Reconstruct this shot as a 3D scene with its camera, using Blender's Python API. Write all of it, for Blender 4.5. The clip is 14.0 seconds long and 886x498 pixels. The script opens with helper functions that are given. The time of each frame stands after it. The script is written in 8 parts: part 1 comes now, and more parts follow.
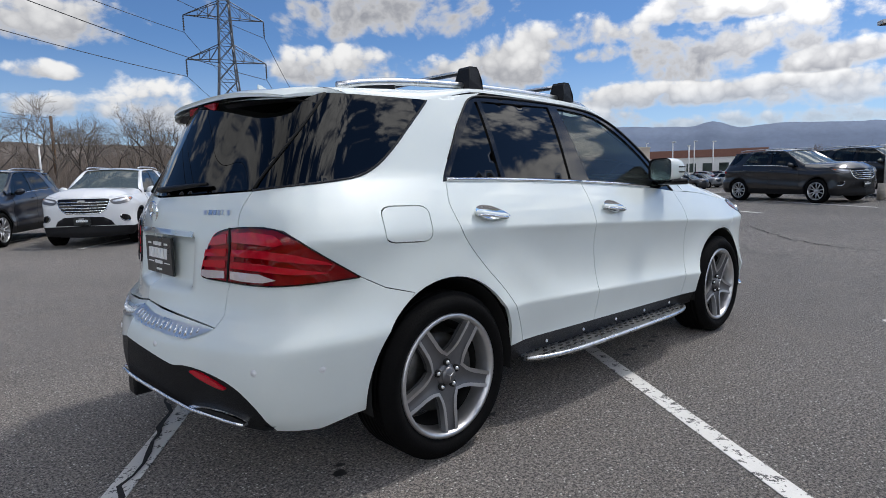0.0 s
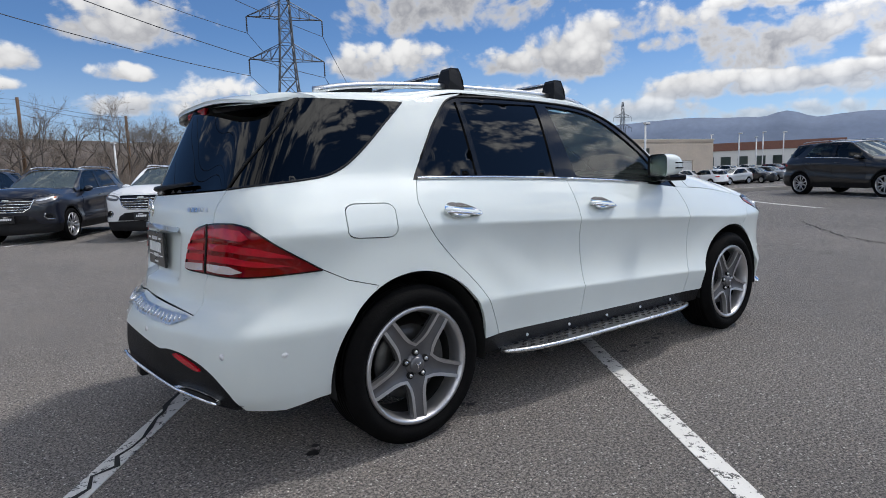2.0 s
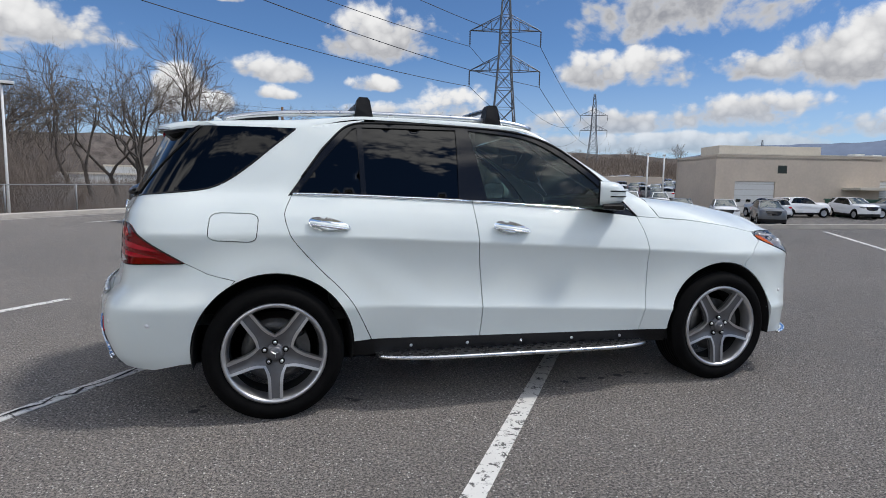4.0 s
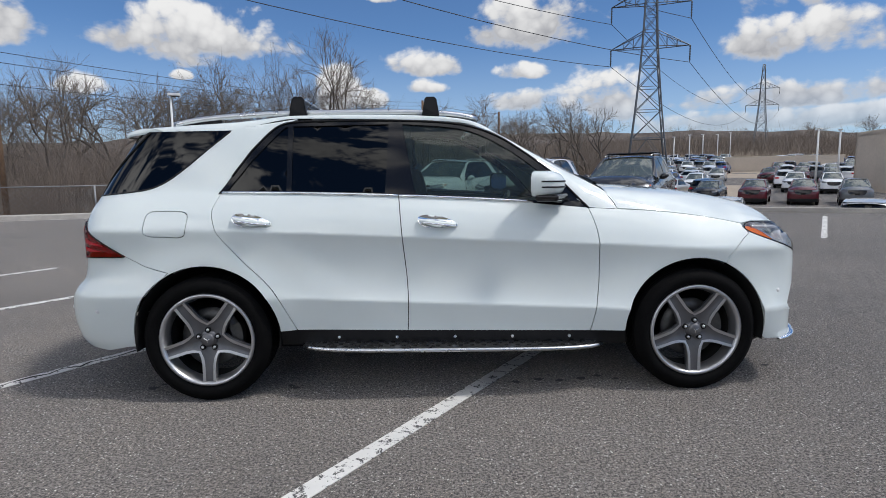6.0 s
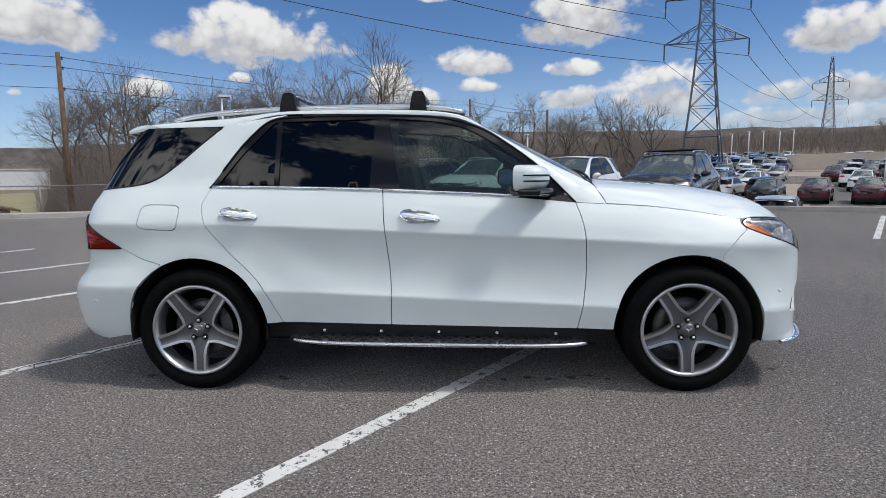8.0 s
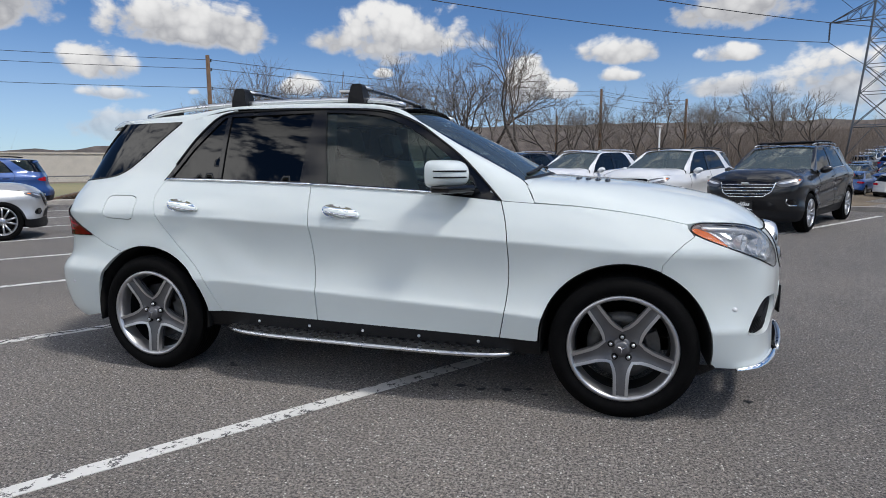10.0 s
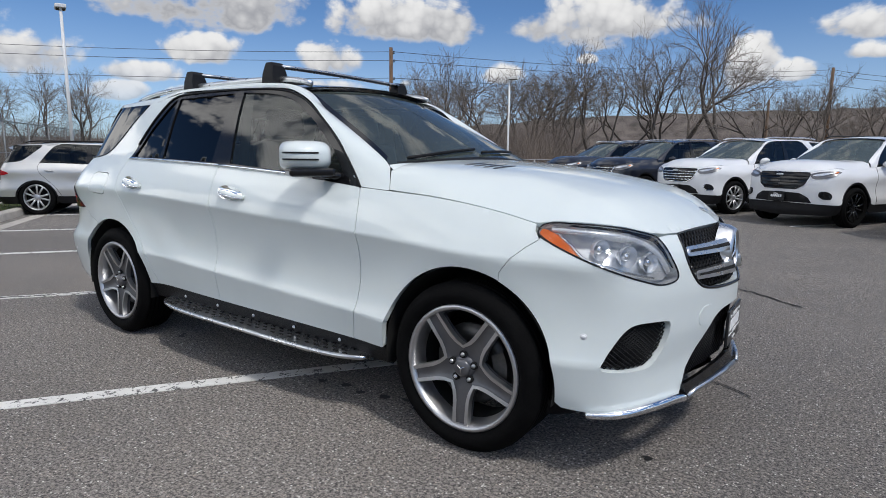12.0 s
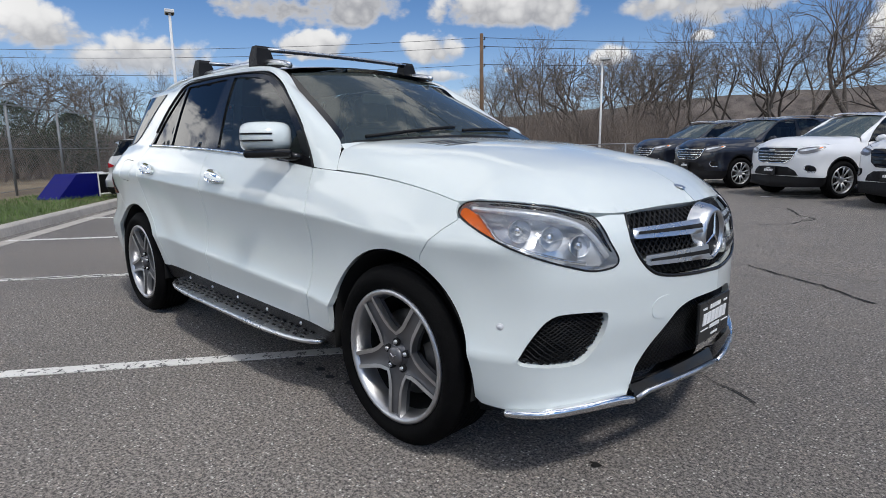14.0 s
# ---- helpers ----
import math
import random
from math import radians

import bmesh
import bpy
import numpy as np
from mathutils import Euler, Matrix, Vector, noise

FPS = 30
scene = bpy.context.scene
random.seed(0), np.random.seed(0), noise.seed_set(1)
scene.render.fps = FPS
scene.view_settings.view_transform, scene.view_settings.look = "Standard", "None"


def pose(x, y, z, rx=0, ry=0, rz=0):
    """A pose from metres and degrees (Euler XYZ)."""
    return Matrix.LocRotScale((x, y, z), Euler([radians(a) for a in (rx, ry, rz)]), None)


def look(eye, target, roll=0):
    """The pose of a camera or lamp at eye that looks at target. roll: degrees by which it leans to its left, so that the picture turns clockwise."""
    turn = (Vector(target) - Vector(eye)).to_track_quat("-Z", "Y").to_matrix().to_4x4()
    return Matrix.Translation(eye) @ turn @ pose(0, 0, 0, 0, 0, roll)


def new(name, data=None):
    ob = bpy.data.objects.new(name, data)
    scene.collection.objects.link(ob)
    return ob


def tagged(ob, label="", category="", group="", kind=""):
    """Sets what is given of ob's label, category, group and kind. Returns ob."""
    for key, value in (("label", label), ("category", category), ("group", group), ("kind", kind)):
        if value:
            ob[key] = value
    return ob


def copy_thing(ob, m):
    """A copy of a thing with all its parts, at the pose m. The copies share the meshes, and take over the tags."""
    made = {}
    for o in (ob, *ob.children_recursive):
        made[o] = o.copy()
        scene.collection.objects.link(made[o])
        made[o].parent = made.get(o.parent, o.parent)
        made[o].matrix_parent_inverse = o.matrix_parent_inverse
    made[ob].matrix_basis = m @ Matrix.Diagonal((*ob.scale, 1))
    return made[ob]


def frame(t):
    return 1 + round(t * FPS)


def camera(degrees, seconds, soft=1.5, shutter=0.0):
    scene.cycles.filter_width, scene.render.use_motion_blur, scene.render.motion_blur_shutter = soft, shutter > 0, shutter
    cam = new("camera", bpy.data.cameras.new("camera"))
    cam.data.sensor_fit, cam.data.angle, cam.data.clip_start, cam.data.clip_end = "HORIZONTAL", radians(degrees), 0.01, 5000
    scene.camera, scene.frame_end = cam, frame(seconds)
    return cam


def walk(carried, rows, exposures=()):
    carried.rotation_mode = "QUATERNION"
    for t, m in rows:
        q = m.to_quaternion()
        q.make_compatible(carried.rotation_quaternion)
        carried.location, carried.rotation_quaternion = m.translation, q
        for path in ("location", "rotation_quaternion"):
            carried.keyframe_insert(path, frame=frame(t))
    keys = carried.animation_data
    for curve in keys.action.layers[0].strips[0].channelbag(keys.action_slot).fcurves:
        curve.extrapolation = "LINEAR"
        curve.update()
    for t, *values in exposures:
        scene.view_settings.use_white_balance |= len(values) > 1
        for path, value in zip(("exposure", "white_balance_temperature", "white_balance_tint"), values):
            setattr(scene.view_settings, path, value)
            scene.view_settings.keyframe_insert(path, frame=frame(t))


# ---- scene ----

# ---- camera ----
cam = camera(74.8, 14.0, soft=0.9)
PATH = [
    (0, (-3.158, -2.734, 1.224), (-1.804, -1.28, 0.994), -1.6),
    (0.5, (-3.148, -2.761, 1.225), (-1.812, -1.291, 0.992), -1.9),
    (1, (-3.143, -2.779, 1.226), (-1.816, -1.3, 0.993), -2.2),
    (1.5, (-3.107, -2.814, 1.23), (-1.805, -1.314, 0.996), -2.2),
    (2, (-2.929, -3.081, 1.23), (-1.726, -1.502, 0.987), -1.9),
    (2.5, (-2.662, -3.446, 1.274), (-1.622, -1.752, 1.052), -1.6),
    (3, (-2.276, -3.724, 1.278), (-1.389, -1.943, 1.076), -0.7),
    (5.5, (-0.435, -4.352, 1.307), (-0.289, -2.373, 1.06), 0.4),
    (6, (-0.172, -4.292, 1.317), (-0.108, -2.309, 1.066), -0.7),
    (6.5, (0.043, -4.296, 1.292), (0.024, -2.31, 1.05), -1.5),
    (7, (0.058, -4.289, 1.297), (0.017, -2.306, 1.041), -1.6),
    (9.5, (0.974, -4.132, 1.26), (0.581, -2.186, 1.015), 0.2),
    (10, (1.372, -3.934, 1.289), (0.825, -2.03, 1.016), -0.3),
    (10.5, (1.786, -3.738, 1.289), (1.067, -1.894, 1.003), -0.8),
    (11, (2.137, -3.462, 1.261), (1.274, -1.681, 0.972), 0.0),
    (11.5, (2.47, -3.196, 1.261), (1.476, -1.49, 0.941), -0.1),
    (12, (2.745, -2.917, 1.265), (1.614, -1.297, 0.951), 0.6),
    (12.5, (2.923, -2.603, 1.268), (1.671, -1.074, 0.962), 1.0),
    (13, (3.11, -2.43, 1.247), (1.762, -0.984, 0.944), 0.1),
    (13.5, (3.185, -2.379, 1.223), (1.79, -0.982, 0.904), -0.5),
    (14, (3.184, -2.366, 1.214), (1.792, -0.974, 0.861), -0.7),
]
walk(cam, [(t, look(eye, target, roll)) for t, eye, target, roll in PATH], [(0.0, 0.07), (3.0, 0.06), (5.5, 0.01), (9.5, 0.0), (14.0, -0.02)])


# ---- world, sun ----
SUN_WAY = Vector((0.62, -0.18, 1.0)).normalized()
world = bpy.data.worlds.new("sky")
scene.world = world
world.use_nodes = True


class Nodes:
    """A short hand for node trees."""
    def __init__(self, tree):
        self.tree = tree

    def add(self, kind, op="", data="", blend="", clamp=False):
        n = self.tree.nodes.new(kind)
        if op:
            n.operation = op
        if data:
            n.data_type = data
        if blend:
            n.blend_type = blend
        if clamp:
            n.use_clamp = True
        return n

    def put(self, source, socket):
        if isinstance(source, (int, float)):
            socket.default_value = source
        elif isinstance(source, (tuple, list)):
            socket.default_value = source
        else:
            self.tree.links.new(source, socket)

    def math(self, op, a, b=0.0, c=None, clamp=False):
        n = self.add("ShaderNodeMath", op, clamp=clamp)
        self.put(a, n.inputs[0]), self.put(b, n.inputs[1])
        if c is not None:
            self.put(c, n.inputs[2])
        return n.outputs[0]

    def ramp(self, x, lo, hi, a=0.0, b=1.0):
        n = self.add("ShaderNodeMapRange")
        n.interpolation_type = "SMOOTHSTEP"
        for v, s in zip((x, lo, hi, a, b), n.inputs):
            self.put(v, s)
        return n.outputs[0]

    def mix(self, f, a, b, kind="MIX"):
        n = self.add("ShaderNodeMix", data="RGBA", blend=kind)
        self.put(f, n.inputs[0]), self.put(a, n.inputs[6]), self.put(b, n.inputs[7])
        return n.outputs[2]

    def noise(self, where, scale, detail=3.0, rough=0.55, distort=0.0):
        n = self.add("ShaderNodeTexNoise")
        if where is not None:
            self.put(where, n.inputs["Vector"])
        for k, v in (("Scale", scale), ("Detail", detail), ("Roughness", rough), ("Distortion", distort)):
            n.inputs[k].default_value = v
        return n.outputs["Fac"]


def build_sky():
    g = Nodes(world.node_tree)
    world.node_tree.nodes.clear()
    where = g.add("ShaderNodeTexCoord").outputs["Generated"]
    sky = g.add("ShaderNodeTexSky")
    sky.sky_type, sky.sun_disc = "NISHITA", False
    sky.sun_elevation, sky.sun_rotation = math.asin(SUN_WAY.z), math.atan2(SUN_WAY.x, SUN_WAY.y)
    sky.altitude, sky.air_density, sky.dust_density, sky.ozone_density = 1700, 1.0, 0.6, 2.0
    split = g.add("ShaderNodeSeparateXYZ")
    g.put(where, split.inputs[0])
    x, y, z = split.outputs
    az = g.math("ARCTAN2", y, x)
    el = g.math("ARCSINE", z)
    def stretched(by):
        n = g.add("ShaderNodeMapping")
        n.inputs["Scale"].default_value = (1, 1, by)
        g.put(where, n.inputs[0])
        return n.outputs[0]
    # billows: broad swell, round puffs of two sizes, fine fray
    swell = g.noise(stretched(1.5), 9.0, 9.0, 0.60, 0.25)

    def puffs(scale):
        n = g.add("ShaderNodeTexVoronoi")
        n.inputs["Scale"].default_value = scale
        shift = g.add("ShaderNodeVectorMath", "ADD")
        wobble = g.add("ShaderNodeTexNoise")
        wobble.inputs["Scale"].default_value, wobble.inputs["Detail"].default_value = scale * 0.8, 4.0
        g.put(where, wobble.inputs["Vector"])
        small = g.add("ShaderNodeVectorMath", "SCALE")
        g.put(wobble.outputs["Color"], small.inputs[0])
        small.inputs["Scale"].default_value = 0.9 / scale
        g.put(where, shift.inputs[0]), g.put(small.outputs[0], shift.inputs[1])
        g.put(shift.outputs[0], n.inputs["Vector"])
        return g.math("SUBTRACT", 0.52, n.outputs["Distance"])
    round_big, round_small = puffs(26.0), puffs(62.0)
    puff = g.math("ADD", round_big, g.math("MULTIPLY", round_small, 0.6))
    lump = g.math("ADD", g.math("MULTIPLY", g.math("SUBTRACT", swell, 0.5), 4.6), g.math("MULTIPLY", puff, 0.75))
    field, shade = -9.0, 0.0
    for a, e, w, h, dark in CLOUDS:
        a, e, w, h = (radians(v) for v in (a, e, w * 1.02, h))
        dx = g.math("MULTIPLY", g.math("SUBTRACT", az, a), math.cos(e) / w)
        dy = g.math("MULTIPLY", g.math("SUBTRACT", el, e), 1.0 / h)
        up = g.math("MULTIPLY", g.math("SUBTRACT", dy, 0.34), 1 / 0.70)
        down = g.math("MULTIPLY", g.math("SUBTRACT", 0.34, dy), 1 / 0.42)
        yy = g.math("MAXIMUM", up, down)
        f = g.math("SUBTRACT", 1.0, g.math("ADD", g.math("MULTIPLY", dx, dx), g.math("MULTIPLY", yy, yy)))
        s = g.math("SUBTRACT", dy, 0.85 * dark)
        if field == -9.0:
            field, shade = f, s
        else:
            over = g.ramp(g.math("SUBTRACT", f, field), -0.45, 0.45)
            pick = g.add("ShaderNodeMix", data="FLOAT")
            g.put(over, pick.inputs[0]), g.put(shade, pick.inputs[2]), g.put(s, pick.inputs[3])
            shade, field = pick.outputs[0], g.math("MAXIMUM", f, field)
    # clouds all round, where none is named
    wild = g.math("MULTIPLY", g.math("SUBTRACT", g.noise(stretched(2.6), 3.2, 3.0, 0.5), 0.505), 7.0)
    high = g.ramp(el, 0.30, 0.46)
    behind = g.ramp(y, -0.05, -0.35)
    wild = g.math("ADD", wild, g.math("MULTIPLY", g.math("SUBTRACT", g.math("MAXIMUM", high, behind), 1.0), 9.0))
    own = g.add("ShaderNodeMix", data="FLOAT")
    g.put(g.ramp(g.math("SUBTRACT", wild, field), -0.4, 0.4), own.inputs[0]), g.put(shade, own.inputs[2])
    own.inputs[3].default_value = 0.5
    shade, field = own.outputs[0], g.math("MAXIMUM", field, wild)
    thick = g.math("ADD", field, lump)
    amount = g.math("MULTIPLY", g.ramp(thick, -0.12, 0.75), g.ramp(el, 0.02, 0.15, 0.35, 1.0))
    relief = g.math("ADD", g.math("MULTIPLY", puff, 0.75), g.math("MULTIPLY", g.math("SUBTRACT", swell, 0.5), 1.3))
    lit = g.ramp(g.math("ADD", shade, relief), -0.80, 0.95)
    rim = g.ramp(thick, 1.5, 0.2, 0.0, 0.58)
    body = g.mix(g.math("MAXIMUM", lit, rim), (0.30, 0.315, 0.365, 1), (1.0, 1.0, 1.0, 1))
    haze = g.ramp(el, 0.24, 0.02)
    base = g.add("ShaderNodeVectorMath", "MULTIPLY")
    g.put(sky.outputs[0], base.inputs[0])
    base.inputs[1].default_value = (SKY_GAIN * 0.70, SKY_GAIN * 0.93, SKY_GAIN * 1.17)
    pale = g.mix(g.math("MULTIPLY", haze, 0.35), base.outputs[0], (0.62, 0.70, 0.80, 1))
    bright = g.add("ShaderNodeVectorMath", "SCALE")
    g.put(body, bright.inputs[0])
    # the thin cloud before the sun glows
    veil = g.add("ShaderNodeVectorMath", "DOT_PRODUCT")
    g.put(where, veil.inputs[0])
    veil.inputs[1].default_value = SUN_WAY
    # and the unseen clouds opposite the sun are boosted to brighten the car's rear and side
    away = g.add("ShaderNodeVectorMath", "DOT_PRODUCT")
    g.put(where, away.inputs[0])
    away.inputs[1].default_value = (-0.72, -0.69, 0.0)
    unseen_boost = g.ramp(away.outputs["Value"], 0.55, 0.90, 1.0, 3.1)
    g.put(g.math("MULTIPLY", unseen_boost, g.ramp(veil.outputs["Value"], 0.45, 0.98, CLOUD_GAIN, CLOUD_GAIN * 2.6)), bright.inputs["Scale"])
    full = g.mix(amount, pale, bright.outputs[0])
    back = g.add("ShaderNodeBackground")
    g.put(full, back.inputs[0])
    back.inputs[1].default_value = 1.0
    g.tree.links.new(back.outputs[0], g.add("ShaderNodeOutputWorld").inputs[0])


SKY_GAIN, CLOUD_GAIN = 0.092, 0.84
# clouds: bearing, height, half width, half height (degrees), and how dark the base is
CLOUDS = [
    (13.4, 11.3, 4.4, 2.7, 0.2),
    (14.3, 7.9, 3.5, 2.3, 0.7),
    (14.7, 5.2, 6.2, 2.7, 0.4),
    (18.3, 3.8, 10.5, 1.7, 0.7),
    (23.7, 8.4, 6.4, 5.1, 1.1),
    (24.3, 13.8, 3.6, 2.4, 0.3),
    (27.2, 6, 7, 2.7, 0.4),
    (27.7, 10.2, 2.1, 3.4, 1),
    (31.7, 10.4, 3.2, 2.2, 0.3),
    (32.8, 12.7, 2.8, 2.6, 0.2),
    (40, 9, 5.5, 4.3, 0.5),
    (47.5, 5.7, 6.1, 2.8, 0.4),
    (53.4, 13.5, 11, 6, 1),
    (54.1, 9.4, 4.5, 3.8, 0.2),
    (59.1, 9.4, 3.6, 3.2, 0.3),
    (59.6, 5.3, 7.8, 2.4, 0.4),
]
CLOUDS += [
    (73.2, 5, 5.1, 4, 0.3),
    (79, 12, 6.4, 4.6, 0.35),
    (79.5, 6.2, 3.5, 2, 0.2),
    (80.5, 9, 2.7, 1.4, 0.1),
    (89, 7.9, 1.4, 1, 0),
    (90, 8, 1.5, 1.2, 0),
    (90, 9.5, 3.8, 2.1, 0.1),
    (93.4, 15.8, 1.5, 0.8, 0),
    (94.9, 6.7, 1.8, 1.5, 0.1),
    (98.1, 6.5, 2.2, 4.7, 0.2),
    (110.4, 10.4, 8.8, 4.5, 0.25),
    (111.6, 8.7, 0.9, 0.7, 0),
    (119.3, 7, 1.9, 1.7, 0.1),
    (124.8, 11.4, 3.2, 3.2, 0.2),
    (128.6, 6.6, 0.6, 0.7, 0),
    (129.6, 10.8, 7.5, 3.7, 0.35),
]
CLOUDS += [
    (135, 2.6, 4.4, 2.7, 0.5),
    (135.2, 6, 3.1, 1.1, 0.1),
    (135.4, 7.7, 3.5, 2.9, 0.2),
    (146.2, 11, 8.6, 4.3, 0.6),
    (146.3, 8.2, 3.3, 2.3, 0.15),
    (147.3, 4.9, 2.4, 1, 0.1),
    (152, 6.3, 2.9, 1.6, 0.15),
    (153.7, 4.6, 2.3, 1.5, 0.2),
    (161.5, 6.1, 5.6, 4.2, 0.2),
    (168.1, 8.1, 4.4, 3.1, 0.15),
    (170.6, 4.6, 1.4, 1.3, 0.2),
    (20, 9.5, 9, 3.5, 0.5), (33, 11.5, 7, 3, 0.4), (12, 8.5, 6, 2, 0.5), (45, 6.5, 5, 2, 0.3),
]
CLOUDS += [
    (35, 4.4, 8, 2.4, 0.5), (22, 12.8, 8, 2.5, 0.3), (50, 3.6, 10, 1.8, 0.5), (17, 6.2, 10, 2.2, 0.5),
    (62, 3.4, 9, 2.2, 0.4), (46, 9.6, 4, 2.2, 0.4),
    # out of view: bright clouds added to light the car's rear and side
    (-138.0, 5.0, 19.0, 12.0, -0.3), (-170.0, 8.0, 13.0, 10.0, -0.3), (-104.0, 16.0, 15.0, 12.0, -0.2), (-150.0, 26.0, 18.0, 13.0, -0.3),
]
build_sky()
sun = new("sun", bpy.data.lights.new("sun", "SUN"))
sun.data.energy, sun.data.angle, sun.data.color = 2.1, radians(7), (1.0, 0.97, 0.93)
sun.matrix_world = look(SUN_WAY * 60, (0, 0, 0))


# ---- materials ----
def surface(name, colour, rough=0.5, metal=0.0, coat=0.0, scale=8.0, vary=0.12, bump=0.0, bump_scale=60.0, shine=0.5):
    """A plain surface with two scales of unevenness in colour, gloss and relief."""
    m = bpy.data.materials.new(name)
    m.use_nodes = True
    g = Nodes(m.node_tree)
    b = m.node_tree.nodes["Principled BSDF"]
    where = g.add("ShaderNodeTexCoord").outputs["Object"]
    coarse, fine = g.noise(where, scale, 4.0), g.noise(where, scale * 9, 3.0)
    f = g.math("ADD", g.math("MULTIPLY", coarse, 0.6), g.math("MULTIPLY", fine, 0.4))
    dark = tuple(c * (1 - vary) for c in colour) + (1,)
    light = tuple(min(1, c * (1 + vary)) for c in colour) + (1,)
    tone = g.mix(g.ramp(f, 0.3, 0.7), dark, light)
    g.put(tone, b.inputs["Base Color"])
    g.put(g.math("ADD", rough - 0.06, g.math("MULTIPLY", coarse, 0.12), clamp=True), b.inputs["Roughness"])
    b.inputs["Metallic"].default_value = metal
    b.inputs["Specular IOR Level"].default_value = shine
    b.inputs["Coat Weight"].default_value = coat
    b.inputs["Coat Roughness"].default_value = 0.03
    if bump:
        n = g.add("ShaderNodeBump")
        n.inputs["Strength"].default_value = bump
        n.inputs["Distance"].default_value = 0.01
        g.put(g.noise(where, bump_scale, 3.0), n.inputs["Height"])
        g.put(n.outputs[0], b.inputs["Normal"])
    return m


def paint(name, colour, flake=0.0, rough=0.32):
    """Car paint: a base with fine flakes and faint dirt under a clear coat."""
    m = bpy.data.materials.new(name)
    m.use_nodes = True
    g = Nodes(m.node_tree)
    b = m.node_tree.nodes["Principled BSDF"]
    where = g.add("ShaderNodeTexCoord").outputs["Object"]
    fl = g.add("ShaderNodeTexVoronoi")
    fl.inputs["Scale"].default_value = 900
    g.put(where, fl.inputs["Vector"])
    dust_sheen = g.noise(where, 2.2, 5.0, 0.6)
    tone = g.mix(g.ramp(dust_sheen, 0.35, 0.75), tuple(colour) + (1,), tuple(c * 0.965 + 0.004 for c in colour) + (1,))
    g.put(tone, b.inputs["Base Color"])
    b.inputs["Metallic"].default_value = flake
    b.inputs["Specular IOR Level"].default_value = 0.25
    g.put(g.math("ADD", rough - 0.05, g.math("MULTIPLY", fl.outputs["Distance"], 0.22)), b.inputs["Roughness"])
    b.inputs["Coat Weight"].default_value = 1.0
    g.put(g.math("ADD", g.math("MULTIPLY", g.ramp(dust_sheen, 0.3, 0.8), 0.06), 0.045), b.inputs["Coat Roughness"])
    return m


def glazing(name, colour, clear, ior=1.52, dust_sheen=0.0):
    """A thin pane: tinted see-through with a mirror-like gloss and a pale film painted in for reflected sky."""
    m = bpy.data.materials.new(name)
    m.use_nodes = True
    g = Nodes(m.node_tree)
    m.node_tree.nodes.clear()
    see = g.add("ShaderNodeBsdfTransparent")
    see.inputs[0].default_value = tuple(c * clear for c in colour) + (1,)
    gl = g.add("ShaderNodeBsdfGlossy")
    gl.inputs["Roughness"].default_value = 0.012
    fr = g.add("ShaderNodeFresnel")
    fr.inputs[0].default_value = ior
    mx = g.add("ShaderNodeMixShader")
    g.put(g.math("MULTIPLY", fr.outputs[0], 1.0, clamp=True), mx.inputs[0])
    film = g.add("ShaderNodeBsdfDiffuse")
    film.inputs[0].default_value = (0.52, 0.64, 0.62, 1)
    filmed = g.add("ShaderNodeMixShader")
    filmed.inputs[0].default_value = dust_sheen
    g.put(see.outputs[0], filmed.inputs[1]), g.put(film.outputs[0], filmed.inputs[2])
    g.put(filmed.outputs[0], mx.inputs[1]), g.put(gl.outputs[0], mx.inputs[2])
    g.put(mx.outputs[0], g.add("ShaderNodeOutputMaterial").inputs[0])
    return m


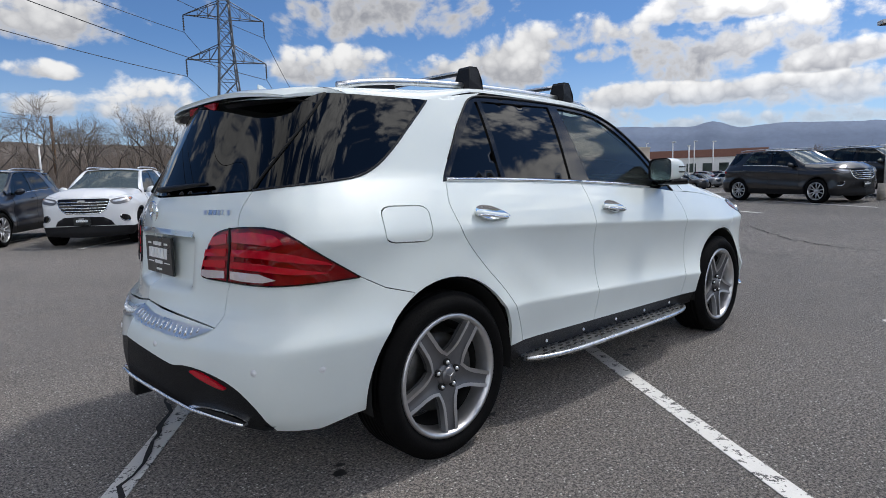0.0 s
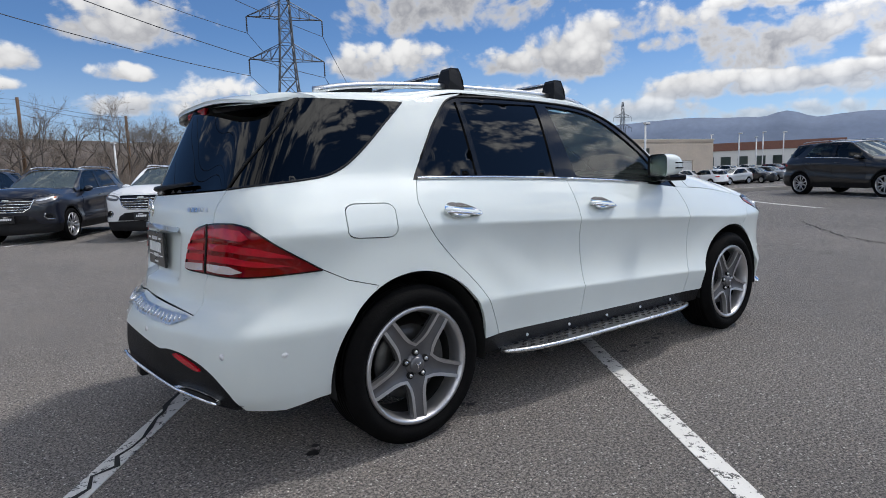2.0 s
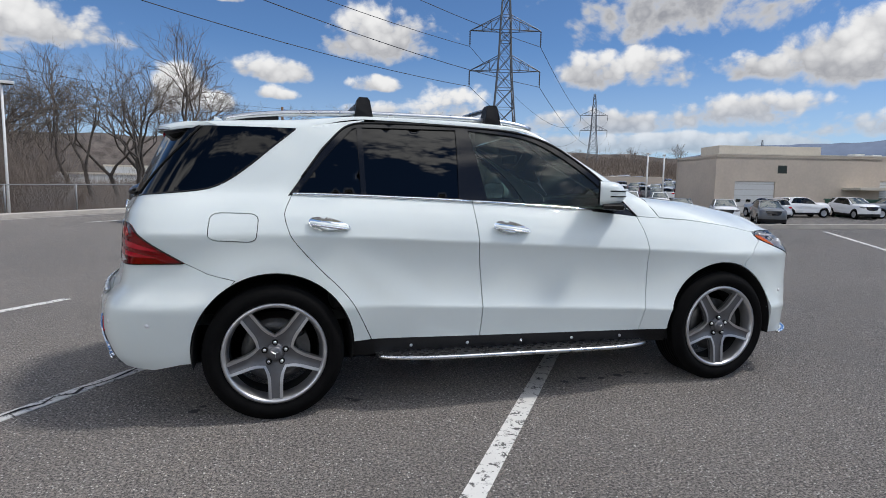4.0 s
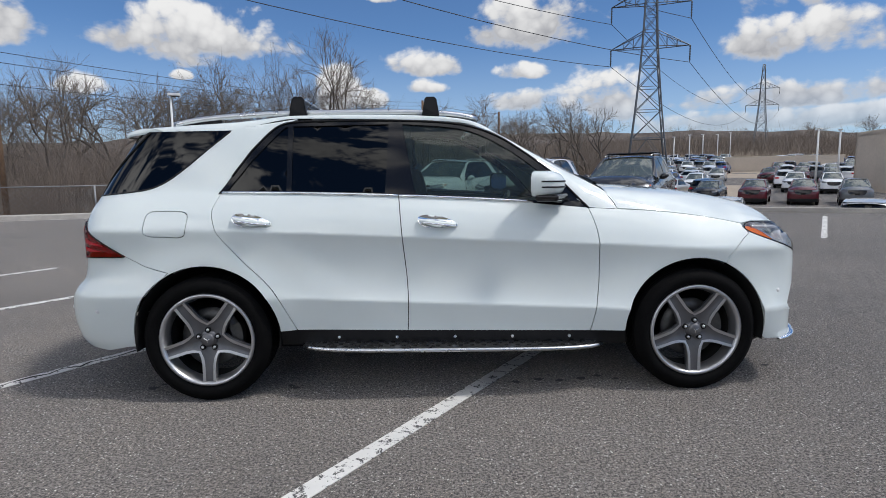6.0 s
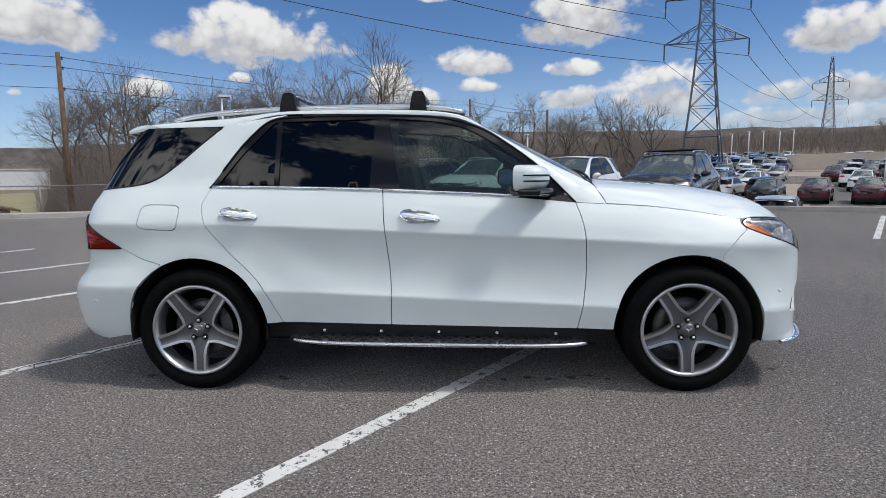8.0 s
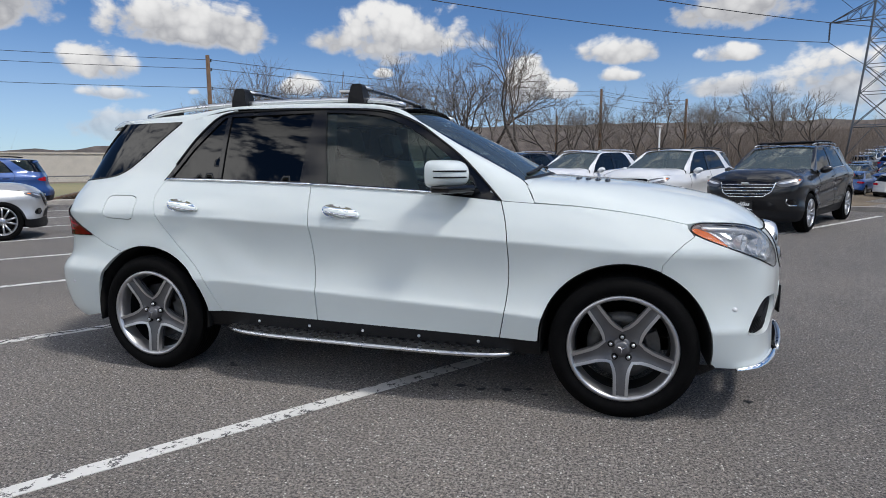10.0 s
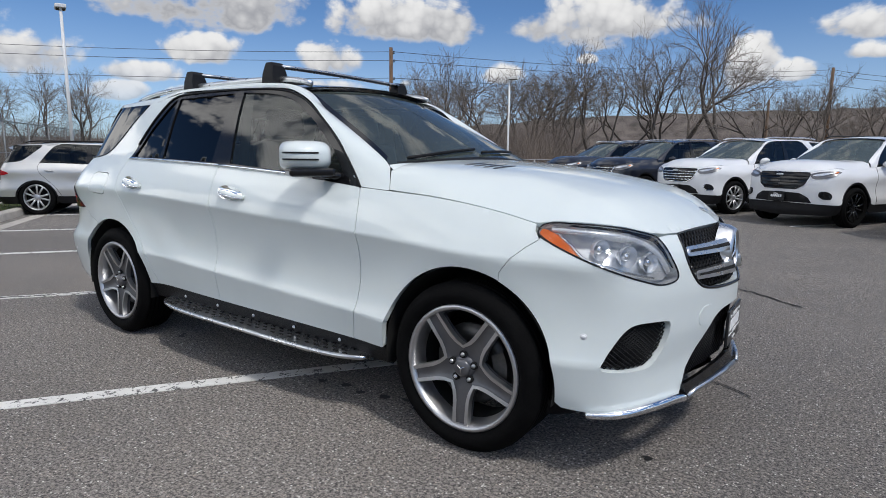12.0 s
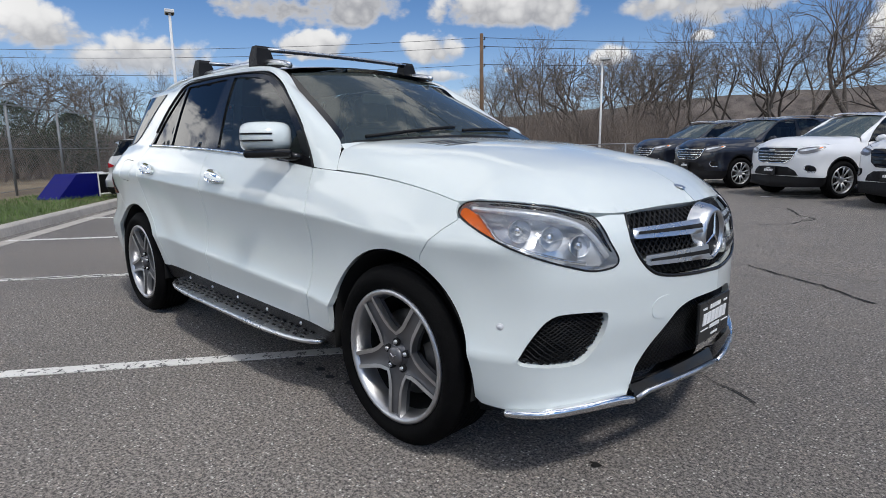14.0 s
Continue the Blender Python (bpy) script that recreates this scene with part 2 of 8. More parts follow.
def asphalt_material():
    m = bpy.data.materials.new("worn_asphalt")
    m.use_nodes = True
    g = Nodes(m.node_tree)
    b = m.node_tree.nodes["Principled BSDF"]
    where = g.add("ShaderNodeTexCoord").outputs["Object"]
    big = g.noise(where, 0.22, 5.0, 0.6, 0.4)
    mid = g.noise(where, 3.0, 5.0, 0.65)
    grit = g.noise(where, 70.0, 5.0, 0.85)
    stone = g.add("ShaderNodeTexVoronoi")
    stone.inputs["Scale"].default_value = 95
    g.put(where, stone.inputs["Vector"])
    tone = g.mix(g.ramp(big, 0.3, 0.7), (0.240, 0.221, 0.204, 1), (0.325, 0.295, 0.266, 1))
    tone = g.mix(g.math("MULTIPLY", g.ramp(mid, 0.40, 0.72), 0.45), tone, (0.30, 0.265, 0.23, 1))
    # dark binder between the stones, then single pale and brown stones
    tone = g.mix(g.ramp(grit, 0.42, 0.58), g.mix(0.84, tone, (0.018, 0.018, 0.019, 1)), tone)
    chip = g.add("ShaderNodeSeparateColor")
    g.put(stone.outputs["Color"], chip.inputs[0])
    face = g.ramp(stone.outputs["Distance"], 0.50, 0.30)
    chips = g.math("MULTIPLY", g.math("GREATER_THAN", chip.outputs[0], 0.72), face)
    pale = g.mix(chip.outputs[2], (0.46, 0.38, 0.31, 1), (0.80, 0.78, 0.74, 1))
    tone = g.mix(g.math("MULTIPLY", chips, g.math("MULTIPLY", chip.outputs[1], 0.9)), tone, pale)
    holes = g.math("MULTIPLY", g.math("LESS_THAN", chip.outputs[0], 0.20), face)
    tone = g.mix(g.math("MULTIPLY", holes, 0.75), tone, (0.02, 0.02, 0.021, 1))
    # broad darker drive lanes and stains
    lane = g.noise(where, 0.11, 3.0, 0.5, 0.8)
    tone = g.mix(g.math("MULTIPLY", g.ramp(lane, 0.48, 0.66), 0.28), tone, (0.06, 0.058, 0.056, 1))
    stain = g.noise(where, 0.9, 3.0, 0.5, 1.2)
    tone = g.mix(g.math("MULTIPLY", g.ramp(stain, 0.64, 0.80), 0.5), tone, (0.045, 0.043, 0.042, 1))
    g.put(tone, b.inputs["Base Color"])
    b.inputs["Roughness"].default_value = 0.78
    b.inputs["Diffuse Roughness"].default_value = 1.0
    b.inputs["Specular IOR Level"].default_value = 0.35
    n = g.add("ShaderNodeBump")
    n.inputs["Strength"].default_value = 0.8
    n.inputs["Distance"].default_value = 0.008
    g.put(g.math("ADD", grit, g.math("MULTIPLY", stone.outputs["Distance"], -0.6)), n.inputs["Height"])
    g.put(n.outputs[0], b.inputs["Normal"])
    return m


def road_paint():
    """Worn white road marking: the asphalt shows where it has flaked off."""
    m = bpy.data.materials.new("worn_road_paint")
    m.use_nodes = True
    g = Nodes(m.node_tree)
    b = m.node_tree.nodes["Principled BSDF"]
    where = g.add("ShaderNodeTexCoord").outputs["Object"]
    a = g.noise(where, 16.0, 6.0, 0.72, 0.5)
    c = g.noise(where, 90.0, 3.0, 0.6)
    worn = g.ramp(g.math("ADD", a, g.math("MULTIPLY", g.math("SUBTRACT", c, 0.5), 0.35)), 0.545, 0.60)
    tone = g.mix(g.noise(where, 5.0, 3.0), (0.60, 0.585, 0.55, 1), (0.76, 0.75, 0.72, 1))
    g.put(g.mix(worn, tone, (0.085, 0.083, 0.08, 1)), b.inputs["Base Color"])
    b.inputs["Roughness"].default_value = 0.8
    n = g.add("ShaderNodeBump")
    n.inputs["Strength"].default_value = 0.5
    n.inputs["Distance"].default_value = 0.004
    g.put(c, n.inputs["Height"])
    g.put(n.outputs[0], b.inputs["Normal"])
    return m


def earth_material(name, tones, scale):
    m = bpy.data.materials.new(name)
    m.use_nodes = True
    g = Nodes(m.node_tree)
    b = m.node_tree.nodes["Principled BSDF"]
    where = g.add("ShaderNodeTexCoord").outputs["Object"]
    a, c, d = g.noise(where, scale, 5.0, 0.65, 0.4), g.noise(where, scale * 14, 4.0, 0.7), g.noise(where, scale * 0.13, 4.0)
    tone = g.mix(g.ramp(a, 0.35, 0.65), tones[0] + (1,), tones[1] + (1,))
    tone = g.mix(g.ramp(d, 0.45, 0.65), tone, tones[2] + (1,))
    tone = g.mix(g.math("MULTIPLY", g.ramp(c, 0.35, 0.7), 0.6), tone, tuple(v * 0.45 for v in tones[0]) + (1,))
    g.put(tone, b.inputs["Base Color"])
    b.inputs["Roughness"].default_value = 0.95
    n = g.add("ShaderNodeBump")
    n.inputs["Strength"].default_value = 0.7
    n.inputs["Distance"].default_value = 0.05
    g.put(c, n.inputs["Height"])
    g.put(n.outputs[0], b.inputs["Normal"])
    return m


M = {
    "white": paint("pearl_white_paint", (0.715, 0.770, 0.758)),
    "silver_white": paint("silver_white_paint", (0.78, 0.79, 0.80)),
    "black_paint": paint("black_paint", (0.008, 0.008, 0.009)),
    "navy": paint("dark_blue_paint", (0.006, 0.008, 0.016)),
    "blue": paint("blue_paint", (0.02, 0.07, 0.24), 0.2),
    "silver": paint("silver_paint", (0.55, 0.55, 0.54), 0.55, 0.38),
    "maroon": paint("dark_red_paint", (0.085, 0.007, 0.014), 0.1),
    "grey_paint": paint("grey_paint", (0.13, 0.14, 0.15), 0.4),
    "glass_dark": glazing("privacy_glass", (0.05, 0.05, 0.055), 0.02),
    # the pale film share on side glass and windscreens imitates sky reflection
    "glass_side": glazing("green_tinted_glass", (0.55, 0.68, 0.63), 0.75, dust_sheen=0.025),
    "glass_screen": glazing("windscreen_glass", (0.66, 0.76, 0.72), 0.80, dust_sheen=0.085),
    "glass_clear": glazing("clear_lens", (0.97, 0.97, 0.97), 0.95),
    "glass_far": glazing("car_glass", (0.36, 0.44, 0.44), 0.55),
    "screen_far": glazing("sheen_car_windscreen", (0.5, 0.58, 0.58), 0.6, 1.75, 0.14),
    "lens_red": glazing("red_lens", (0.76, 0.012, 0.055), 0.95),
    "chrome": surface("chrome", (0.88, 0.89, 0.90), 0.09, 1.0, vary=0.03),
    "satin": surface("satin_aluminium", (0.68, 0.69, 0.70), 0.28, 1.0, vary=0.05),
    "rim": surface("machined_alloy", (0.56, 0.56, 0.57), 0.34, 0.9, vary=0.06, scale=20),
    "rim_dark": surface("grey_alloy_lacquer", (0.15, 0.15, 0.158), 0.36, 0.6, vary=0.08, scale=20),
    "rubber": surface("tyre_rubber", (0.0048, 0.0048, 0.005), 0.75, vary=0.25, scale=14, shine=0.06, bump=0.25, bump_scale=120),
    "plastic": surface("black_plastic", (0.009, 0.009, 0.010), 0.5, shine=0.22, vary=0.15, scale=12, bump=0.2, bump_scale=300),
    "gloss_black": surface("gloss_black_trim", (0.008, 0.008, 0.009), 0.10, vary=0.1, shine=0.4),
    # near-black colour that stands in for shade in gaps and hollows
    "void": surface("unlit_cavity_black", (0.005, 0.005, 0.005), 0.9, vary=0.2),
    "cabin": surface("dark_cabin_trim", (0.105, 0.104, 0.100), 0.7, vary=0.2, bump=0.2),
    "leather": surface("black_leather", (0.045, 0.044, 0.042), 0.45, vary=0.2, bump=0.3, bump_scale=90),
    "lamp_bowl": surface("lamp_reflector", (0.80, 0.83, 0.87), 0.20, 0.55, vary=0.12, scale=40),
    "amber": surface("amber_lens", (0.75, 0.16, 0.015), 0.16, coat=0.8, vary=0.1),
    "deep_red": surface("dark_red_lens", (0.36, 0.05, 0.05), 0.07, vary=0.2, scale=30),
    "red": surface("red_reflector", (0.44, 0.004, 0.016), 0.06, vary=0.2, scale=30),
    "lamp_white": surface("white_lens", (0.56, 0.47, 0.46), 0.2, coat=0.6, vary=0.1),
    "plate": surface("black_plate", (0.012, 0.013, 0.014), 0.28, vary=0.15),
    "plate_mark": surface("plate_print_white", (0.86, 0.86, 0.85), 0.5, vary=0.08),
    "disc": surface("brake_disc_steel", (0.10, 0.098, 0.095), 0.45, 0.8, vary=0.2, scale=30),
    "asphalt": asphalt_material(),
    "marking": road_paint(),
    "crack": surface("open_crack_dirt", (0.020, 0.019, 0.018), 0.95, vary=0.3),
    "oil": surface("oil_stain", (0.018, 0.017, 0.016), 0.6, vary=0.3),
    "concrete": surface("concrete", (0.42, 0.39, 0.35), 0.85, vary=0.16, scale=3, bump=0.5, bump_scale=70),
    "earth": earth_material("dry_grass_and_earth", ((0.20, 0.155, 0.10), (0.26, 0.21, 0.14), (0.15, 0.115, 0.08)), 0.6),
    "grass": earth_material("spring_grass", ((0.07, 0.11, 0.03), (0.12, 0.15, 0.05), (0.16, 0.15, 0.07)), 1.5),
    "field": earth_material("dry_meadow", ((0.30, 0.27, 0.13), (0.36, 0.31, 0.16), (0.22, 0.23, 0.10)), 0.12),
    "blade": surface("grass_blades", (0.10, 0.16, 0.04), 0.7, vary=0.4, scale=3),
    "bark": surface("grey_bark", (0.105, 0.089, 0.076), 0.9, vary=0.3, scale=6, bump=0.6, bump_scale=40),
    "twig": surface("brown_twigs", (0.185, 0.155, 0.132), 0.9, vary=0.3, scale=2),
    "brush": surface("dry_brush", (0.185, 0.150, 0.124), 0.95, vary=0.35, scale=0.4),
    "evergreen": surface("evergreen_leaves", (0.045, 0.060, 0.030), 0.9, vary=0.4, scale=2),
    "wood": surface("weathered_pole_wood", (0.14, 0.085, 0.05), 0.9, vary=0.3, scale=4, bump=0.5),
    "steel": surface("galvanised_steel", (0.12, 0.13, 0.145), 0.5, 0.7, vary=0.15),
    "galv": surface("zinc_fence_steel", (0.26, 0.265, 0.27), 0.55, 0.5, vary=0.12),
    "wire": surface("power_cable", (0.045, 0.048, 0.055), 0.6, vary=0.1),
    "white_post": surface("white_painted_steel", (0.68, 0.68, 0.67), 0.45, vary=0.08),
    "lane": surface("tan_concrete_lane", (0.36, 0.30, 0.235), 0.9, vary=0.12, scale=0.3),
    "stucco": surface("beige_stucco", (0.56, 0.475, 0.39), 0.9, vary=0.08, scale=0.5, bump=0.3),
    "stucco_light": surface("pale_stucco", (0.58, 0.53, 0.45), 0.9, vary=0.08, scale=0.5),
    "door_panel": surface("white_door_panel", (0.66, 0.66, 0.64), 0.5, vary=0.06),
    "roofing": surface("red_brown_roof", (0.20, 0.095, 0.07), 0.8, vary=0.15),
    "skip": surface("dark_green_steel", (0.03, 0.09, 0.06), 0.6, vary=0.2),
    "blue_sheet": surface("blue_sheet_steel", (0.002, 0.004, 0.13), 0.55, shine=0.2, vary=0.12),
    # the far hills' blue-grey has the haze of distance mixed into the colour
    "hill_far": surface("hazed_blue_hill", (0.15, 0.19, 0.27), 1.0, vary=0.12, scale=0.004),
    "hill_near": surface("wooded_brown_hill", (0.105, 0.088, 0.078), 1.0, vary=0.55, scale=0.12),
}


# ---- the estate car's body surface ----
# ---- the shape of a car body: a wrapped side surface, and top surfaces ----
def hermite(xs, ys):
    """A smooth curve through the knots, flat-tangent safe."""
    xs, ys = np.array(xs, float), np.array(ys, float)
    d = np.diff(ys) / np.diff(xs)
    m = np.concatenate([[d[0]], [0 if a * b <= 0 else 2 * a * b / (a + b) for a, b in zip(d, d[1:])], [d[-1]]])

    def f(x):
        x = min(max(x, xs[0]), xs[-1])
        i = min(max(int(np.searchsorted(xs, x)) - 1, 0), len(xs) - 2)
        h = xs[i + 1] - xs[i]
        t = (x - xs[i]) / h
        return float(ys[i] * (1 + 2 * t) * (1 - t) ** 2 + m[i] * h * t * (1 - t) ** 2 + ys[i + 1] * t * t * (3 - 2 * t) - m[i + 1] * h * t * t * (1 - t))
    return f


def plan_curve(front, rear):
    """The body's plan at bumper height as a smooth curve of the arc length u; u = 0 amidships, u > 0 ahead."""
    def quarter(knots):
        knots = [(0.0, HALF)] + list(knots)
        ends = [knots[0]] + knots + [(knots[-1][0], -knots[-2][1])]
        pts = []
        for p0, p1, p2, p3 in zip(ends, ends[1:], ends[2:], ends[3:]):
            for i in range(12):
                t = i / 12
                pts.append(tuple(0.5 * (2 * b + (c - a) * t + (2 * a - 5 * b + 4 * c - d) * t * t + (3 * b - a - 3 * c + d) * t ** 3) for a, b, c, d in zip(p0, p1, p2, p3)))
        pts.append(knots[-1])
        s = [0.0]
        for p, q in zip(pts, pts[1:]):
            s.append(s[-1] + math.dist(p, q))
        return np.array(s), np.array([p[0] for p in pts]), np.array([p[1] for p in pts])
    f, r = quarter(front), quarter(rear)

    def at(u):
        s, x, y = f if u >= 0 else r
        return (float(np.interp(abs(u), s, x)) * (1 if u >= 0 else -1), float(np.interp(abs(u), s, y)))
    return at, float(f[0][-1]), float(-r[0][-1])


HALF = 0.945
PLAN, U_FRONT, U_REAR = plan_curve(
    ((0.6, HALF), (1.2, HALF), (1.5, 0.944), (1.75, 0.937), (1.95, 0.915), (2.08, 0.85), (2.16, 0.72), (2.225, 0.54), (2.30, 0.28), (2.345, 0.0)),
    ((0.6, HALF), (1.2, HALF), (1.6, 0.944), (1.85, 0.940), (2.05, 0.92), (2.19, 0.845), (2.28, 0.70), (2.35, 0.52), (2.43, 0.28), (2.48, 0.0)))
NOSE = hermite((0.10, 0.20, 0.30, 0.45, 0.60, 0.72, 0.82, 0.90, 0.96, 1.02, 1.20), (2.27, 2.32, 2.36, 2.345, 2.365, 2.365, 2.35, 2.325, 2.28, 2.20, 2.0))
TAIL = hermite((0.15, 0.25, 0.36, 0.50, 0.60, 0.68, 0.74, 0.88, 1.02, 1.12, 1.20, 1.40, 1.60, 1.70), (2.34, 2.42, 2.48, 2.505, 2.495, 2.46, 2.40, 2.375, 2.36, 2.345, 2.305, 2.207, 2.105, 2.052))
LOWER = hermite((0.10, 0.25, 0.36, 0.48, 0.57), (0.82, 0.875, 0.902, 0.928, 0.945))
UPPER = hermite((0.95, 1.02, 1.10, 1.17, 1.21), (0.945, 0.928, 0.895, 0.857, 0.838))
GREEN = hermite((1.21, 1.40, 1.55, 1.66, 1.74), (0.838, 0.768, 0.702, 0.640, 0.580))
AXLE = 1.4575


def side_width(zr, ox=0.0):
    if zr <= 0.57:
        return LOWER(zr)
    if zr <= 0.95:
        t = (zr - 0.57) / 0.38
        slant = min(max((ox + 1.20 - 0.40 * (1 - t)) / 0.32, 0), 1)
        behind = min(max((-1.75 - ox) / 0.25, 0), 1)
        k = max(slant * slant * (3 - 2 * slant), behind)
        return 0.945 - (0.019 + 0.013 * k) * (4 * t * (1 - t)) ** 0.8
    return UPPER(zr) if zr <= 1.21 else GREEN(zr)


def skin(u, z, grow=0.0):
    """A point of the body's right side, front or rear, at arc length u and height z."""
    ox, oy = PLAN(u)
    zr = z + 0.05 * min(max(ox, -1.5), 1.5)
    w = side_width(zr, ox) / HALF
    high = min(max((zr - 0.93) / 0.25, 0), 1)
    w *= 1 - high * (0.050 * min(abs(ox + 0.1) / 1.5, 1.3) ** 2)
    if ox > 1.2:
        x = 1.2 + (ox - 1.2) * (NOSE(z) - 1.2) / 1.145
    elif ox < -1.2:
        x = -1.2 + (ox + 1.2) * (TAIL(z) - 1.2) / 1.28
    else:
        x = ox
    y = oy * w
    for a in (AXLE, -AXLE):
        r = math.hypot(x - a, z - 0.385)
        y += 0.018 * math.exp(-((r - 0.43) / (0.075 if r < 0.43 else 0.125)) ** 2) * min(1, max(0, (z - 0.2) / 0.15)) * (oy / HALF) ** 3
    if u < -1.7:
        full = 0.034 * math.exp(-((u + 2.27) / 0.27) ** 2) * min(1, max(0, (1.60 - z) / 0.35)) * min(1, max(0, (z - 0.22) / 0.15))
        x, y = x - full, y + full * 0.85
    k = 1 + grow
    return Vector((x * k if abs(x) > 1.2 else x, -y - grow * min(1, oy / 0.3), z))


def pane_skin(u, z):
    """The window surface: the body's, carried on straight below the belt line."""
    if z >= 1.30:
        return skin(u, z)
    p, q = skin(u, 1.30), skin(u, 1.36)
    return p + (p - q) * ((1.30 - z) / 0.06)


def hood_top(x, y):
    c = HOOD(x)
    a = abs(y)
    return c - 0.040 * (a / 0.80) ** 2.3 + 0.010 * math.exp(-((a - 0.56) / 0.09) ** 2) * min(1, max(0, (x - 1.35) / 0.35)) * min(1, max(0, (2.1 - x) / 0.6))


def glass_top(x, y):
    back = 1.13 - 0.20 * (abs(y) / 0.70) ** 2 - x
    back += 0.075 * (abs(y) / 0.70) ** 2 * min(1.0, max(0.0, 1 - back / 0.6))
    return 1.185 + 0.585 * back - 0.075 * back * back


def roof_top(x, y):
    k = 0.032 if x < -0.4 else 0.11
    return 1.725 - k * (x + 0.4) ** 2 - 0.05 * (abs(y) / 0.62) ** 2.2


HOOD = hermite((0.80, 1.10, 1.50, 1.90, 2.10, 2.22, 2.30), (1.268, 1.248, 1.216, 1.150, 1.088, 1.03, 0.97))


# ---- building ----
from mathutils import geometry


def mesh(name, verts, faces, smooth=True):
    me = bpy.data.meshes.new(name)
    me.from_pydata([tuple(v) for v in verts], [], faces)
    me.validate()
    if smooth:
        me.polygons.foreach_set("use_smooth", [True] * len(me.polygons))
    return me


def thing(name, label, category, group="", kind="", at=None):
    ob = tagged(new(name), label, category, group, kind)
    ob.empty_display_size = 0.1
    if at is not None:
        ob.matrix_world = at
    return ob


def part(name, data, material, parent=None, label=""):
    """data: (verts, faces), (verts, faces, smooth), a bmesh or a mesh. Links it as one object under its thing."""
    if isinstance(data, bmesh.types.BMesh):
        me = bpy.data.meshes.new(name)
        data.to_mesh(me)
        data.free()
    elif isinstance(data, bpy.types.Mesh):
        me = data
    else:
        me = mesh(name, *data)
    if not me.materials:
        me.materials.append(M[material])
    ob = new(name, me)
    ob.parent = parent
    return tagged(ob, label)


def join(*pieces):
    verts, faces = [], []
    for p in pieces:
        n = len(verts)
        verts += list(p[0])
        faces += [tuple(i + n for i in f) for f in p[1]]
    return verts, faces, (pieces[0][2] if len(pieces[0]) > 2 else True)


def flipped(p):
    """The mirror image across the car's length."""
    return [Vector((v[0], -v[1], v[2])) for v in p[0]], [tuple(reversed(f)) for f in p[1]], (p[2] if len(p) > 2 else True)


def moved(p, m):
    return [m @ Vector(v) for v in p[0]], p[1], (p[2] if len(p) > 2 else True)


def box(x0, y0, z0, x1, y1, z1, bevel=0.0, cuts=1):
    bm = bmesh.new()
    bmesh.ops.create_cube(bm, size=1.0)
    for v in bm.verts:
        v.co = Vector(((x0 + x1) / 2 + v.co.x * (x1 - x0), (y0 + y1) / 2 + v.co.y * (y1 - y0), (z0 + z1) / 2 + v.co.z * (z1 - z0)))
    if bevel:
        bmesh.ops.bevel(bm, geom=bm.edges[:], offset=bevel, segments=cuts + 1, affect="EDGES", profile=0.5)
    bm.verts.index_update()
    out = [v.co.copy() for v in bm.verts], [tuple(v.index for v in f.verts) for f in bm.faces], False
    bm.free()
    return out


def beam(p, q, r, sides=4, r2=None):
    """A straight bar from p to q."""
    p, q = Vector(p), Vector(q)
    w = (q - p).normalized()
    a = w.orthogonal().normalized()
    b = w.cross(a)
    verts, faces = [], []
    for c, rr in ((p, r), (q, r if r2 is None else r2)):
        for i in range(sides):
            t = 2 * math.pi * (i + 0.5) / sides
            verts.append(c + (a * math.cos(t) + b * math.sin(t)) * rr)
    for i in range(sides):
        j = (i + 1) % sides
        faces.append((i, j, sides + j, sides + i))
    faces += [tuple(reversed(range(sides))), tuple(range(sides, 2 * sides))]
    return verts, faces, sides > 6


def tube(points, radius, sides=8, flat=1.0, up=(0, 0, 1)):
    """A bar of round or flattened section along a path."""
    points = [Vector(p) for p in points]
    verts, faces, n = [], [], len(points)
    for i, p in enumerate(points):
        w = (points[min(i + 1, n - 1)] - points[max(i - 1, 0)]).normalized()
        a = w.cross(Vector(up)).normalized()
        b = a.cross(w)
        r = radius(i / (n - 1)) if callable(radius) else radius
        for k in range(sides):
            t = 2 * math.pi * k / sides
            verts.append(p + a * math.cos(t) * r + b * math.sin(t) * r * flat)
    for i in range(n - 1):
        for k in range(sides):
            j = (k + 1) % sides
            faces.append((i * sides + k, i * sides + j, (i + 1) * sides + j, (i + 1) * sides + k))
    faces += [tuple(reversed(range(sides))), tuple(range((n - 1) * sides, n * sides))]
    return verts, faces, True


def lathe(profile, turns=48, axis="y"):
    """Profile of (radius, along); turned about the car's y axis."""
    verts, faces, n = [], [], len(profile)
    for k in range(turns):
        t = 2 * math.pi * k / turns
        for r, s in profile:
            verts.append(Vector((r * math.cos(t), s, r * math.sin(t))) if axis == "y" else Vector((r * math.cos(t), r * math.sin(t), s)))
    for k in range(turns):
        j = (k + 1) % turns
        for i in range(n - 1):
            faces.append((k * n + i, j * n + i, j * n + i + 1, k * n + i + 1) if axis != "y" else (k * n + i, k * n + i + 1, j * n + i + 1, j * n + i))
    return verts, faces, True


def grid(fn, nu, nv):
    verts = [fn(i / nu, j / nv) for i in range(nu + 1) for j in range(nv + 1)]
    faces = [(i * (nv + 1) + j, (i + 1) * (nv + 1) + j, (i + 1) * (nv + 1) + j + 1, i * (nv + 1) + j + 1) for i in range(nu) for j in range(nv)]
    return verts, faces, True


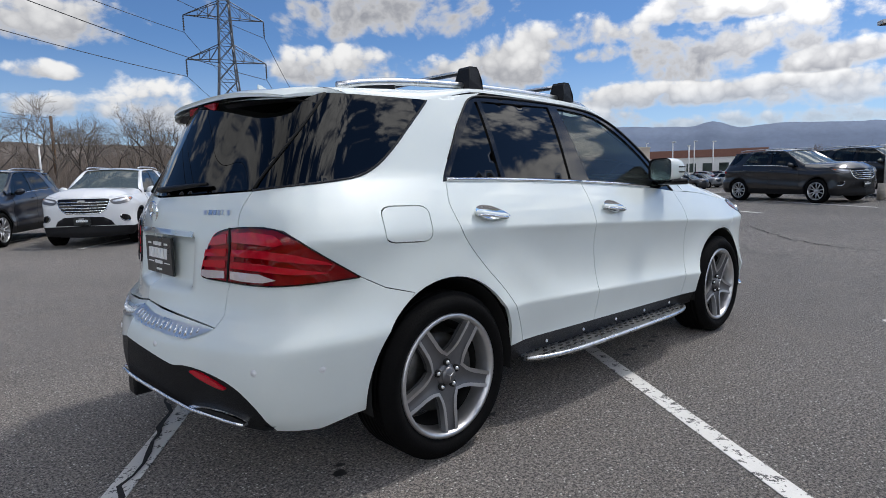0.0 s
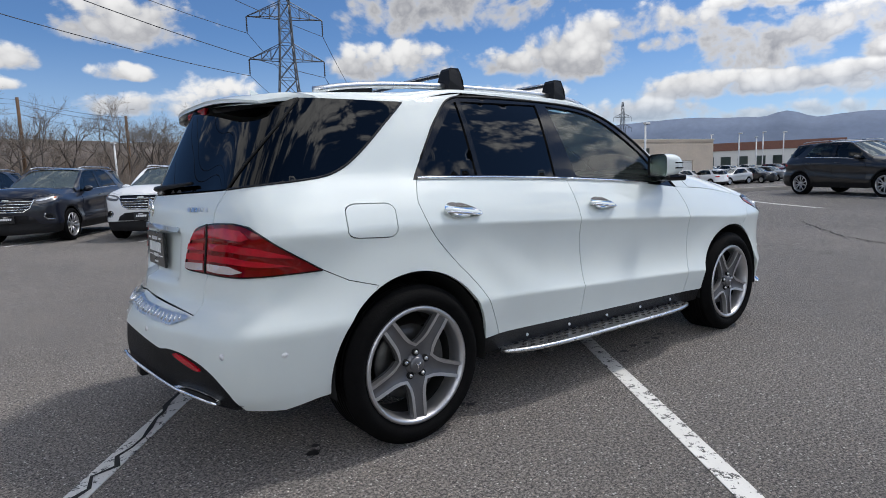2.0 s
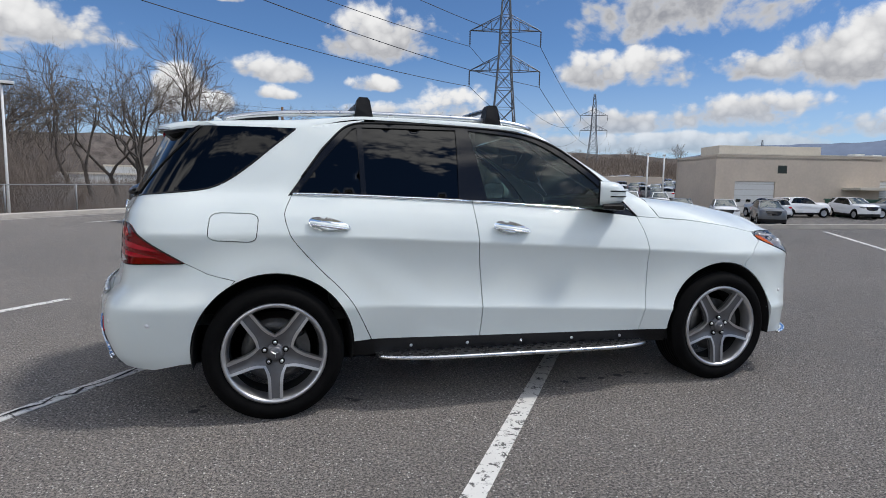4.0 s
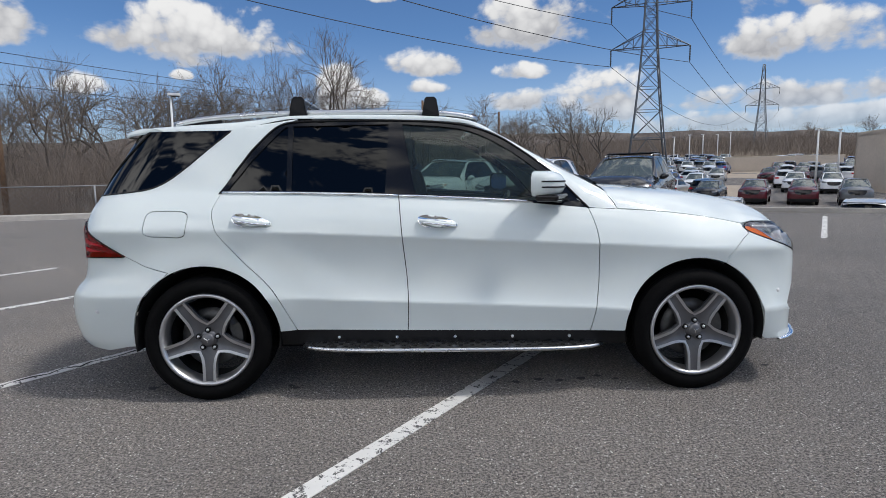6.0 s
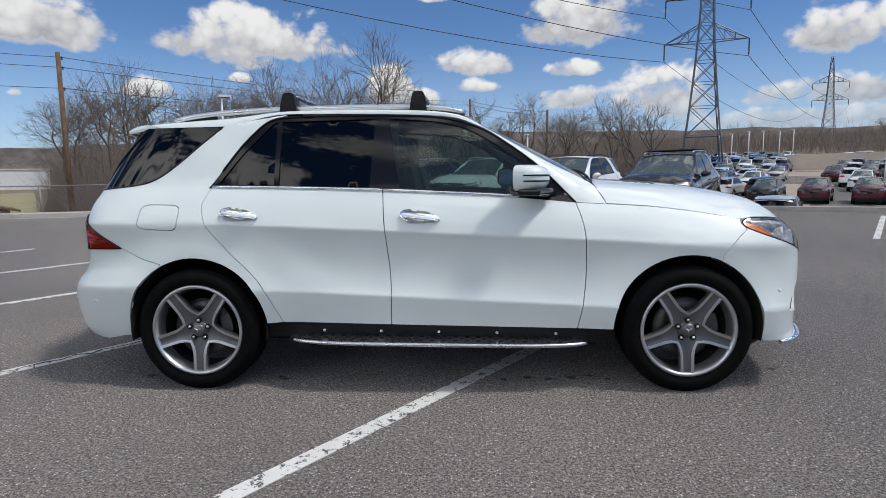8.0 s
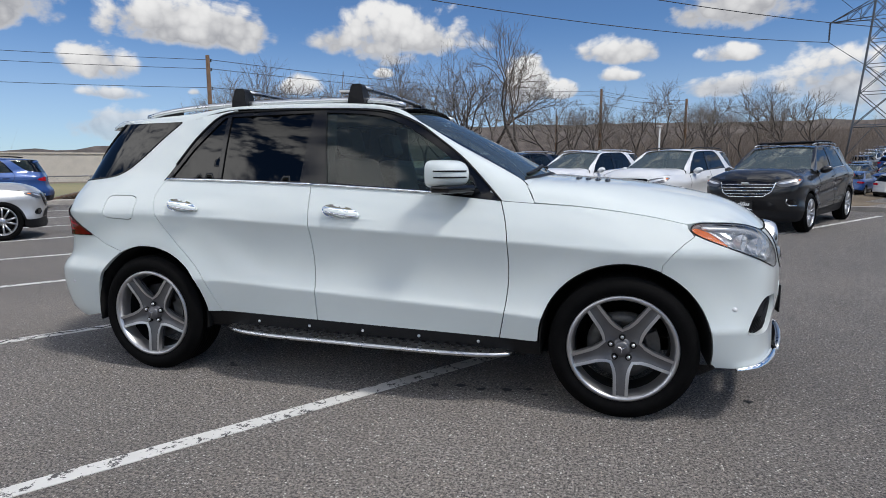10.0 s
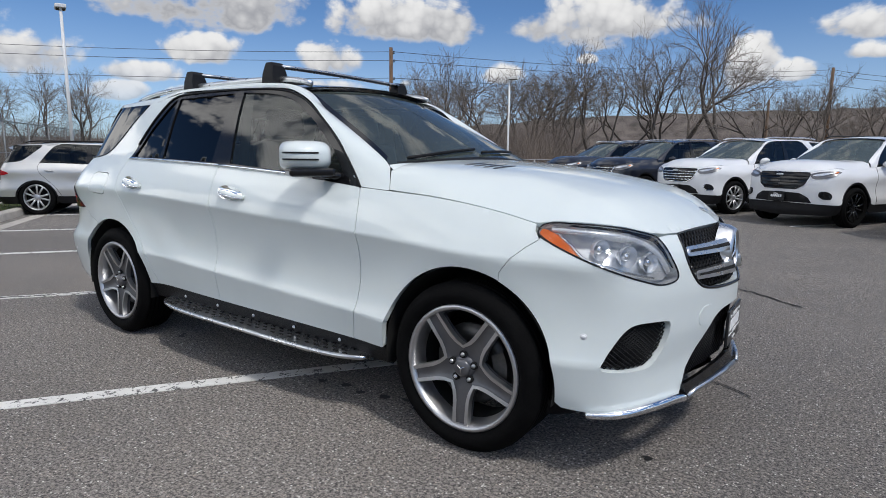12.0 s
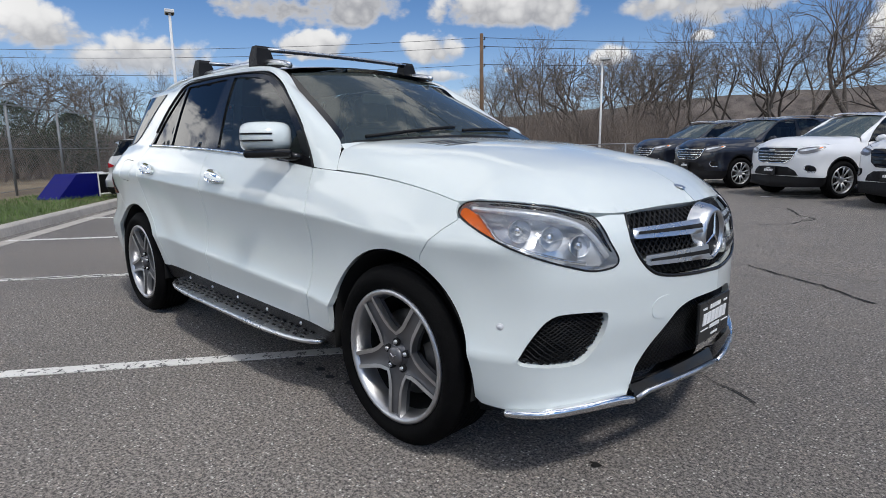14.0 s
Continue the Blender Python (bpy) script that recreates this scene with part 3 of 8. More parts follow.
def rounded(points, times=2, close=True):
    """Corner cutting; a point given twice stays a sharp corner."""
    pts = [tuple(p) for p in points]
    for _ in range(times):
        out, n = [], len(pts)
        for i in range(n if close else n - 1):
            p, q = pts[i], pts[(i + 1) % n]
            if p == q:
                out += [p, q]
                continue
            out.append(tuple(0.75 * a + 0.25 * b for a, b in zip(p, q)))
            out.append(tuple(0.25 * a + 0.75 * b for a, b in zip(p, q)))
        if not close:
            out = [pts[0]] + out + [pts[-1]]
        pts = out
    clean = []
    for p in pts:
        if not clean or math.dist(p, clean[-1]) > 1e-6:
            clean.append(p)
    if close and math.dist(clean[0], clean[-1]) < 1e-6:
        clean.pop()
    return clean


def area(poly):
    return 0.5 * sum(p[0] * q[1] - q[0] * p[1] for p, q in zip(poly, poly[1:] + poly[:1]))


def inset(poly, d):
    """The outline drawn in by d."""
    if area(poly) < 0:
        poly = poly[::-1]
    out, n = [], len(poly)
    for i in range(n):
        a, b, c = poly[i - 1], poly[i], poly[(i + 1) % n]
        e1, e2 = Vector((b[0] - a[0], b[1] - a[1])), Vector((c[0] - b[0], c[1] - b[1]))
        if e1.length < 1e-9 or e2.length < 1e-9:
            continue
        n1, n2 = Vector((-e1.y, e1.x)).normalized(), Vector((-e2.y, e2.x)).normalized()
        m = n1 + n2
        if m.length < 0.3:
            out.append(b)
            continue
        m = m.normalized() * d / max(0.5, m.normalized().dot(n1))
        out.append((b[0] + m.x, b[1] + m.y))
    return out


def inside(p, loops):
    """Even-odd test of many points against closed outlines."""
    x, y = p[:, 0], p[:, 1]
    hit = np.zeros(len(p), bool)
    for loop in loops:
        a = np.array(loop, float)
        b = np.roll(a, -1, axis=0)
        for (ax, ay), (bx, by) in zip(a, b):
            if ay != by:
                hit ^= ((ay > y) != (by > y)) & (x < ax + (y - ay) / (by - ay) * (bx - ax))
    return hit


def fine_loop(loop, su, sv):
    out = []
    for p, q in zip(loop, loop[1:] + loop[:1]):
        n = max(1, math.ceil(max(abs(q[0] - p[0]) / su, abs(q[1] - p[1]) / sv)))
        out += [(p[0] + (q[0] - p[0]) * k / n, p[1] + (q[1] - p[1]) * k / n) for k in range(n)]
    return out


def triangles(loops, su, sv):
    """A net of triangles within the first outline and outside the others."""
    loops = [fine_loop(list(l), su, sv) for l in loops]
    pts = np.array([p for l in loops for p in l], float)
    lo, hi = pts.min(axis=0), pts.max(axis=0)
    nu, nv = max(1, math.ceil((hi[0] - lo[0]) / su)), max(1, math.ceil((hi[1] - lo[1]) / sv))
    gu, gv = np.meshgrid(np.linspace(lo[0], hi[0], nu + 1), np.linspace(lo[1], hi[1], nv + 1), indexing="ij")
    net = np.stack([gu.ravel(), gv.ravel()], axis=1)
    net = net[inside(net, loops)]
    if len(net):
        scale = np.array((1 / su, 1 / sv))
        near = np.array([np.min(np.sum(((pts - q) * scale) ** 2, axis=1)) for q in net])
        net = net[near > 0.16]
    edges, n = [], 0
    for l in loops:
        edges += [(n + k, n + (k + 1) % len(l)) for k in range(len(l))]
        n += len(l)
    every = [Vector((float(x), float(y))) for x, y in np.concatenate([pts, net])] if len(net) else [Vector((float(x), float(y))) for x, y in pts]
    vs, _, fs, _, _, _ = geometry.delaunay_2d_cdt(every, edges, [], 0, 1e-5)
    flat = [(v.x, v.y) for v in vs]
    mids = np.array([[sum(flat[i][k] for i in f) / len(f) for k in (0, 1)] for f in fs])
    keep = inside(mids, loops)
    faces = []
    for f, k in zip(fs, keep):
        if k:
            f = list(f)
            ar = area([flat[i] for i in f])
            if abs(ar) > 1e-9:
                faces.append(tuple(f if ar > 0 else f[::-1]))
    return flat, faces


def sheet(poly, fn, su=0.05, sv=0.04, thick=0.018, grow=0.0, gap=0.0, holes=()):
    """A curved panel: the outline laid on the surface fn, with edges turned in by thick."""
    holes = [list(h) for h in holes]
    if gap:
        poly, holes = inset(poly, gap), [inset(h, -gap) for h in holes]
    flat, faces = triangles([list(poly)] + holes, su, sv)
    used = sorted({i for f in faces for i in f})
    order = {k: i for i, k in enumerate(used)}
    flat, faces = [flat[k] for k in used], [tuple(order[i] for i in f) for f in faces]
    verts, normals = [], []
    e = 0.004
    for u, v in flat:
        p = Vector(fn(u, v))
        du = Vector(fn(u + e, v)) - Vector(fn(u - e, v))
        dv = Vector(fn(u, v + e)) - Vector(fn(u, v - e))
        n = du.cross(dv)
        n = n.normalized() if n.length > 1e-12 else Vector((0, 0, 1))
        normals.append(n)
        verts.append(p + n * grow)
    if thick:
        count = {(a, b) for f in faces for a, b in zip(f, f[1:] + f[:1])}
        top, low = {}, {}
        for (a, b) in sorted(count):
            if (b, a) in count:
                continue
            for i in (a, b):
                if i not in low:
                    top[i], low[i] = len(verts), len(verts) + 1
                    verts += [verts[i].copy(), verts[i] - normals[i] * thick]
            faces.append((top[b], top[a], low[a], low[b]))
    return verts, faces, True


def u_at(x, z):
    """Arc length on the body at a true x."""
    lo, hi = U_REAR, U_FRONT
    for _ in range(40):
        mid = (lo + hi) / 2
        lo, hi = (mid, hi) if skin(mid, z).x < x else (lo, mid)
    return (lo + hi) / 2


def arch(centre, r, a0, a1, n=28, zc=0.385):
    """Points of a wheel arch on the body, by angle in degrees from the front."""
    out = []
    for i in range(n + 1):
        a = radians(a0 + (a1 - a0) * i / n)
        x, z = centre + r * math.cos(a), zc + r * math.sin(a)
        out.append((u_at(x, z), z))
    return out


def arcs(points, n=4):
    """An open smooth line through points."""
    return rounded(points, 2, close=False)


# ---- the white estate car ----
FRONT_SEAM = arcs([(0.812, 1.119), (0.848, 1.011), (0.862, 0.899), (0.871, 0.693), (0.850, 0.530), (0.821, 0.380)])
MID_SEAM = arcs([(-0.319, 1.199), (-0.298, 0.927), (-0.268, 0.657), (-0.277, 0.402)])
REAR_SEAM = arcs([(-1.388, 1.229), (-1.424, 1.145), (-1.421, 1.104), (-1.405, 1.055), (-1.378, 0.989), (-1.205, 0.816), (-1.124, 0.741), (-1.042, 0.647), (-0.983, 0.531), (-0.931, 0.418)])
BELT = arcs([(-1.388, 1.229), (-0.93, 1.222), (-0.319, 1.199), (0.25, 1.168), (0.50, 1.150), (0.812, 1.119)])
FRAME_TOP = arcs([(-1.408, 1.226), (-1.325, 1.332), (-1.110, 1.575), (-1.040, 1.635), (-0.940, 1.657), (-0.322, 1.660), (0.050, 1.640), (0.257, 1.576), (0.440, 1.461), (0.620, 1.322), (0.812, 1.119)])
GATE_SEAM = arcs([(-2.098, 1.600), (-2.243, 1.401), (-2.407, 1.212), (-2.456, 1.160), (-2.494, 1.077), (-2.525, 0.863), (-2.545, 0.821), (-2.549, 0.692)])
QUARTER_EDGE = arcs([(-1.385, 1.600), (-1.550, 1.490), (-1.680, 1.385), (-1.800, 1.297), (-1.900, 1.255), (-2.020, 1.240), (-2.171, 1.227), (-2.407, 1.212)])
LAMP_REAR = rounded([(-2.706, 0.880), (-2.689, 0.947), (-2.650, 1.030), (-2.606, 1.057), (-2.500, 1.073), (-2.348, 1.076), (-2.262, 1.063), (-2.141, 0.986), (-1.950, 0.872), (-1.950, 0.872), (-2.083, 0.871), (-2.216, 0.866), (-2.332, 0.860), (-2.518, 0.863), (-2.680, 0.868)])
LAMP_FRONT = rounded([(1.812, 0.985), (1.848, 1.010), (1.915, 1.019), (2.088, 1.014), (2.216, 0.999), (2.345, 0.970), (2.368, 0.958), (2.390, 0.908), (2.424, 0.838), (2.424, 0.805), (2.390, 0.790), (2.302, 0.786), (2.224, 0.806), (2.137, 0.833), (2.035, 0.873), (1.940, 0.908), (1.855, 0.944), (1.816, 0.968)])
FOG = rounded([(2.048, 0.480), (2.054, 0.505), (2.069, 0.557), (2.104, 0.615), (2.146, 0.646), (2.209, 0.650), (2.350, 0.642), (2.372, 0.628), (2.360, 0.566), (2.339, 0.515), (2.312, 0.480), (2.276, 0.462), (2.209, 0.460), (2.087, 0.470)])
GRILLE = arcs([(2.520, 0.962), (2.503, 0.930), (2.503, 0.879), (2.522, 0.816), (2.567, 0.761), (2.632, 0.738), (2.786, 0.724), (U_FRONT, 0.722)])
INTAKE = arcs([(U_FRONT, 0.634), (2.917, 0.630), (2.800, 0.624), (2.730, 0.600), (2.699, 0.576), (2.614, 0.485), (2.527, 0.401)])
VALANCE = arcs([(U_REAR, 0.600), (-2.944, 0.572), (-2.790, 0.540), (-2.740, 0.530), (-2.675, 0.540), (-2.530, 0.530), (-2.393, 0.504), (-2.297, 0.432), (-2.236, 0.327)])
HOOD_SEAM = arcs([(0.990, 1.108), (1.339, 1.085), (1.655, 1.046), (1.822, 1.010)])
R_ARCH = 0.428


def both(p):
    return join(p, flipped(p))


def pair(name, p, material, parent, label=""):
    """The right-hand and the left-hand piece."""
    return part(name, p, material, parent, label), part(name, flipped(p), material, parent, label)


def hood_fn(x, y):
    """Hood surface, drawn to the wing's edge at its sides."""
    a = abs(y)
    xs = min(max(x, 0.99), 1.82)
    edge = SEAM_Y(xs)
    fix = SEAM_Z(xs) - hood_top(xs, edge)
    steep = 3.6 + 11 * min(1.0, max(0.0, (1.70 - x) / 0.70)) ** 1.6
    return Vector((x, y, hood_top(x, y) + fix * min(1.02, a / edge) ** steep))


SEAM_POINTS = [skin(u, z) for u, z in HOOD_SEAM]
SEAM_Y = hermite([p.x for p in SEAM_POINTS], [-p.y for p in SEAM_POINTS])
SEAM_Z = hermite([p.x for p in SEAM_POINTS], [p.z for p in SEAM_POINTS])


def wheel_set(car, x, y, radius, rim_r, width, spoke_kind="star", rims=("rim", "rim_dark")):
    """A wheel on the car's right side at (x, y); its face looks to -y."""
    w = thing("wheel", "", "")
    w.parent = car
    w.matrix_basis = pose(x, y, radius) if y < 0 else pose(x, y, radius, 0, 0, 180)
    h = width / 2
    side = rim_r + 0.012
    tread = [(side, h - 0.012), (side + 0.02, h + 0.004), ((side + radius) / 2, h + 0.012), (radius - 0.028, h - 0.002), (radius - 0.008, h - 0.026)]
    prof = [(a, -b) for a, b in tread]
    for k in range(-3, 4):
        c = k * (width - 0.06) / 7
        prof += [(radius, c - 0.013), (radius, c + 0.010), (radius - 0.007, c + 0.0115), (radius - 0.007, c + 0.0145)]
    prof += [(a, b) for a, b in reversed(tread)]
    prof += [(side - 0.02, h - 0.03), (side - 0.02, -h + 0.03), (side, -h + 0.012)]
    part("tyre", lathe(prof, 64), "rubber", w)
    lip = [(rim_r + 0.014, -h + 0.020), (rim_r + 0.012, -h + 0.004), (rim_r + 0.002, -h - 0.001), (rim_r - 0.008, -h + 0.004), (rim_r - 0.014, -h + 0.025),
           (rim_r - 0.022, -h + 0.055), (rim_r - 0.026, -h + 0.085)]
    part("rim", lathe(lip, 64), rims[0], w)
    # the deep barrel is coloured near-black for shade; its metal is silver
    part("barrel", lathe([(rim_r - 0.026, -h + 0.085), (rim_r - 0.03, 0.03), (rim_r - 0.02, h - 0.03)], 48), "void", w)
    if spoke_kind == "star":
        n, face = 5, -h + 0.012
        inner, tip = 0.104, rim_r - 0.006
        for k in range(n):
            turn = pose(0, 0, 0, 0, 360 / n * k + 90, 0)

            def spoke(s, t, lift=0.0):
                r = 0.045 + (tip - 0.045) * s
                half = float(np.interp(r, (0.0, 0.080, 0.108, 0.145, 0.262), (0.0, 0.0581, 0.046, 0.0385, 0.0355)))
                dish = face + 0.022 * (1 - s) ** 1.5 + 0.010 * (1 - (2 * t - 1) ** 2) - lift
                return turn @ Vector((r, dish, (2 * t - 1) * half))
            top = grid(lambda s, t: spoke(s, t), 10, 6)
            low = grid(lambda s, t: spoke(s, 1 - t, -0.045), 10, 6)
            sides = [grid(lambda s, t: spoke(s, e, -0.045 * (t if e else 1 - t)), 10, 1) for e in (0, 1)]
            part("spoke", join(top, low, *sides), rims[1], w)
            # a bright machined band runs down one spoke's flank, round the valley and up the next
            after = pose(0, 0, 0, 0, 360 / n * (k + 1) + 90, 0)
            radii = [tip, 0.235, 0.205, 0.175, 0.150, 0.130, 0.110, 0.095, 0.081]

            def band(r, inner, sgn):
                half = float(np.interp(r, (0.0, 0.080, 0.108, 0.145, 0.262), (0.0, 0.0581, 0.046, 0.0385, 0.0355)))
                near = max(0.0, min(1.0, (0.112 - r) / 0.031))
                rr = r - 0.012 * near * inner
                zz = half + 0.0015 - inner * (0.0165 - 0.0075 * near)
                q = min(1.0, max(0.0, (rr - 0.045) / (tip - 0.045)))
                return Vector((rr, face + 0.022 * (1 - q) ** 1.5 - 0.004 + 0.0025 * inner, sgn * zz))
            rows = [[turn @ band(q, e, -1) for e in (0, 1)] for q in radii] + [[after @ band(q, e, 1) for e in (0, 1)] for q in radii[::-1]]
            vs = [v for row in rows for v in row] + [row[0] + Vector((0, 0.030, 0)) for row in rows]
            m = len(rows)
            fs = [(2 * i, 2 * i + 1, 2 * i + 3, 2 * i + 2) for i in range(m - 1)] + [(2 * i, 2 * i + 2, 2 * m + i + 1, 2 * m + i) for i in range(m - 1)]
            part("spoke_edge", (vs, fs, False), rims[0], w)
            a = radians(360 / n * (k + 0.5) + 90)
            part("wheel_bolt", moved(lathe([(0.0, -0.006), (0.008, -0.005), (0.0095, 0.004)], 12), Matrix.Translation((math.cos(a) * 0.058, face + 0.012, -math.sin(a) * 0.058))), "satin", w)
            part("bolt_well", moved(lathe([(0.0095, 0.003), (0.0165, 0.001), (0.0175, 0.014)], 14), Matrix.Translation((math.cos(a) * 0.058, face + 0.012, -math.sin(a) * 0.058))), "void", w)
        part("hub", lathe([(0.0, face + 0.014), (0.045, face + 0.018), (0.055, face + 0.034), (0.05, face + 0.06)], 32), rims[1], w)
        part("centre_cap", lathe([(0.0, face - 0.002), (0.022, face - 0.001), (0.026, face + 0.001), (0.036, face + 0.002), (0.038, face + 0.014)], 32), rims[1], w)
        part("cap_star", join(*[moved(beam((0, face - 0.003, 0), (0.021, face - 0.002, 0), 0.0022, 4, 0.001), pose(0, 0, 0, 0, 120 * k + 90, 0)) for k in range(3)]), "chrome", w)
        part("brake_disc", lathe([(0.0, -h + 0.115), (0.08, -h + 0.115), (0.085, -h + 0.10), (0.178, -h + 0.10), (0.178, -h + 0.125), (0.09, -h + 0.125)], 40), "disc", w)
        cal = [grid(lambda s, t: Vector(((0.125 + 0.065 * t) * math.cos(-0.5 + s), q, (0.125 + 0.065 * t) * math.sin(-0.5 + s))), 8, 2) for q in (-h + 0.075, -h + 0.14)]
        cap = grid(lambda s, t: Vector((0.19 * math.cos(-0.5 + s), -h + 0.075 + 0.065 * t, 0.19 * math.sin(-0.5 + s))), 8, 1)
        part("brake_caliper", join(*cal, cap), "disc", w)
    else:
        n, face = 5, -h + 0.01
        for k in range(n):
            for side_k in (-1, 1):
                a0, a1 = 360 / n * k, 360 / n * k + side_k * 15
                p = Vector((0.05 * math.cos(radians(a0 + side_k * 12)), face + 0.03, 0.05 * math.sin(radians(a0 + side_k * 12))))
                q = Vector((rim_r * 0.98 * math.cos(radians(a1)), face + 0.004, rim_r * 0.98 * math.sin(radians(a1))))
                part("spoke", tube([p, p.lerp(q, 0.5) + Vector((0, -0.008, 0)), q], 0.019, 6, 0.6, up=(0, 1, 0)), rims[1], w)
        part("hub", lathe([(0.0, face + 0.01), (0.05, face + 0.014), (0.075, face + 0.03), (0.07, face + 0.08)], 20), rims[1], w)
        # near-black dish behind the spokes, the wheel's inner shade as colour
        part("brake_disc", lathe([(0.0, 0.0), (0.16, 0.0), (rim_r - 0.03, 0.04)], 20), "void", w)
    return w


def plate_on(parent, centre, normal_yaw, wide=0.305, high=0.155, tilt=0.0, fine=True):
    """A black dealer plate with print too worn to spell out, given as plain bars."""
    m = pose(*centre, 0, 0, normal_yaw) @ pose(0, 0, 0, tilt)
    board = part("plate", moved(box(-wide / 2, -0.006, -high / 2, wide / 2, 0.006, high / 2, 0.004), m), "plate", parent)
    rows = ((0.052, 0.016, 0.11, 6), (0.010, 0.046, 0.24, 6), (-0.030, 0.014, 0.10, 8), (-0.062, 0.008, 0.07, 5)) if fine else ((0.052, 0.014, 0.11, 1), (0.010, 0.045, 0.22, 6))
    for z, h, w, n in rows:
        for k in range(n):
            x0 = -w / 2 + w * k / n
            x1 = x0 + w / n * 0.80
            lean = h * 0.12
            vs = [Vector((x + e * lean, yy, z + e * h / 2)) for yy in (-0.0085, -0.0060) for x, e in ((x0, -1), (x1, -1), (x1, 1), (x0, 1))]
            part("printed_bar", moved((vs, [(0, 1, 2, 3), (7, 6, 5, 4), (0, 4, 5, 1), (1, 5, 6, 2), (2, 6, 7, 3), (3, 7, 4, 0)], False), m), "plate_mark", board)
    if fine:
        for x in (-0.105, 0.105):
            part("printed_bar", moved(box(x - 0.035, -0.0085, -0.033, x + 0.035, -0.0060, -0.029), m), "plate_mark", board)
            part("printed_bar", moved(box(x - 0.018, -0.0085, 0.048, x + 0.018, -0.0060, 0.056), m), "plate_mark", board)
    return board


def build_suv():
    car = thing("estate_car", "pearl white large estate car with roof bars, parked across bay lines", "car")
    # doors and wings
    fd = FRONT_SEAM + [(-0.277, 0.402)] + MID_SEAM[::-1][1:] + [p for p in BELT if -0.319 < p[0] < 0.812]
    rd = MID_SEAM + REAR_SEAM[::-1] + [p for p in BELT if -1.388 < p[0] < -0.319]
    doors = []
    for nm, poly in (("front_door", fd), ("rear_door", rd)):
        doors.append(pair(nm, sheet(poly, skin, 0.045, 0.0115, 0.02, gap=0.0025), "white", car))
    wing = FRONT_SEAM[::-1] + [(0.99, 1.108)] + HOOD_SEAM[1:] + [(1.806, 0.985), (1.812, 0.953), (1.747, 0.918), (1.690, 0.876), (1.632, 0.812)]
    wing += [p for p in arch(AXLE, R_ARCH, 66, 180)] + [(1.02, 0.378)]
    pair("front_wing", sheet(wing, skin, 0.040, 0.0125, 0.03, gap=0.0025), "white", car)
    frame_back = [p for p in FRAME_TOP if p[0] < -0.93]
    quarter = REAR_SEAM[::-1] + frame_back + [(-0.93, 1.672), (-1.385, 1.604)] + QUARTER_EDGE + [p for p in GATE_SEAM if 1.076 < p[1] < 1.205]
    quarter += [(-2.494, 1.074), (-2.348, 1.076), (-2.262, 1.063), (-2.141, 0.986), (-1.950, 0.872), (-1.834, 0.816), (-1.690, 0.778)]
    quarter += arch(-AXLE, R_ARCH, 121, 4) + [(-1.03, 0.412)]
    flap = rounded([(-1.700, 1.132), (-1.836, 1.134), (-1.842, 1.060), (-1.842, 0.991), (-1.700, 0.984), (-1.582, 0.978), (-1.574, 1.050), (-1.570, 1.128)], 2)
    pair("quarter_panel", sheet(quarter, skin, 0.04, 0.02, 0.02, gap=0.002, holes=[flap]), "white", car)
    pair("fuel_flap", sheet(flap, skin, 0.05, 0.03, 0.015, gap=0.003), "white", car)
    # tail: bumper, gate, valance
    rb = [(-1.950, 0.872), (-1.834, 0.816), (-1.690, 0.778)] + arch(-AXLE, R_ARCH, 121, 187) + [(-1.935, 0.330), (-2.08, 0.300), (-2.236, 0.318)]
    rb += VALANCE[::-1] + [(U_REAR, 0.745), (-2.97, 0.727), (-2.753, 0.710), (-2.549, 0.692), (-2.545, 0.821), (-2.525, 0.862), (-2.332, 0.860), (-2.216, 0.866), (-2.083, 0.871)]
    part("rear_bumper", both(sheet(rb, skin, 0.04, 0.022, 0.025, gap=0.0015)), "white", car)
    gate = [p for p in GATE_SEAM if p[1] < 1.205] + [(-2.753, 0.712), (-2.97, 0.730), (U_REAR, 0.748), (U_REAR, 1.190), (-2.743, 1.199), (-2.407, 1.209)]
    step = lambda v: min(1, max(0, v)) ** 2 * (3 - 2 * min(1, max(0, v)))
    hollow = lambda u, z: step((-2.76 - u) / 0.07) * step((z - 0.80) / 0.035) * step((1.040 - z) / 0.02)
    gate_part = part("tailgate", both(sheet(gate, lambda u, z: skin(u, z) + Vector((0.048 * hollow(u, z), 0, 0)), 0.03, 0.014, 0.02, gap=0.002)), "white", car)
    val = VALANCE + [(-2.236, 0.322), (-2.30, 0.305), (-2.6, 0.325), (-2.85, 0.385), (U_REAR, 0.425)]
    part("rear_valance", both(sheet(val, skin, 0.05, 0.04, 0.03, grow=-0.006)), "plastic", car)
    part("valance_trim", both(tube([skin(u, float(np.interp(u, (U_REAR, -2.85, -2.65, -2.36), (0.455, 0.405, 0.352, 0.340)))) + Vector((-0.012, 0, 0)) for u in np.linspace(-2.36, U_REAR, 16)], 0.009, 6)), "chrome", car)
    refl = rounded([(-2.653, 0.522), (-2.602, 0.531), (-2.426, 0.488), (-2.440, 0.474), (-2.567, 0.494)])
    pair("rear_reflector", sheet(refl, skin, 0.05, 0.04, 0.01, grow=0.004), "red", car)
    tail_pipe = rounded([(-2.70, 0.372), (-2.45, 0.392), (-2.33, 0.366), (-2.36, 0.330), (-2.50, 0.322), (-2.69, 0.338)])
    pair("tailpipe_trim", sheet(tail_pipe, skin, 0.05, 0.03, 0.05, grow=0.004), "chrome", car)
    pair("tailpipe_opening", sheet(inset(tail_pipe, 0.010), skin, 0.05, 0.03, 0.0, grow=0.0065), "void", car)
    part("tow_hook_cover", box(-2.42, 0.26, 0.24, -2.30, 0.36, 0.34, 0.012), "plastic", car)
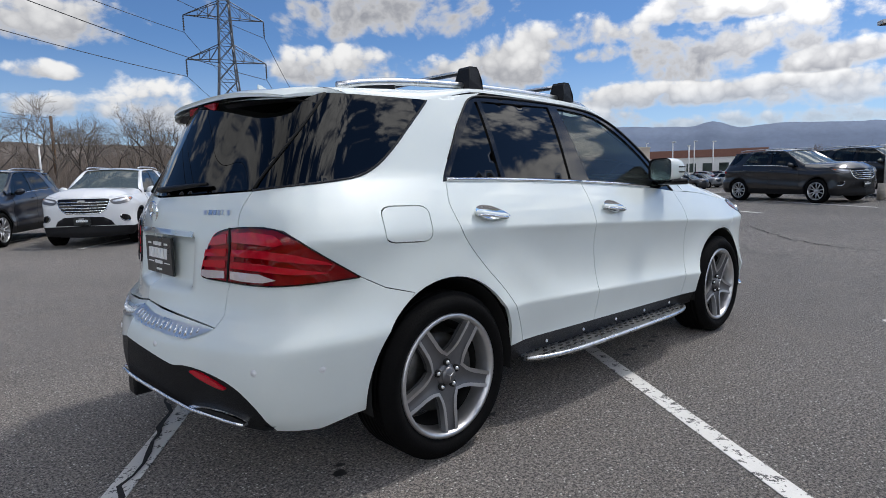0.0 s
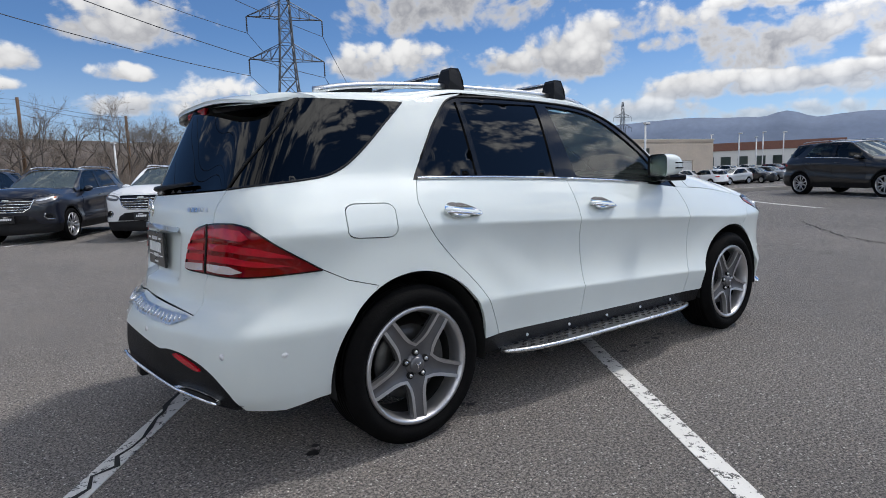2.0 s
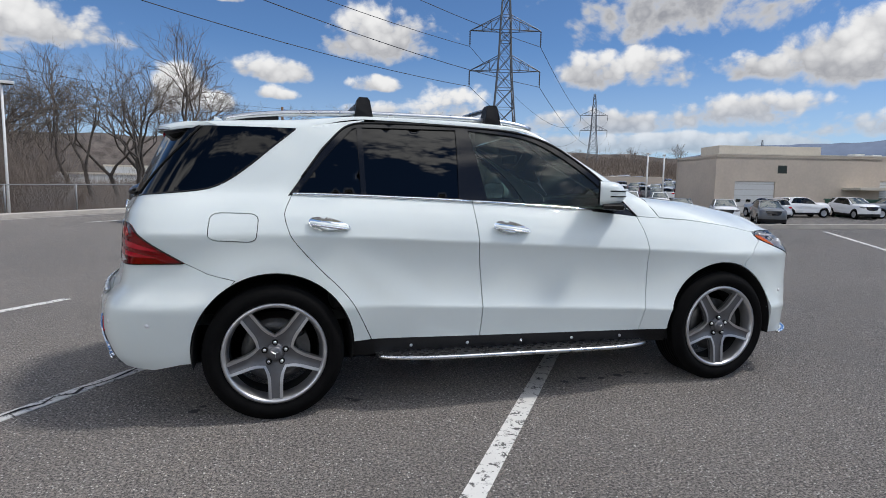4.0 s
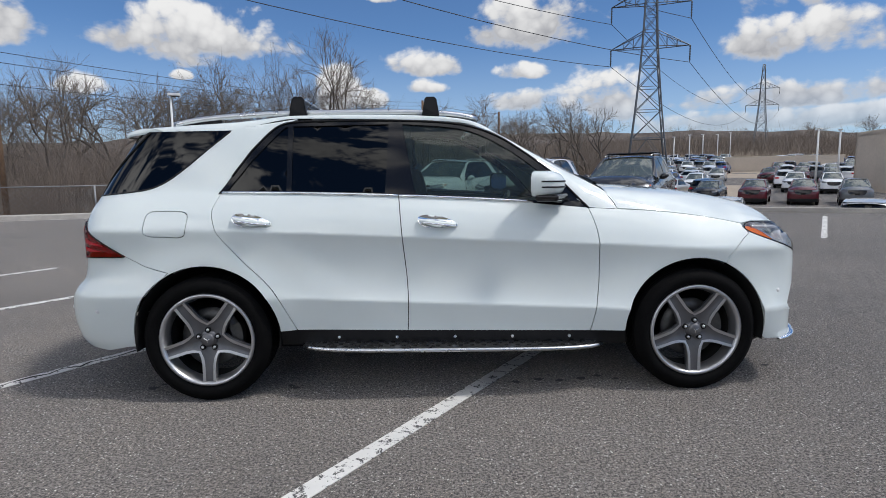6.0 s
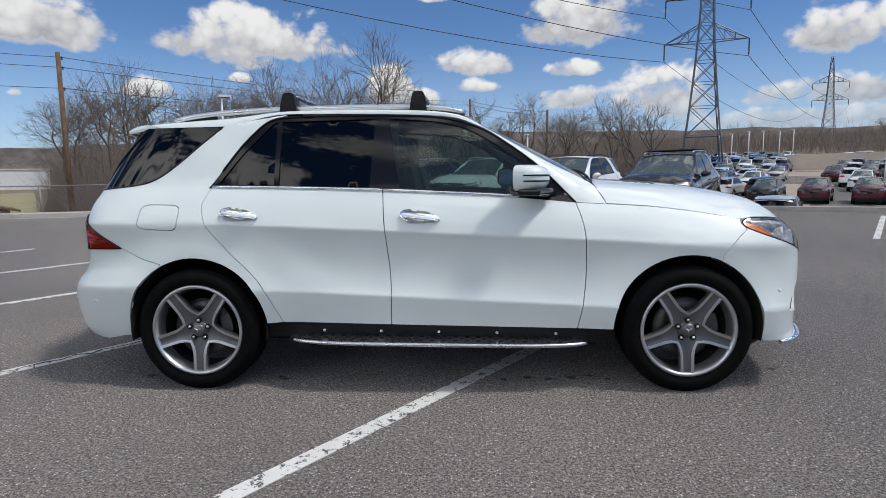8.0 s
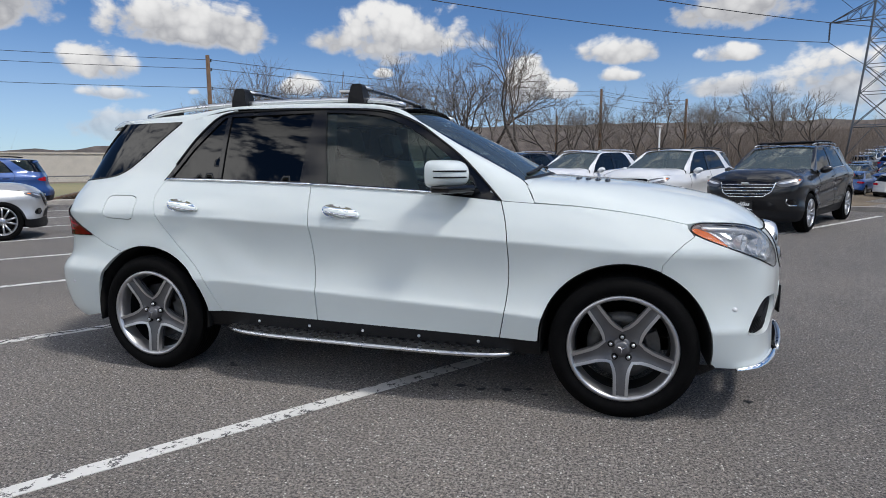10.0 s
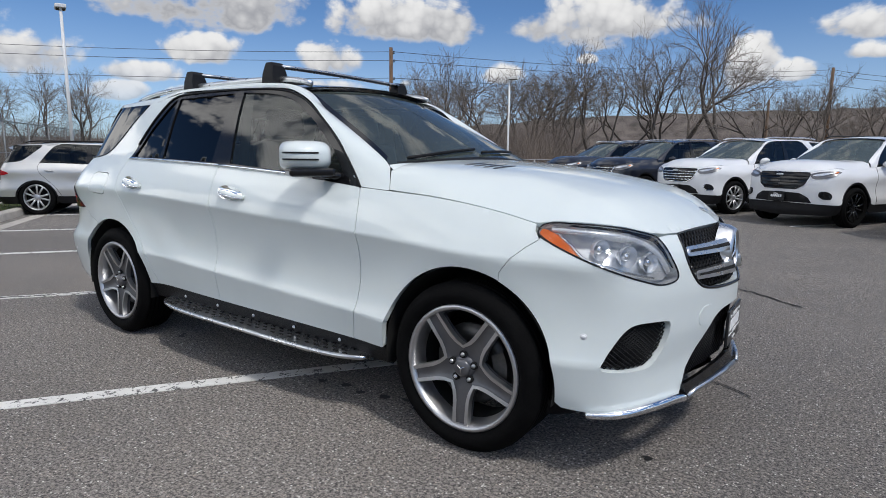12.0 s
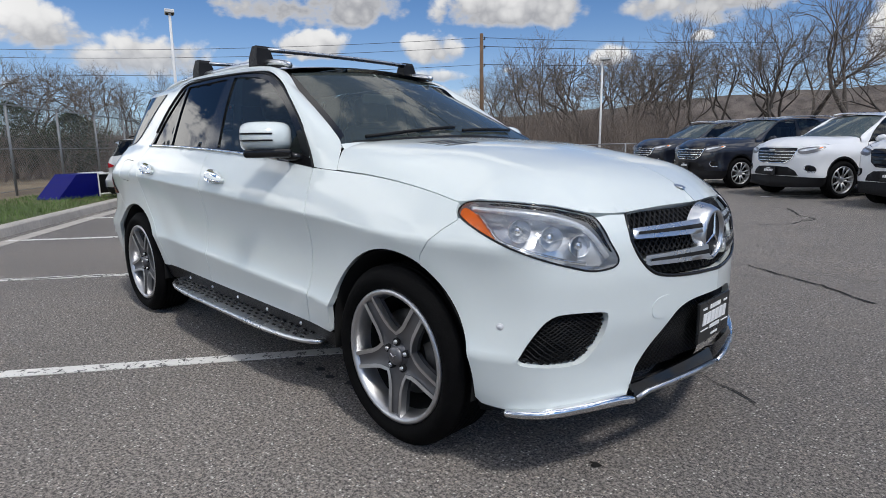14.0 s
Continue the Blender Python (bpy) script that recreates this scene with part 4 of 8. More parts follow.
    # loading pad on the bumper: a ribbed bright plate
    pad_fn = lambda u, s: skin(u, float(np.interp(u, (U_REAR, -2.975, -2.68, -2.555), (0.728, 0.706, 0.690, 0.686))) - s * float(np.interp(u, (U_REAR, -2.68, -2.555), (0.045, 0.052, 0.004)))) + Vector((-0.006, 0, 0.004))
    pad = grid(lambda s, t: pad_fn(U_REAR + 0.555 * s, t), 30, 8)
    part("loading_pad", both(pad), "satin", car, "bright ribbed metal loading pad")
    for k in range(15):
        u = U_REAR + 0.03 + k * 0.033
        pair("pad_rib", tube([pad_fn(u, t) + Vector((-0.001, 0, 0.002)) for t in (0.2, 0.5, 0.8)], 0.004, 5, 0.6), "chrome", car)
    # rear lamps
    for sgn in (0, 1):
        f = flipped if sgn else (lambda p: p)
        lamp = part("rear_lamp", f(sheet(LAMP_REAR, skin, 0.04, 0.03, 0.03, grow=-0.004)), "deep_red", car, "red and smoked rear lamp")
        bars = (
            [(-2.665, 1.000), (-2.640, 1.030), (-2.600, 1.042), (-2.552, 1.046), (-2.552, 1.012), (-2.610, 1.004)],
            [(-2.685, 0.958), (-2.678, 0.984), (-2.552, 0.992), (-2.552, 0.962)],
            [(-2.692, 0.916), (-2.690, 0.942), (-2.552, 0.946), (-2.552, 0.916)],
            [(-2.518, 1.016), (-2.518, 1.050), (-2.400, 1.056), (-2.300, 1.046), (-2.262, 1.018), (-2.300, 1.006), (-2.400, 1.014)],
            [(-2.518, 0.964), (-2.518, 0.990), (-2.350, 0.992), (-2.220, 0.980), (-2.100, 0.948), (-2.075, 0.934), (-2.220, 0.950), (-2.350, 0.962)],
            [(-2.518, 0.918), (-2.518, 0.944), (-2.350, 0.942), (-2.200, 0.926), (-2.080, 0.904), (-2.200, 0.904), (-2.350, 0.914)],
        )
        for bar in bars:
            part("light_bar", f(sheet(bar, skin, 0.05, 0.02, 0.003, grow=0.0115)), "red", lamp)
        part("lamp_cover", f(sheet(LAMP_REAR, skin, 0.04, 0.03, 0.0, grow=0.010)), "lens_red", lamp).visible_shadow = False
        for clear in ([(-2.700, 0.880), (-2.695, 0.903), (-2.556, 0.905), (-2.552, 0.876), (-2.66, 0.872)], [(-2.516, 0.876), (-2.520, 0.906), (-2.36, 0.904), (-2.28, 0.884), (-2.34, 0.872), (-2.45, 0.872)]):
            part("reversing_lens", f(sheet(clear, skin, 0.05, 0.02, 0.003, grow=0.0120)), "lamp_white", lamp)
        part("lamp_gap", f(tube([skin(u, z) + Vector((-0.010, -0.004, 0)) for u, z in ((-2.535, 0.866), (-2.535, 0.93), (-2.533, 1.0), (-2.530, 1.072))], 0.0045, 6)), "void", lamp)
        rim_line = [skin(u, z) + Vector((-0.004, -0.004, 0)) for u, z in LAMP_REAR]
        part("lamp_surround", f(tube(rim_line + rim_line[:1], 0.0036, 6)), "gloss_black", lamp)
    # rear glass and quarter glass
    rg = GATE_SEAM[:9] + [p for p in GATE_SEAM[9:] if p[1] > 1.212] + [(-2.407, 1.212), (-2.743, 1.203), (U_REAR, 1.194), (U_REAR, 1.612), (-2.09, 1.612)]
    part("rear_window", both(sheet(rg, pane_skin, 0.025, 0.025, 0.012, gap=0.002)), "glass_dark", car, "dark privacy glass")
    qg = QUARTER_EDGE + [p for p in GATE_SEAM[::-1] if p[1] > 1.213] + [(-2.09, 1.606), (-1.385, 1.606)]
    pair("quarter_window", sheet(qg, pane_skin, 0.025, 0.025, 0.012, gap=0.003), "glass_dark", car, "dark privacy glass")
    pair("rear_glass_seam", tube([skin(*p) + Vector((-0.002, -0.002, 0)) for p in GATE_SEAM if p[1] > 1.213], 0.006, 6), "void", car)
    pair("quarter_window_seal", tube([skin(*p) for p in QUARTER_EDGE], 0.006, 6), "gloss_black", car)
    # side windows: black surround, panes
    surround = FRAME_TOP + BELT[::-1]
    back_pane = rounded([(-1.350, 1.246), (-1.350, 1.246), (-1.030, 1.597), (-1.000, 1.620), (-0.985, 1.622), (-0.985, 1.622), (-0.980, 1.238), (-0.980, 1.238)])
    rear_pane = rounded([(-0.950, 1.236), (-0.950, 1.236), (-0.955, 1.625), (-0.955, 1.625), (-0.378, 1.634), (-0.378, 1.634), (-0.400, 1.220), (-0.400, 1.220)])
    front_pane = rounded([(-0.222, 1.214), (-0.222, 1.214), (-0.296, 1.634), (-0.296, 1.634), (0.016, 1.614), (0.188, 1.566), (0.389, 1.447), (0.560, 1.314), (0.660, 1.205), (0.700, 1.150), (0.700, 1.150), (0.5, 1.166)])
    pair("window_surround", sheet(surround, skin, 0.06, 0.05, 0.02, holes=(back_pane, rear_pane, front_pane)), "gloss_black", car, "gloss black window surround")
    for nm, p, mt in (("rear_fixed_window", back_pane, "glass_dark"), ("rear_door_window", rear_pane, "glass_dark"), ("front_door_window", front_pane, "glass_side")):
        pair(nm, sheet(p, pane_skin, 0.05, 0.04, 0.004, grow=-0.008), mt, car)
    for x0, x1 in ((-1.380, -0.322), (-0.316, 0.480)):
        pair("belt_trim", tube([skin(u, float(np.interp(u, [p[0] for p in BELT], [p[1] for p in BELT])) + 0.006) + Vector((0, -0.004, 0)) for u in np.linspace(x0, x1, 14)], 0.0085, 6), "chrome", car)
    top_line = [p for p in FRAME_TOP if p[0] > -1.33]
    pair("window_seal", tube([skin(*p) + Vector((0, -0.003, 0)) for p in top_line], 0.006, 6), "plastic", car)
    # roof side and front pillar in one sweep
    low_line = hermite((0.0, 0.12, 0.24, 0.36, 0.46, 0.55, 0.66, 0.80, 0.90, 1.0), (0.99, 0.812, 0.620, 0.440, 0.257, 0.050, -0.322, -0.930, -1.385, -1.97))
    low_z = hermite((0.0, 0.12, 0.24, 0.36, 0.46, 0.55, 0.66, 0.80, 0.90, 1.0), (1.108, 1.121, 1.325, 1.464, 1.580, 1.644, 1.664, 1.674, 1.604, 1.602))
    high_x = hermite((0.0, 0.12, 0.24, 0.36, 0.46, 0.55, 0.66, 0.80, 0.90, 1.0), (0.932, 0.880, 0.712, 0.508, 0.330, 0.150, -0.322, -0.930, -1.385, -1.95))
    high_y = hermite((0.0, 0.12, 0.24, 0.36, 0.46, 0.55, 0.66, 0.80, 0.90, 1.0), (0.768, 0.742, 0.698, 0.655, 0.620, 0.590, 0.565, 0.560, 0.555, 0.535))

    def rail_fn(s, t):
        a = skin(low_line(s), low_z(s))
        x, y = high_x(s), high_y(s)
        k = min(max((s - 0.46) / 0.12, 0), 1)
        b = Vector((x, -y, glass_top(x, y) * (1 - k) + roof_top(x, y) * k))
        out = Vector((0.25 * (1 - k), -0.7, 0.7))
        return a.lerp(b, t) + out * 0.028 * (0.5 + 0.5 * k) * min(1.0, s / 0.12) * max(0.0, math.sin(math.pi * t)) ** 0.9
    pair("roof_side", grid(lambda s, t: rail_fn(s, t), 60, 8), "white", car)
    screen = [(high_x(s), -high_y(s)) for s in np.linspace(0.02, 0.55, 26)]
    cowl = [(1.075, 0.0), (1.065, -0.25), (1.03, -0.50), (0.985, -0.70)]
    half = screen + [(0.19, -0.40), (0.21, -0.2), (0.215, 0.0)] + cowl
    glass = lambda x, y: Vector((x, y, glass_top(x, y)))
    part("windscreen", both(sheet(half, glass, 0.06, 0.06, 0.006, gap=0.004)), "glass_screen", car)
    band = screen[4:] + [(x - 0.03 if i else x, y + 0.045) for i, (x, y) in enumerate(screen[4:][::-1])]
    pair("windscreen_edge", sheet(band, glass, 0.06, 0.06, 0.0, grow=0.002), "gloss_black", car)
    low_band = cowl + [(0.915, -0.70), (0.955, -0.50), (0.985, -0.25), (0.995, 0.0)]
    part("windscreen_base", both(sheet(low_band, glass, 0.06, 0.06, 0.0, grow=0.003)), "plastic", car)
    for y0, y1, dx in ((-0.62, -0.02, 0.0), (0.02, 0.55, 0.02)):
        part("wiper", tube([Vector((x, y, glass_top(x, y) + 0.014)) for x, y in [(0.985 - 0.08 * (yy / 0.7) ** 2 - dx - 0.05 * k / 8, yy) for k, yy in enumerate(np.linspace(y0, y1, 9))]], 0.009, 6), "plastic", car)
    # roof: dark glass ahead, paint behind
    roof = lambda x, y: Vector((x, y, roof_top(x, y)))
    part("roof_glass", both(sheet([(0.215, 0.0), (0.21, -0.2), (0.19, -0.40), (0.150, -0.590), (-0.322, -0.565), (-1.15, -0.558), (-1.15, 0.0)], roof, 0.08, 0.07, 0.0, gap=0.002)), "gloss_black", car)
    part("roof_panel", both(sheet([(-1.15, 0.0), (-1.15, -0.560), (-1.385, -0.556), (-1.95, -0.535), (-1.95, 0.0)], roof, 0.08, 0.07, 0.0)), "white", car)
    # tail spoiler

    def wing_fn(s, t, low=0.0):
        """The spoiler's upper face: across by s, back by t; it carries on the roof's section."""
        if s < 0.85:
            y = -0.535 * s / 0.85
            p = Vector((-1.945, y, roof_top(-1.95, y)))
        else:
            p = rail_fn(1.0, 1 - (s - 0.85) / 0.15)
        q = Vector((-2.115 + 0.12 * s ** 4, -0.575 * s, 1.622 - 0.035 * s ** 3))
        p = p.lerp(q, t) + Vector((0, 0, 0.010 * math.sin(math.pi * t)))
        p.z -= low * (0.05 + 0.025 * (1 - t)) * (1 - 0.6 * s ** 4)
        return p
    upper = grid(lambda s, t: wing_fn(s, t), 24, 8)
    lower = grid(lambda s, t: wing_fn(s, 1 - t, 0.40 + 0.35 * (1 - t)), 24, 8)
    edge = grid(lambda s, t: wing_fn(s, 1.0 - 0.012 * math.sin(math.pi * t), 0.40 * t), 24, 3)
    cap = grid(lambda t, k: wing_fn(1.0, t, (0.55 + 0.35 * t * 0) * k), 8, 2)
    part("spoiler", both(join(upper, lower, edge, cap)), "white", car)
    part("spoiler_underside", both(grid(lambda s, t: skin(U_REAR + (0.98 - 0.03) * s, 1.565).lerp(wing_fn(s * 0.93, 0.80, 0.9), t), 20, 4)), "plastic", car)
    part("high_stop_lamp", box(-2.104, -0.15, 1.566, -2.060, 0.15, 1.600, 0.006), "red", car)
    fin = [(0.0, 0.0), (0.11, 0.0), (0.02, 0.055), (0.0, 0.06)]
    part("aerial_fin", ([Vector((-1.82 + x, w * (0.012 if z < 0.01 else 0.003), roof_top(-1.8, 0) + z)) for w in (-1, 1) for x, z in fin], [(3, 2, 1, 0), (4, 5, 6, 7), (0, 1, 5, 4), (1, 2, 6, 5), (2, 3, 7, 6), (3, 0, 4, 7)], False), "white", car)
    # hood
    front_edge = [skin(u, z) for u, z in ((1.822, 1.010), (1.848, 1.014), (1.915, 1.023), (2.088, 1.018), (2.216, 1.003), (2.345, 0.975), (2.43, 0.968), (2.52, 0.966), (2.60, 0.971), (2.72, 0.976), (2.86, 0.978), (U_FRONT, 0.978))]
    hood = [(p.x, p.y) for p in SEAM_POINTS] + [(p.x, p.y) for p in front_edge] + [(1.035, 0.0), (1.025, -0.25), (0.988, -0.50), (0.948, -0.70), (0.936, -0.766)]

    def hood_all(x, y):
        p = hood_fn(x, y)
        a = -abs(y)
        if a > front_edge[2].y:
            ex = float(np.interp(a, EDGE_Y, EDGE_X))
            ez = float(np.interp(a, EDGE_Y, EDGE_Z))
            k = min(max(1 - (ex - x) / 0.26, 0), 1.0) ** 2.4
            p.z += (ez - hood_fn(ex, y).z) * k
        return p
    EDGE_Y = [p.y for p in front_edge[2:]]
    EDGE_X = [p.x for p in front_edge[2:]]
    EDGE_Z = [p.z for p in front_edge[2:]]
    brow_x = lambda y: float(np.interp(y, (-0.766, -0.70, -0.50, -0.25, 0.0), (0.936, 0.948, 0.988, 1.025, 1.035)))

    def corner_fn(s, t):
        y = -0.766 + 0.38 * s
        a, b = hood_all(brow_x(y) + 0.014, y), Vector((brow_x(y) - 0.012, y, glass_top(brow_x(y) - 0.012, y) + 0.005 * (1 - s)))
        b.z = max(b.z, a.z - 0.004)
        return a.lerp(b, t) + Vector((0, 0, 0.002))
    pair("hood_corner", grid(corner_fn, 10, 3), "white", car)
    part("hood", both(sheet(hood, hood_all, 0.03, 0.018, 0.03, gap=0.002)), "white", car)
    for sgn in (-1, 1):
        for k in range(4):
            x0 = 1.180 + 0.054 * k
            slot = rounded([(x0, sgn * 0.315), (x0 + 0.032, sgn * 0.290), (x0 + 0.032, sgn * 0.505), (x0, sgn * 0.530)])
            part("hood_vent", sheet(slot, hood_all, 0.015, 0.02, 0.0, grow=0.0012), "plastic", car)
            part("vent_fin", tube([hood_all(x0 + 0.018, sgn * y) + Vector((0, 0, 0.0012)) for y in (0.32, 0.41, 0.50)], 0.0035, 5, 0.5), "rim_dark", car)
    badge = hood_all(2.19, 0)
    part("hood_badge", moved(lathe([(0.0, 0.004), (0.022, 0.003), (0.026, 0.0)], 24, "z"), pose(badge.x, 0, badge.z + 0.002, 0, 18, 0)), "satin", car)
    # front bumper with its openings
    fb = [(1.812, 0.953), (1.747, 0.918), (1.690, 0.876), (1.632, 0.812)] + arch(AXLE, R_ARCH, 66, -8) + [(1.895, 0.305), (1.99, 0.298), (2.158, 0.308), (2.472, 0.310), (2.527, 0.398)]
    fb += INTAKE[::-1][1:] + GRILLE[::-1] + [(2.43, 0.964), (2.368, 0.960)]
    fb += arcs([(2.372, 0.957), (2.393, 0.908), (2.428, 0.838), (2.428, 0.803), (2.391, 0.786), (2.302, 0.782), (2.223, 0.802), (2.136, 0.829), (2.034, 0.869), (1.939, 0.904), (1.854, 0.940), (1.816, 0.960)])
    part("front_bumper", both(sheet(fb, skin, 0.035, 0.02, 0.035, holes=[FOG])), "white", car)

    def sink(u, z, d):
        """A point set into the body by d, square to its surface."""
        e = 0.004
        n = (skin(u + e, z) - skin(u - e, z)).cross(skin(u, z + e) - skin(u, z - e)).normalized()
        return skin(u, z) - n * d
    deep = lambda u, z: sink(u, z, 0.040)
    rim0, rim1 = [skin(*p) for p in FOG], [deep(*p) for p in FOG]
    m = min(len(rim0), len(rim1))
    pair("fog_surround", (rim0[:m] + rim1[:m], [(i, (i + 1) % m, m + (i + 1) % m, m + i) for i in range(m)], True), "white", car)
    grown = inset(FOG, -0.004)
    pair("fog_grille", sheet(grown, deep, 0.05, 0.05, 0.0), "void", car)

    def lattice(poly, fn, pitch, r, slant):
        """Mesh bars in an opening: two slanted families, cut by its outline."""
        out = []
        zs = [p[1] for p in poly]
        us = [p[0] for p in poly]
        for fam in (-1, 1):
            c = -4.0
            while c < 4.0:
                pts = []
                for i in range(29):
                    z = min(zs) + (max(zs) - min(zs)) * i / 28
                    u = 2.5 + c + fam * slant * (z - 0.5)
                    inside = False
                    for a, b in zip(poly, poly[1:] + poly[:1]):
                        if (a[1] > z) != (b[1] > z) and u < a[0] + (z - a[1]) / (b[1] - a[1]) * (b[0] - a[0]):
                            inside = not inside
                    if inside:
                        pts.append(fn(u, z))
                    elif len(pts) > 1:
                        break
                    else:
                        pts = []
                if len(pts) > 1:
                    out.append(tube([pts[0], pts[len(pts) // 2], pts[-1]], r, 4))
                c += pitch
        return join(*out)
    near = lambda u, z: sink(u, z, 0.024)
    pair("fog_mesh", lattice(FOG, near, 0.026, 0.0035, 1.6), "plastic", car)
    mouth = INTAKE + [(2.44, 0.33), (2.527, 0.345), (2.70, 0.365), (U_FRONT, 0.385)]
    part("intake_back", both(sheet(mouth, lambda u, z: skin(u, z) + Vector((-0.06, 0, 0)), 0.06, 0.05, 0.0)), "void", car)
    mesh_zone = INTAKE + [(2.47, 0.350), (2.527, 0.360), (2.70, 0.374), (U_FRONT, 0.394)]
    part("intake_mesh", both(lattice(mesh_zone, lambda u, z: skin(u, z) + Vector((-0.03, 0, 0)), 0.022, 0.003, 1.2)), "plastic", car)
    sill = [(2.485, 0.350), (2.70, 0.368), (U_FRONT, 0.388), (U_FRONT, 0.335), (2.70, 0.325), (2.48, 0.300)]
    part("lower_lip", both(sheet(sill, lambda u, z: skin(u, z) + Vector((0.018 - (z - 0.335) * 0.35, 0, 0)), 0.05, 0.03, 0.03)), "gloss_black", car)
    pair("chrome_lip", tube([skin(u, z) + Vector((0.010, -0.016, -0.004)) for u, z in arcs([(1.985, 0.300), (2.06, 0.305), (2.16, 0.312), (2.30, 0.314), (2.42, 0.312), (2.47, 0.306), (2.50, 0.298)])], lambda t: 0.006 + 0.016 * math.sin(math.pi * min(1, 0.15 + t * 0.6)), 10, 0.9), "chrome", car)
    part("lip_edge", both(tube([skin(u, z) + Vector((0.026, 0, 0)) for u, z in ((2.49, 0.300), (2.55, 0.318), (2.66, 0.326), (2.82, 0.333), (U_FRONT, 0.337))], 0.011, 6)), "satin", car)
    chin = [(1.90, 0.300), (2.0, 0.286), (2.22, 0.284), (2.49, 0.290), (U_FRONT, 0.325), (U_FRONT, 0.20), (1.90, 0.20)]
    part("under_tray", both(sheet(chin, lambda u, z: skin(u, z) + Vector((-0.10 - (0.3 - z) * 1.2, 0.05, 0)), 0.08, 0.06, 0.0)), "plastic", car)
    tow = rounded([(2.585, 0.655), (2.685, 0.668), (2.690, 0.610), (2.640, 0.575), (2.575, 0.590)])
    part("tow_eye_cover", sheet(tow, skin, 0.05, 0.03, 0.004, grow=0.002), "white", car)
    # grille: mesh, two pairs of blades, ring and star
    gr = GRILLE + [(U_FRONT, 0.974), (2.72, 0.972), (2.60, 0.968)]
    part("grille_back", both(sheet(gr, lambda u, z: skin(u, z) + Vector((-0.05, 0, 0)), 0.06, 0.05, 0.0)), "void", car)
    part("grille_mesh", both(lattice(inset(gr, 0.004), lambda u, z: skin(u, z) + Vector((-0.030, 0, 0)), 0.030, 0.0045, 0.9)), "plastic", car)
    part("grille_surround", both(tube([skin(u, z) + Vector((-0.002, 0, 0)) for u, z in GRILLE], 0.007, 6)), "gloss_black", car)
    for zc in (0.898, 0.800):
        for sgn in (0, 1):
            f = flipped if sgn else (lambda p: p)
            u0, u1 = (2.512, U_FRONT - 0.09) if zc > 0.85 else (2.545, U_FRONT - 0.09)
            h0, h1 = 0.018, 0.026
            bow = lambda u, z: skin(u, z) + Vector((0.004 + 0.012 * max(0, (u - 2.6) / 0.4), 0, 0))
            blade = [(u0, zc - h0 * 0.5), (u0 + 0.006, zc + h0), (u1, zc + h1), (u1, zc - h1), (u0 + 0.012, zc - h0)]
            b = part("grille_blade", f(sheet(blade, bow, 0.05, 0.02, 0.03)), "satin", car)
            slot = [(u0 + 0.022, zc - 0.003), (u0 + 0.028, zc + 0.006), (u1 - 0.004, zc + 0.009), (u1 - 0.004, zc - 0.007)]
            part("blade_slot", f(sheet(slot, lambda u, z: bow(u, z) + Vector((0.003, 0, 0)), 0.05, 0.02, 0.0)), "void", b)
    nose = skin(U_FRONT, 0.86).x
    face = pose(nose - 0.008, 0, 0.855, 0, 4, 90)
    part("badge_ring", moved(lathe([(0.084, 0.014), (0.085, -0.006), (0.091, -0.012), (0.099, -0.010), (0.107, 0.002), (0.116, 0.020), (0.124, 0.060)], 48), face), "satin", car)
    part("badge_disc", moved(lathe([(0.0, -0.002), (0.05, 0.0), (0.086, 0.004)], 40), face), "plastic", car)
    part("badge_star", join(*[moved(moved(beam((0, -0.006, 0), (0.084, -0.003, 0), 0.0062, 4, 0.0016), pose(0, 0, 0, 0, 120 * k - 90, 0)), face) for k in range(3)]), "chrome", car)
    plate_on(car, (nose + 0.018, 0, 0.520), 90, 0.315, 0.165)
    # headlamps
    for sgn in (0, 1):
        f = flipped if sgn else (lambda p: p)
        back = lambda u, z: sink(u, z, 0.07)
        lamp = part("headlamp", f(sheet(inset(LAMP_FRONT, -0.003), back, 0.05, 0.04, 0.0)), "lamp_bowl", car, "clear headlamp with amber marker and silver bowls")
        rim0, rim1 = [skin(*p) + Vector((-0.004, 0.002, 0)) for p in LAMP_FRONT], [back(*p) for p in LAMP_FRONT]
        n = len(rim0)
        part("lamp_wall", f((rim0 + rim1, [(i, (i + 1) % n, n + (i + 1) % n, n + i) for i in range(n)], True)), "lamp_bowl", lamp)
        amber = rounded([(1.826, 0.968), (1.845, 0.992), (1.880, 0.990), (1.935, 0.955), (1.975, 0.915), (1.985, 0.893), (1.930, 0.912), (1.850, 0.946)])
        part("amber_marker", f(sheet(amber, lambda u, z: skin(u, z) + Vector((-0.016, 0.008, 0)), 0.04, 0.03, 0.02)), "amber", lamp)
        brow = [(1.90, 0.990), (2.06, 0.985), (2.20, 0.968), (2.31, 0.935), (2.37, 0.880), (2.395, 0.825)]
        part("light_guide", f(tube([skin(*p) + Vector((-0.025, 0.008, 0)) for p in arcs(brow)], 0.011, 6)), "lamp_bowl", lamp)
        lid = [(1.96, 1.006), (1.99, 1.011), (2.088, 1.007), (2.216, 0.992), (2.335, 0.965), (2.362, 0.950), (2.385, 0.900), (2.412, 0.842), (2.400, 0.845), (2.365, 0.900), (2.330, 0.945), (2.210, 0.981), (2.08, 0.998)]
        part("lamp_lid", f(sheet(lid, lambda u, z: skin(u, z) + Vector((-0.010, 0.006, 0)), 0.05, 0.02, 0.0)), "gloss_black", lamp)
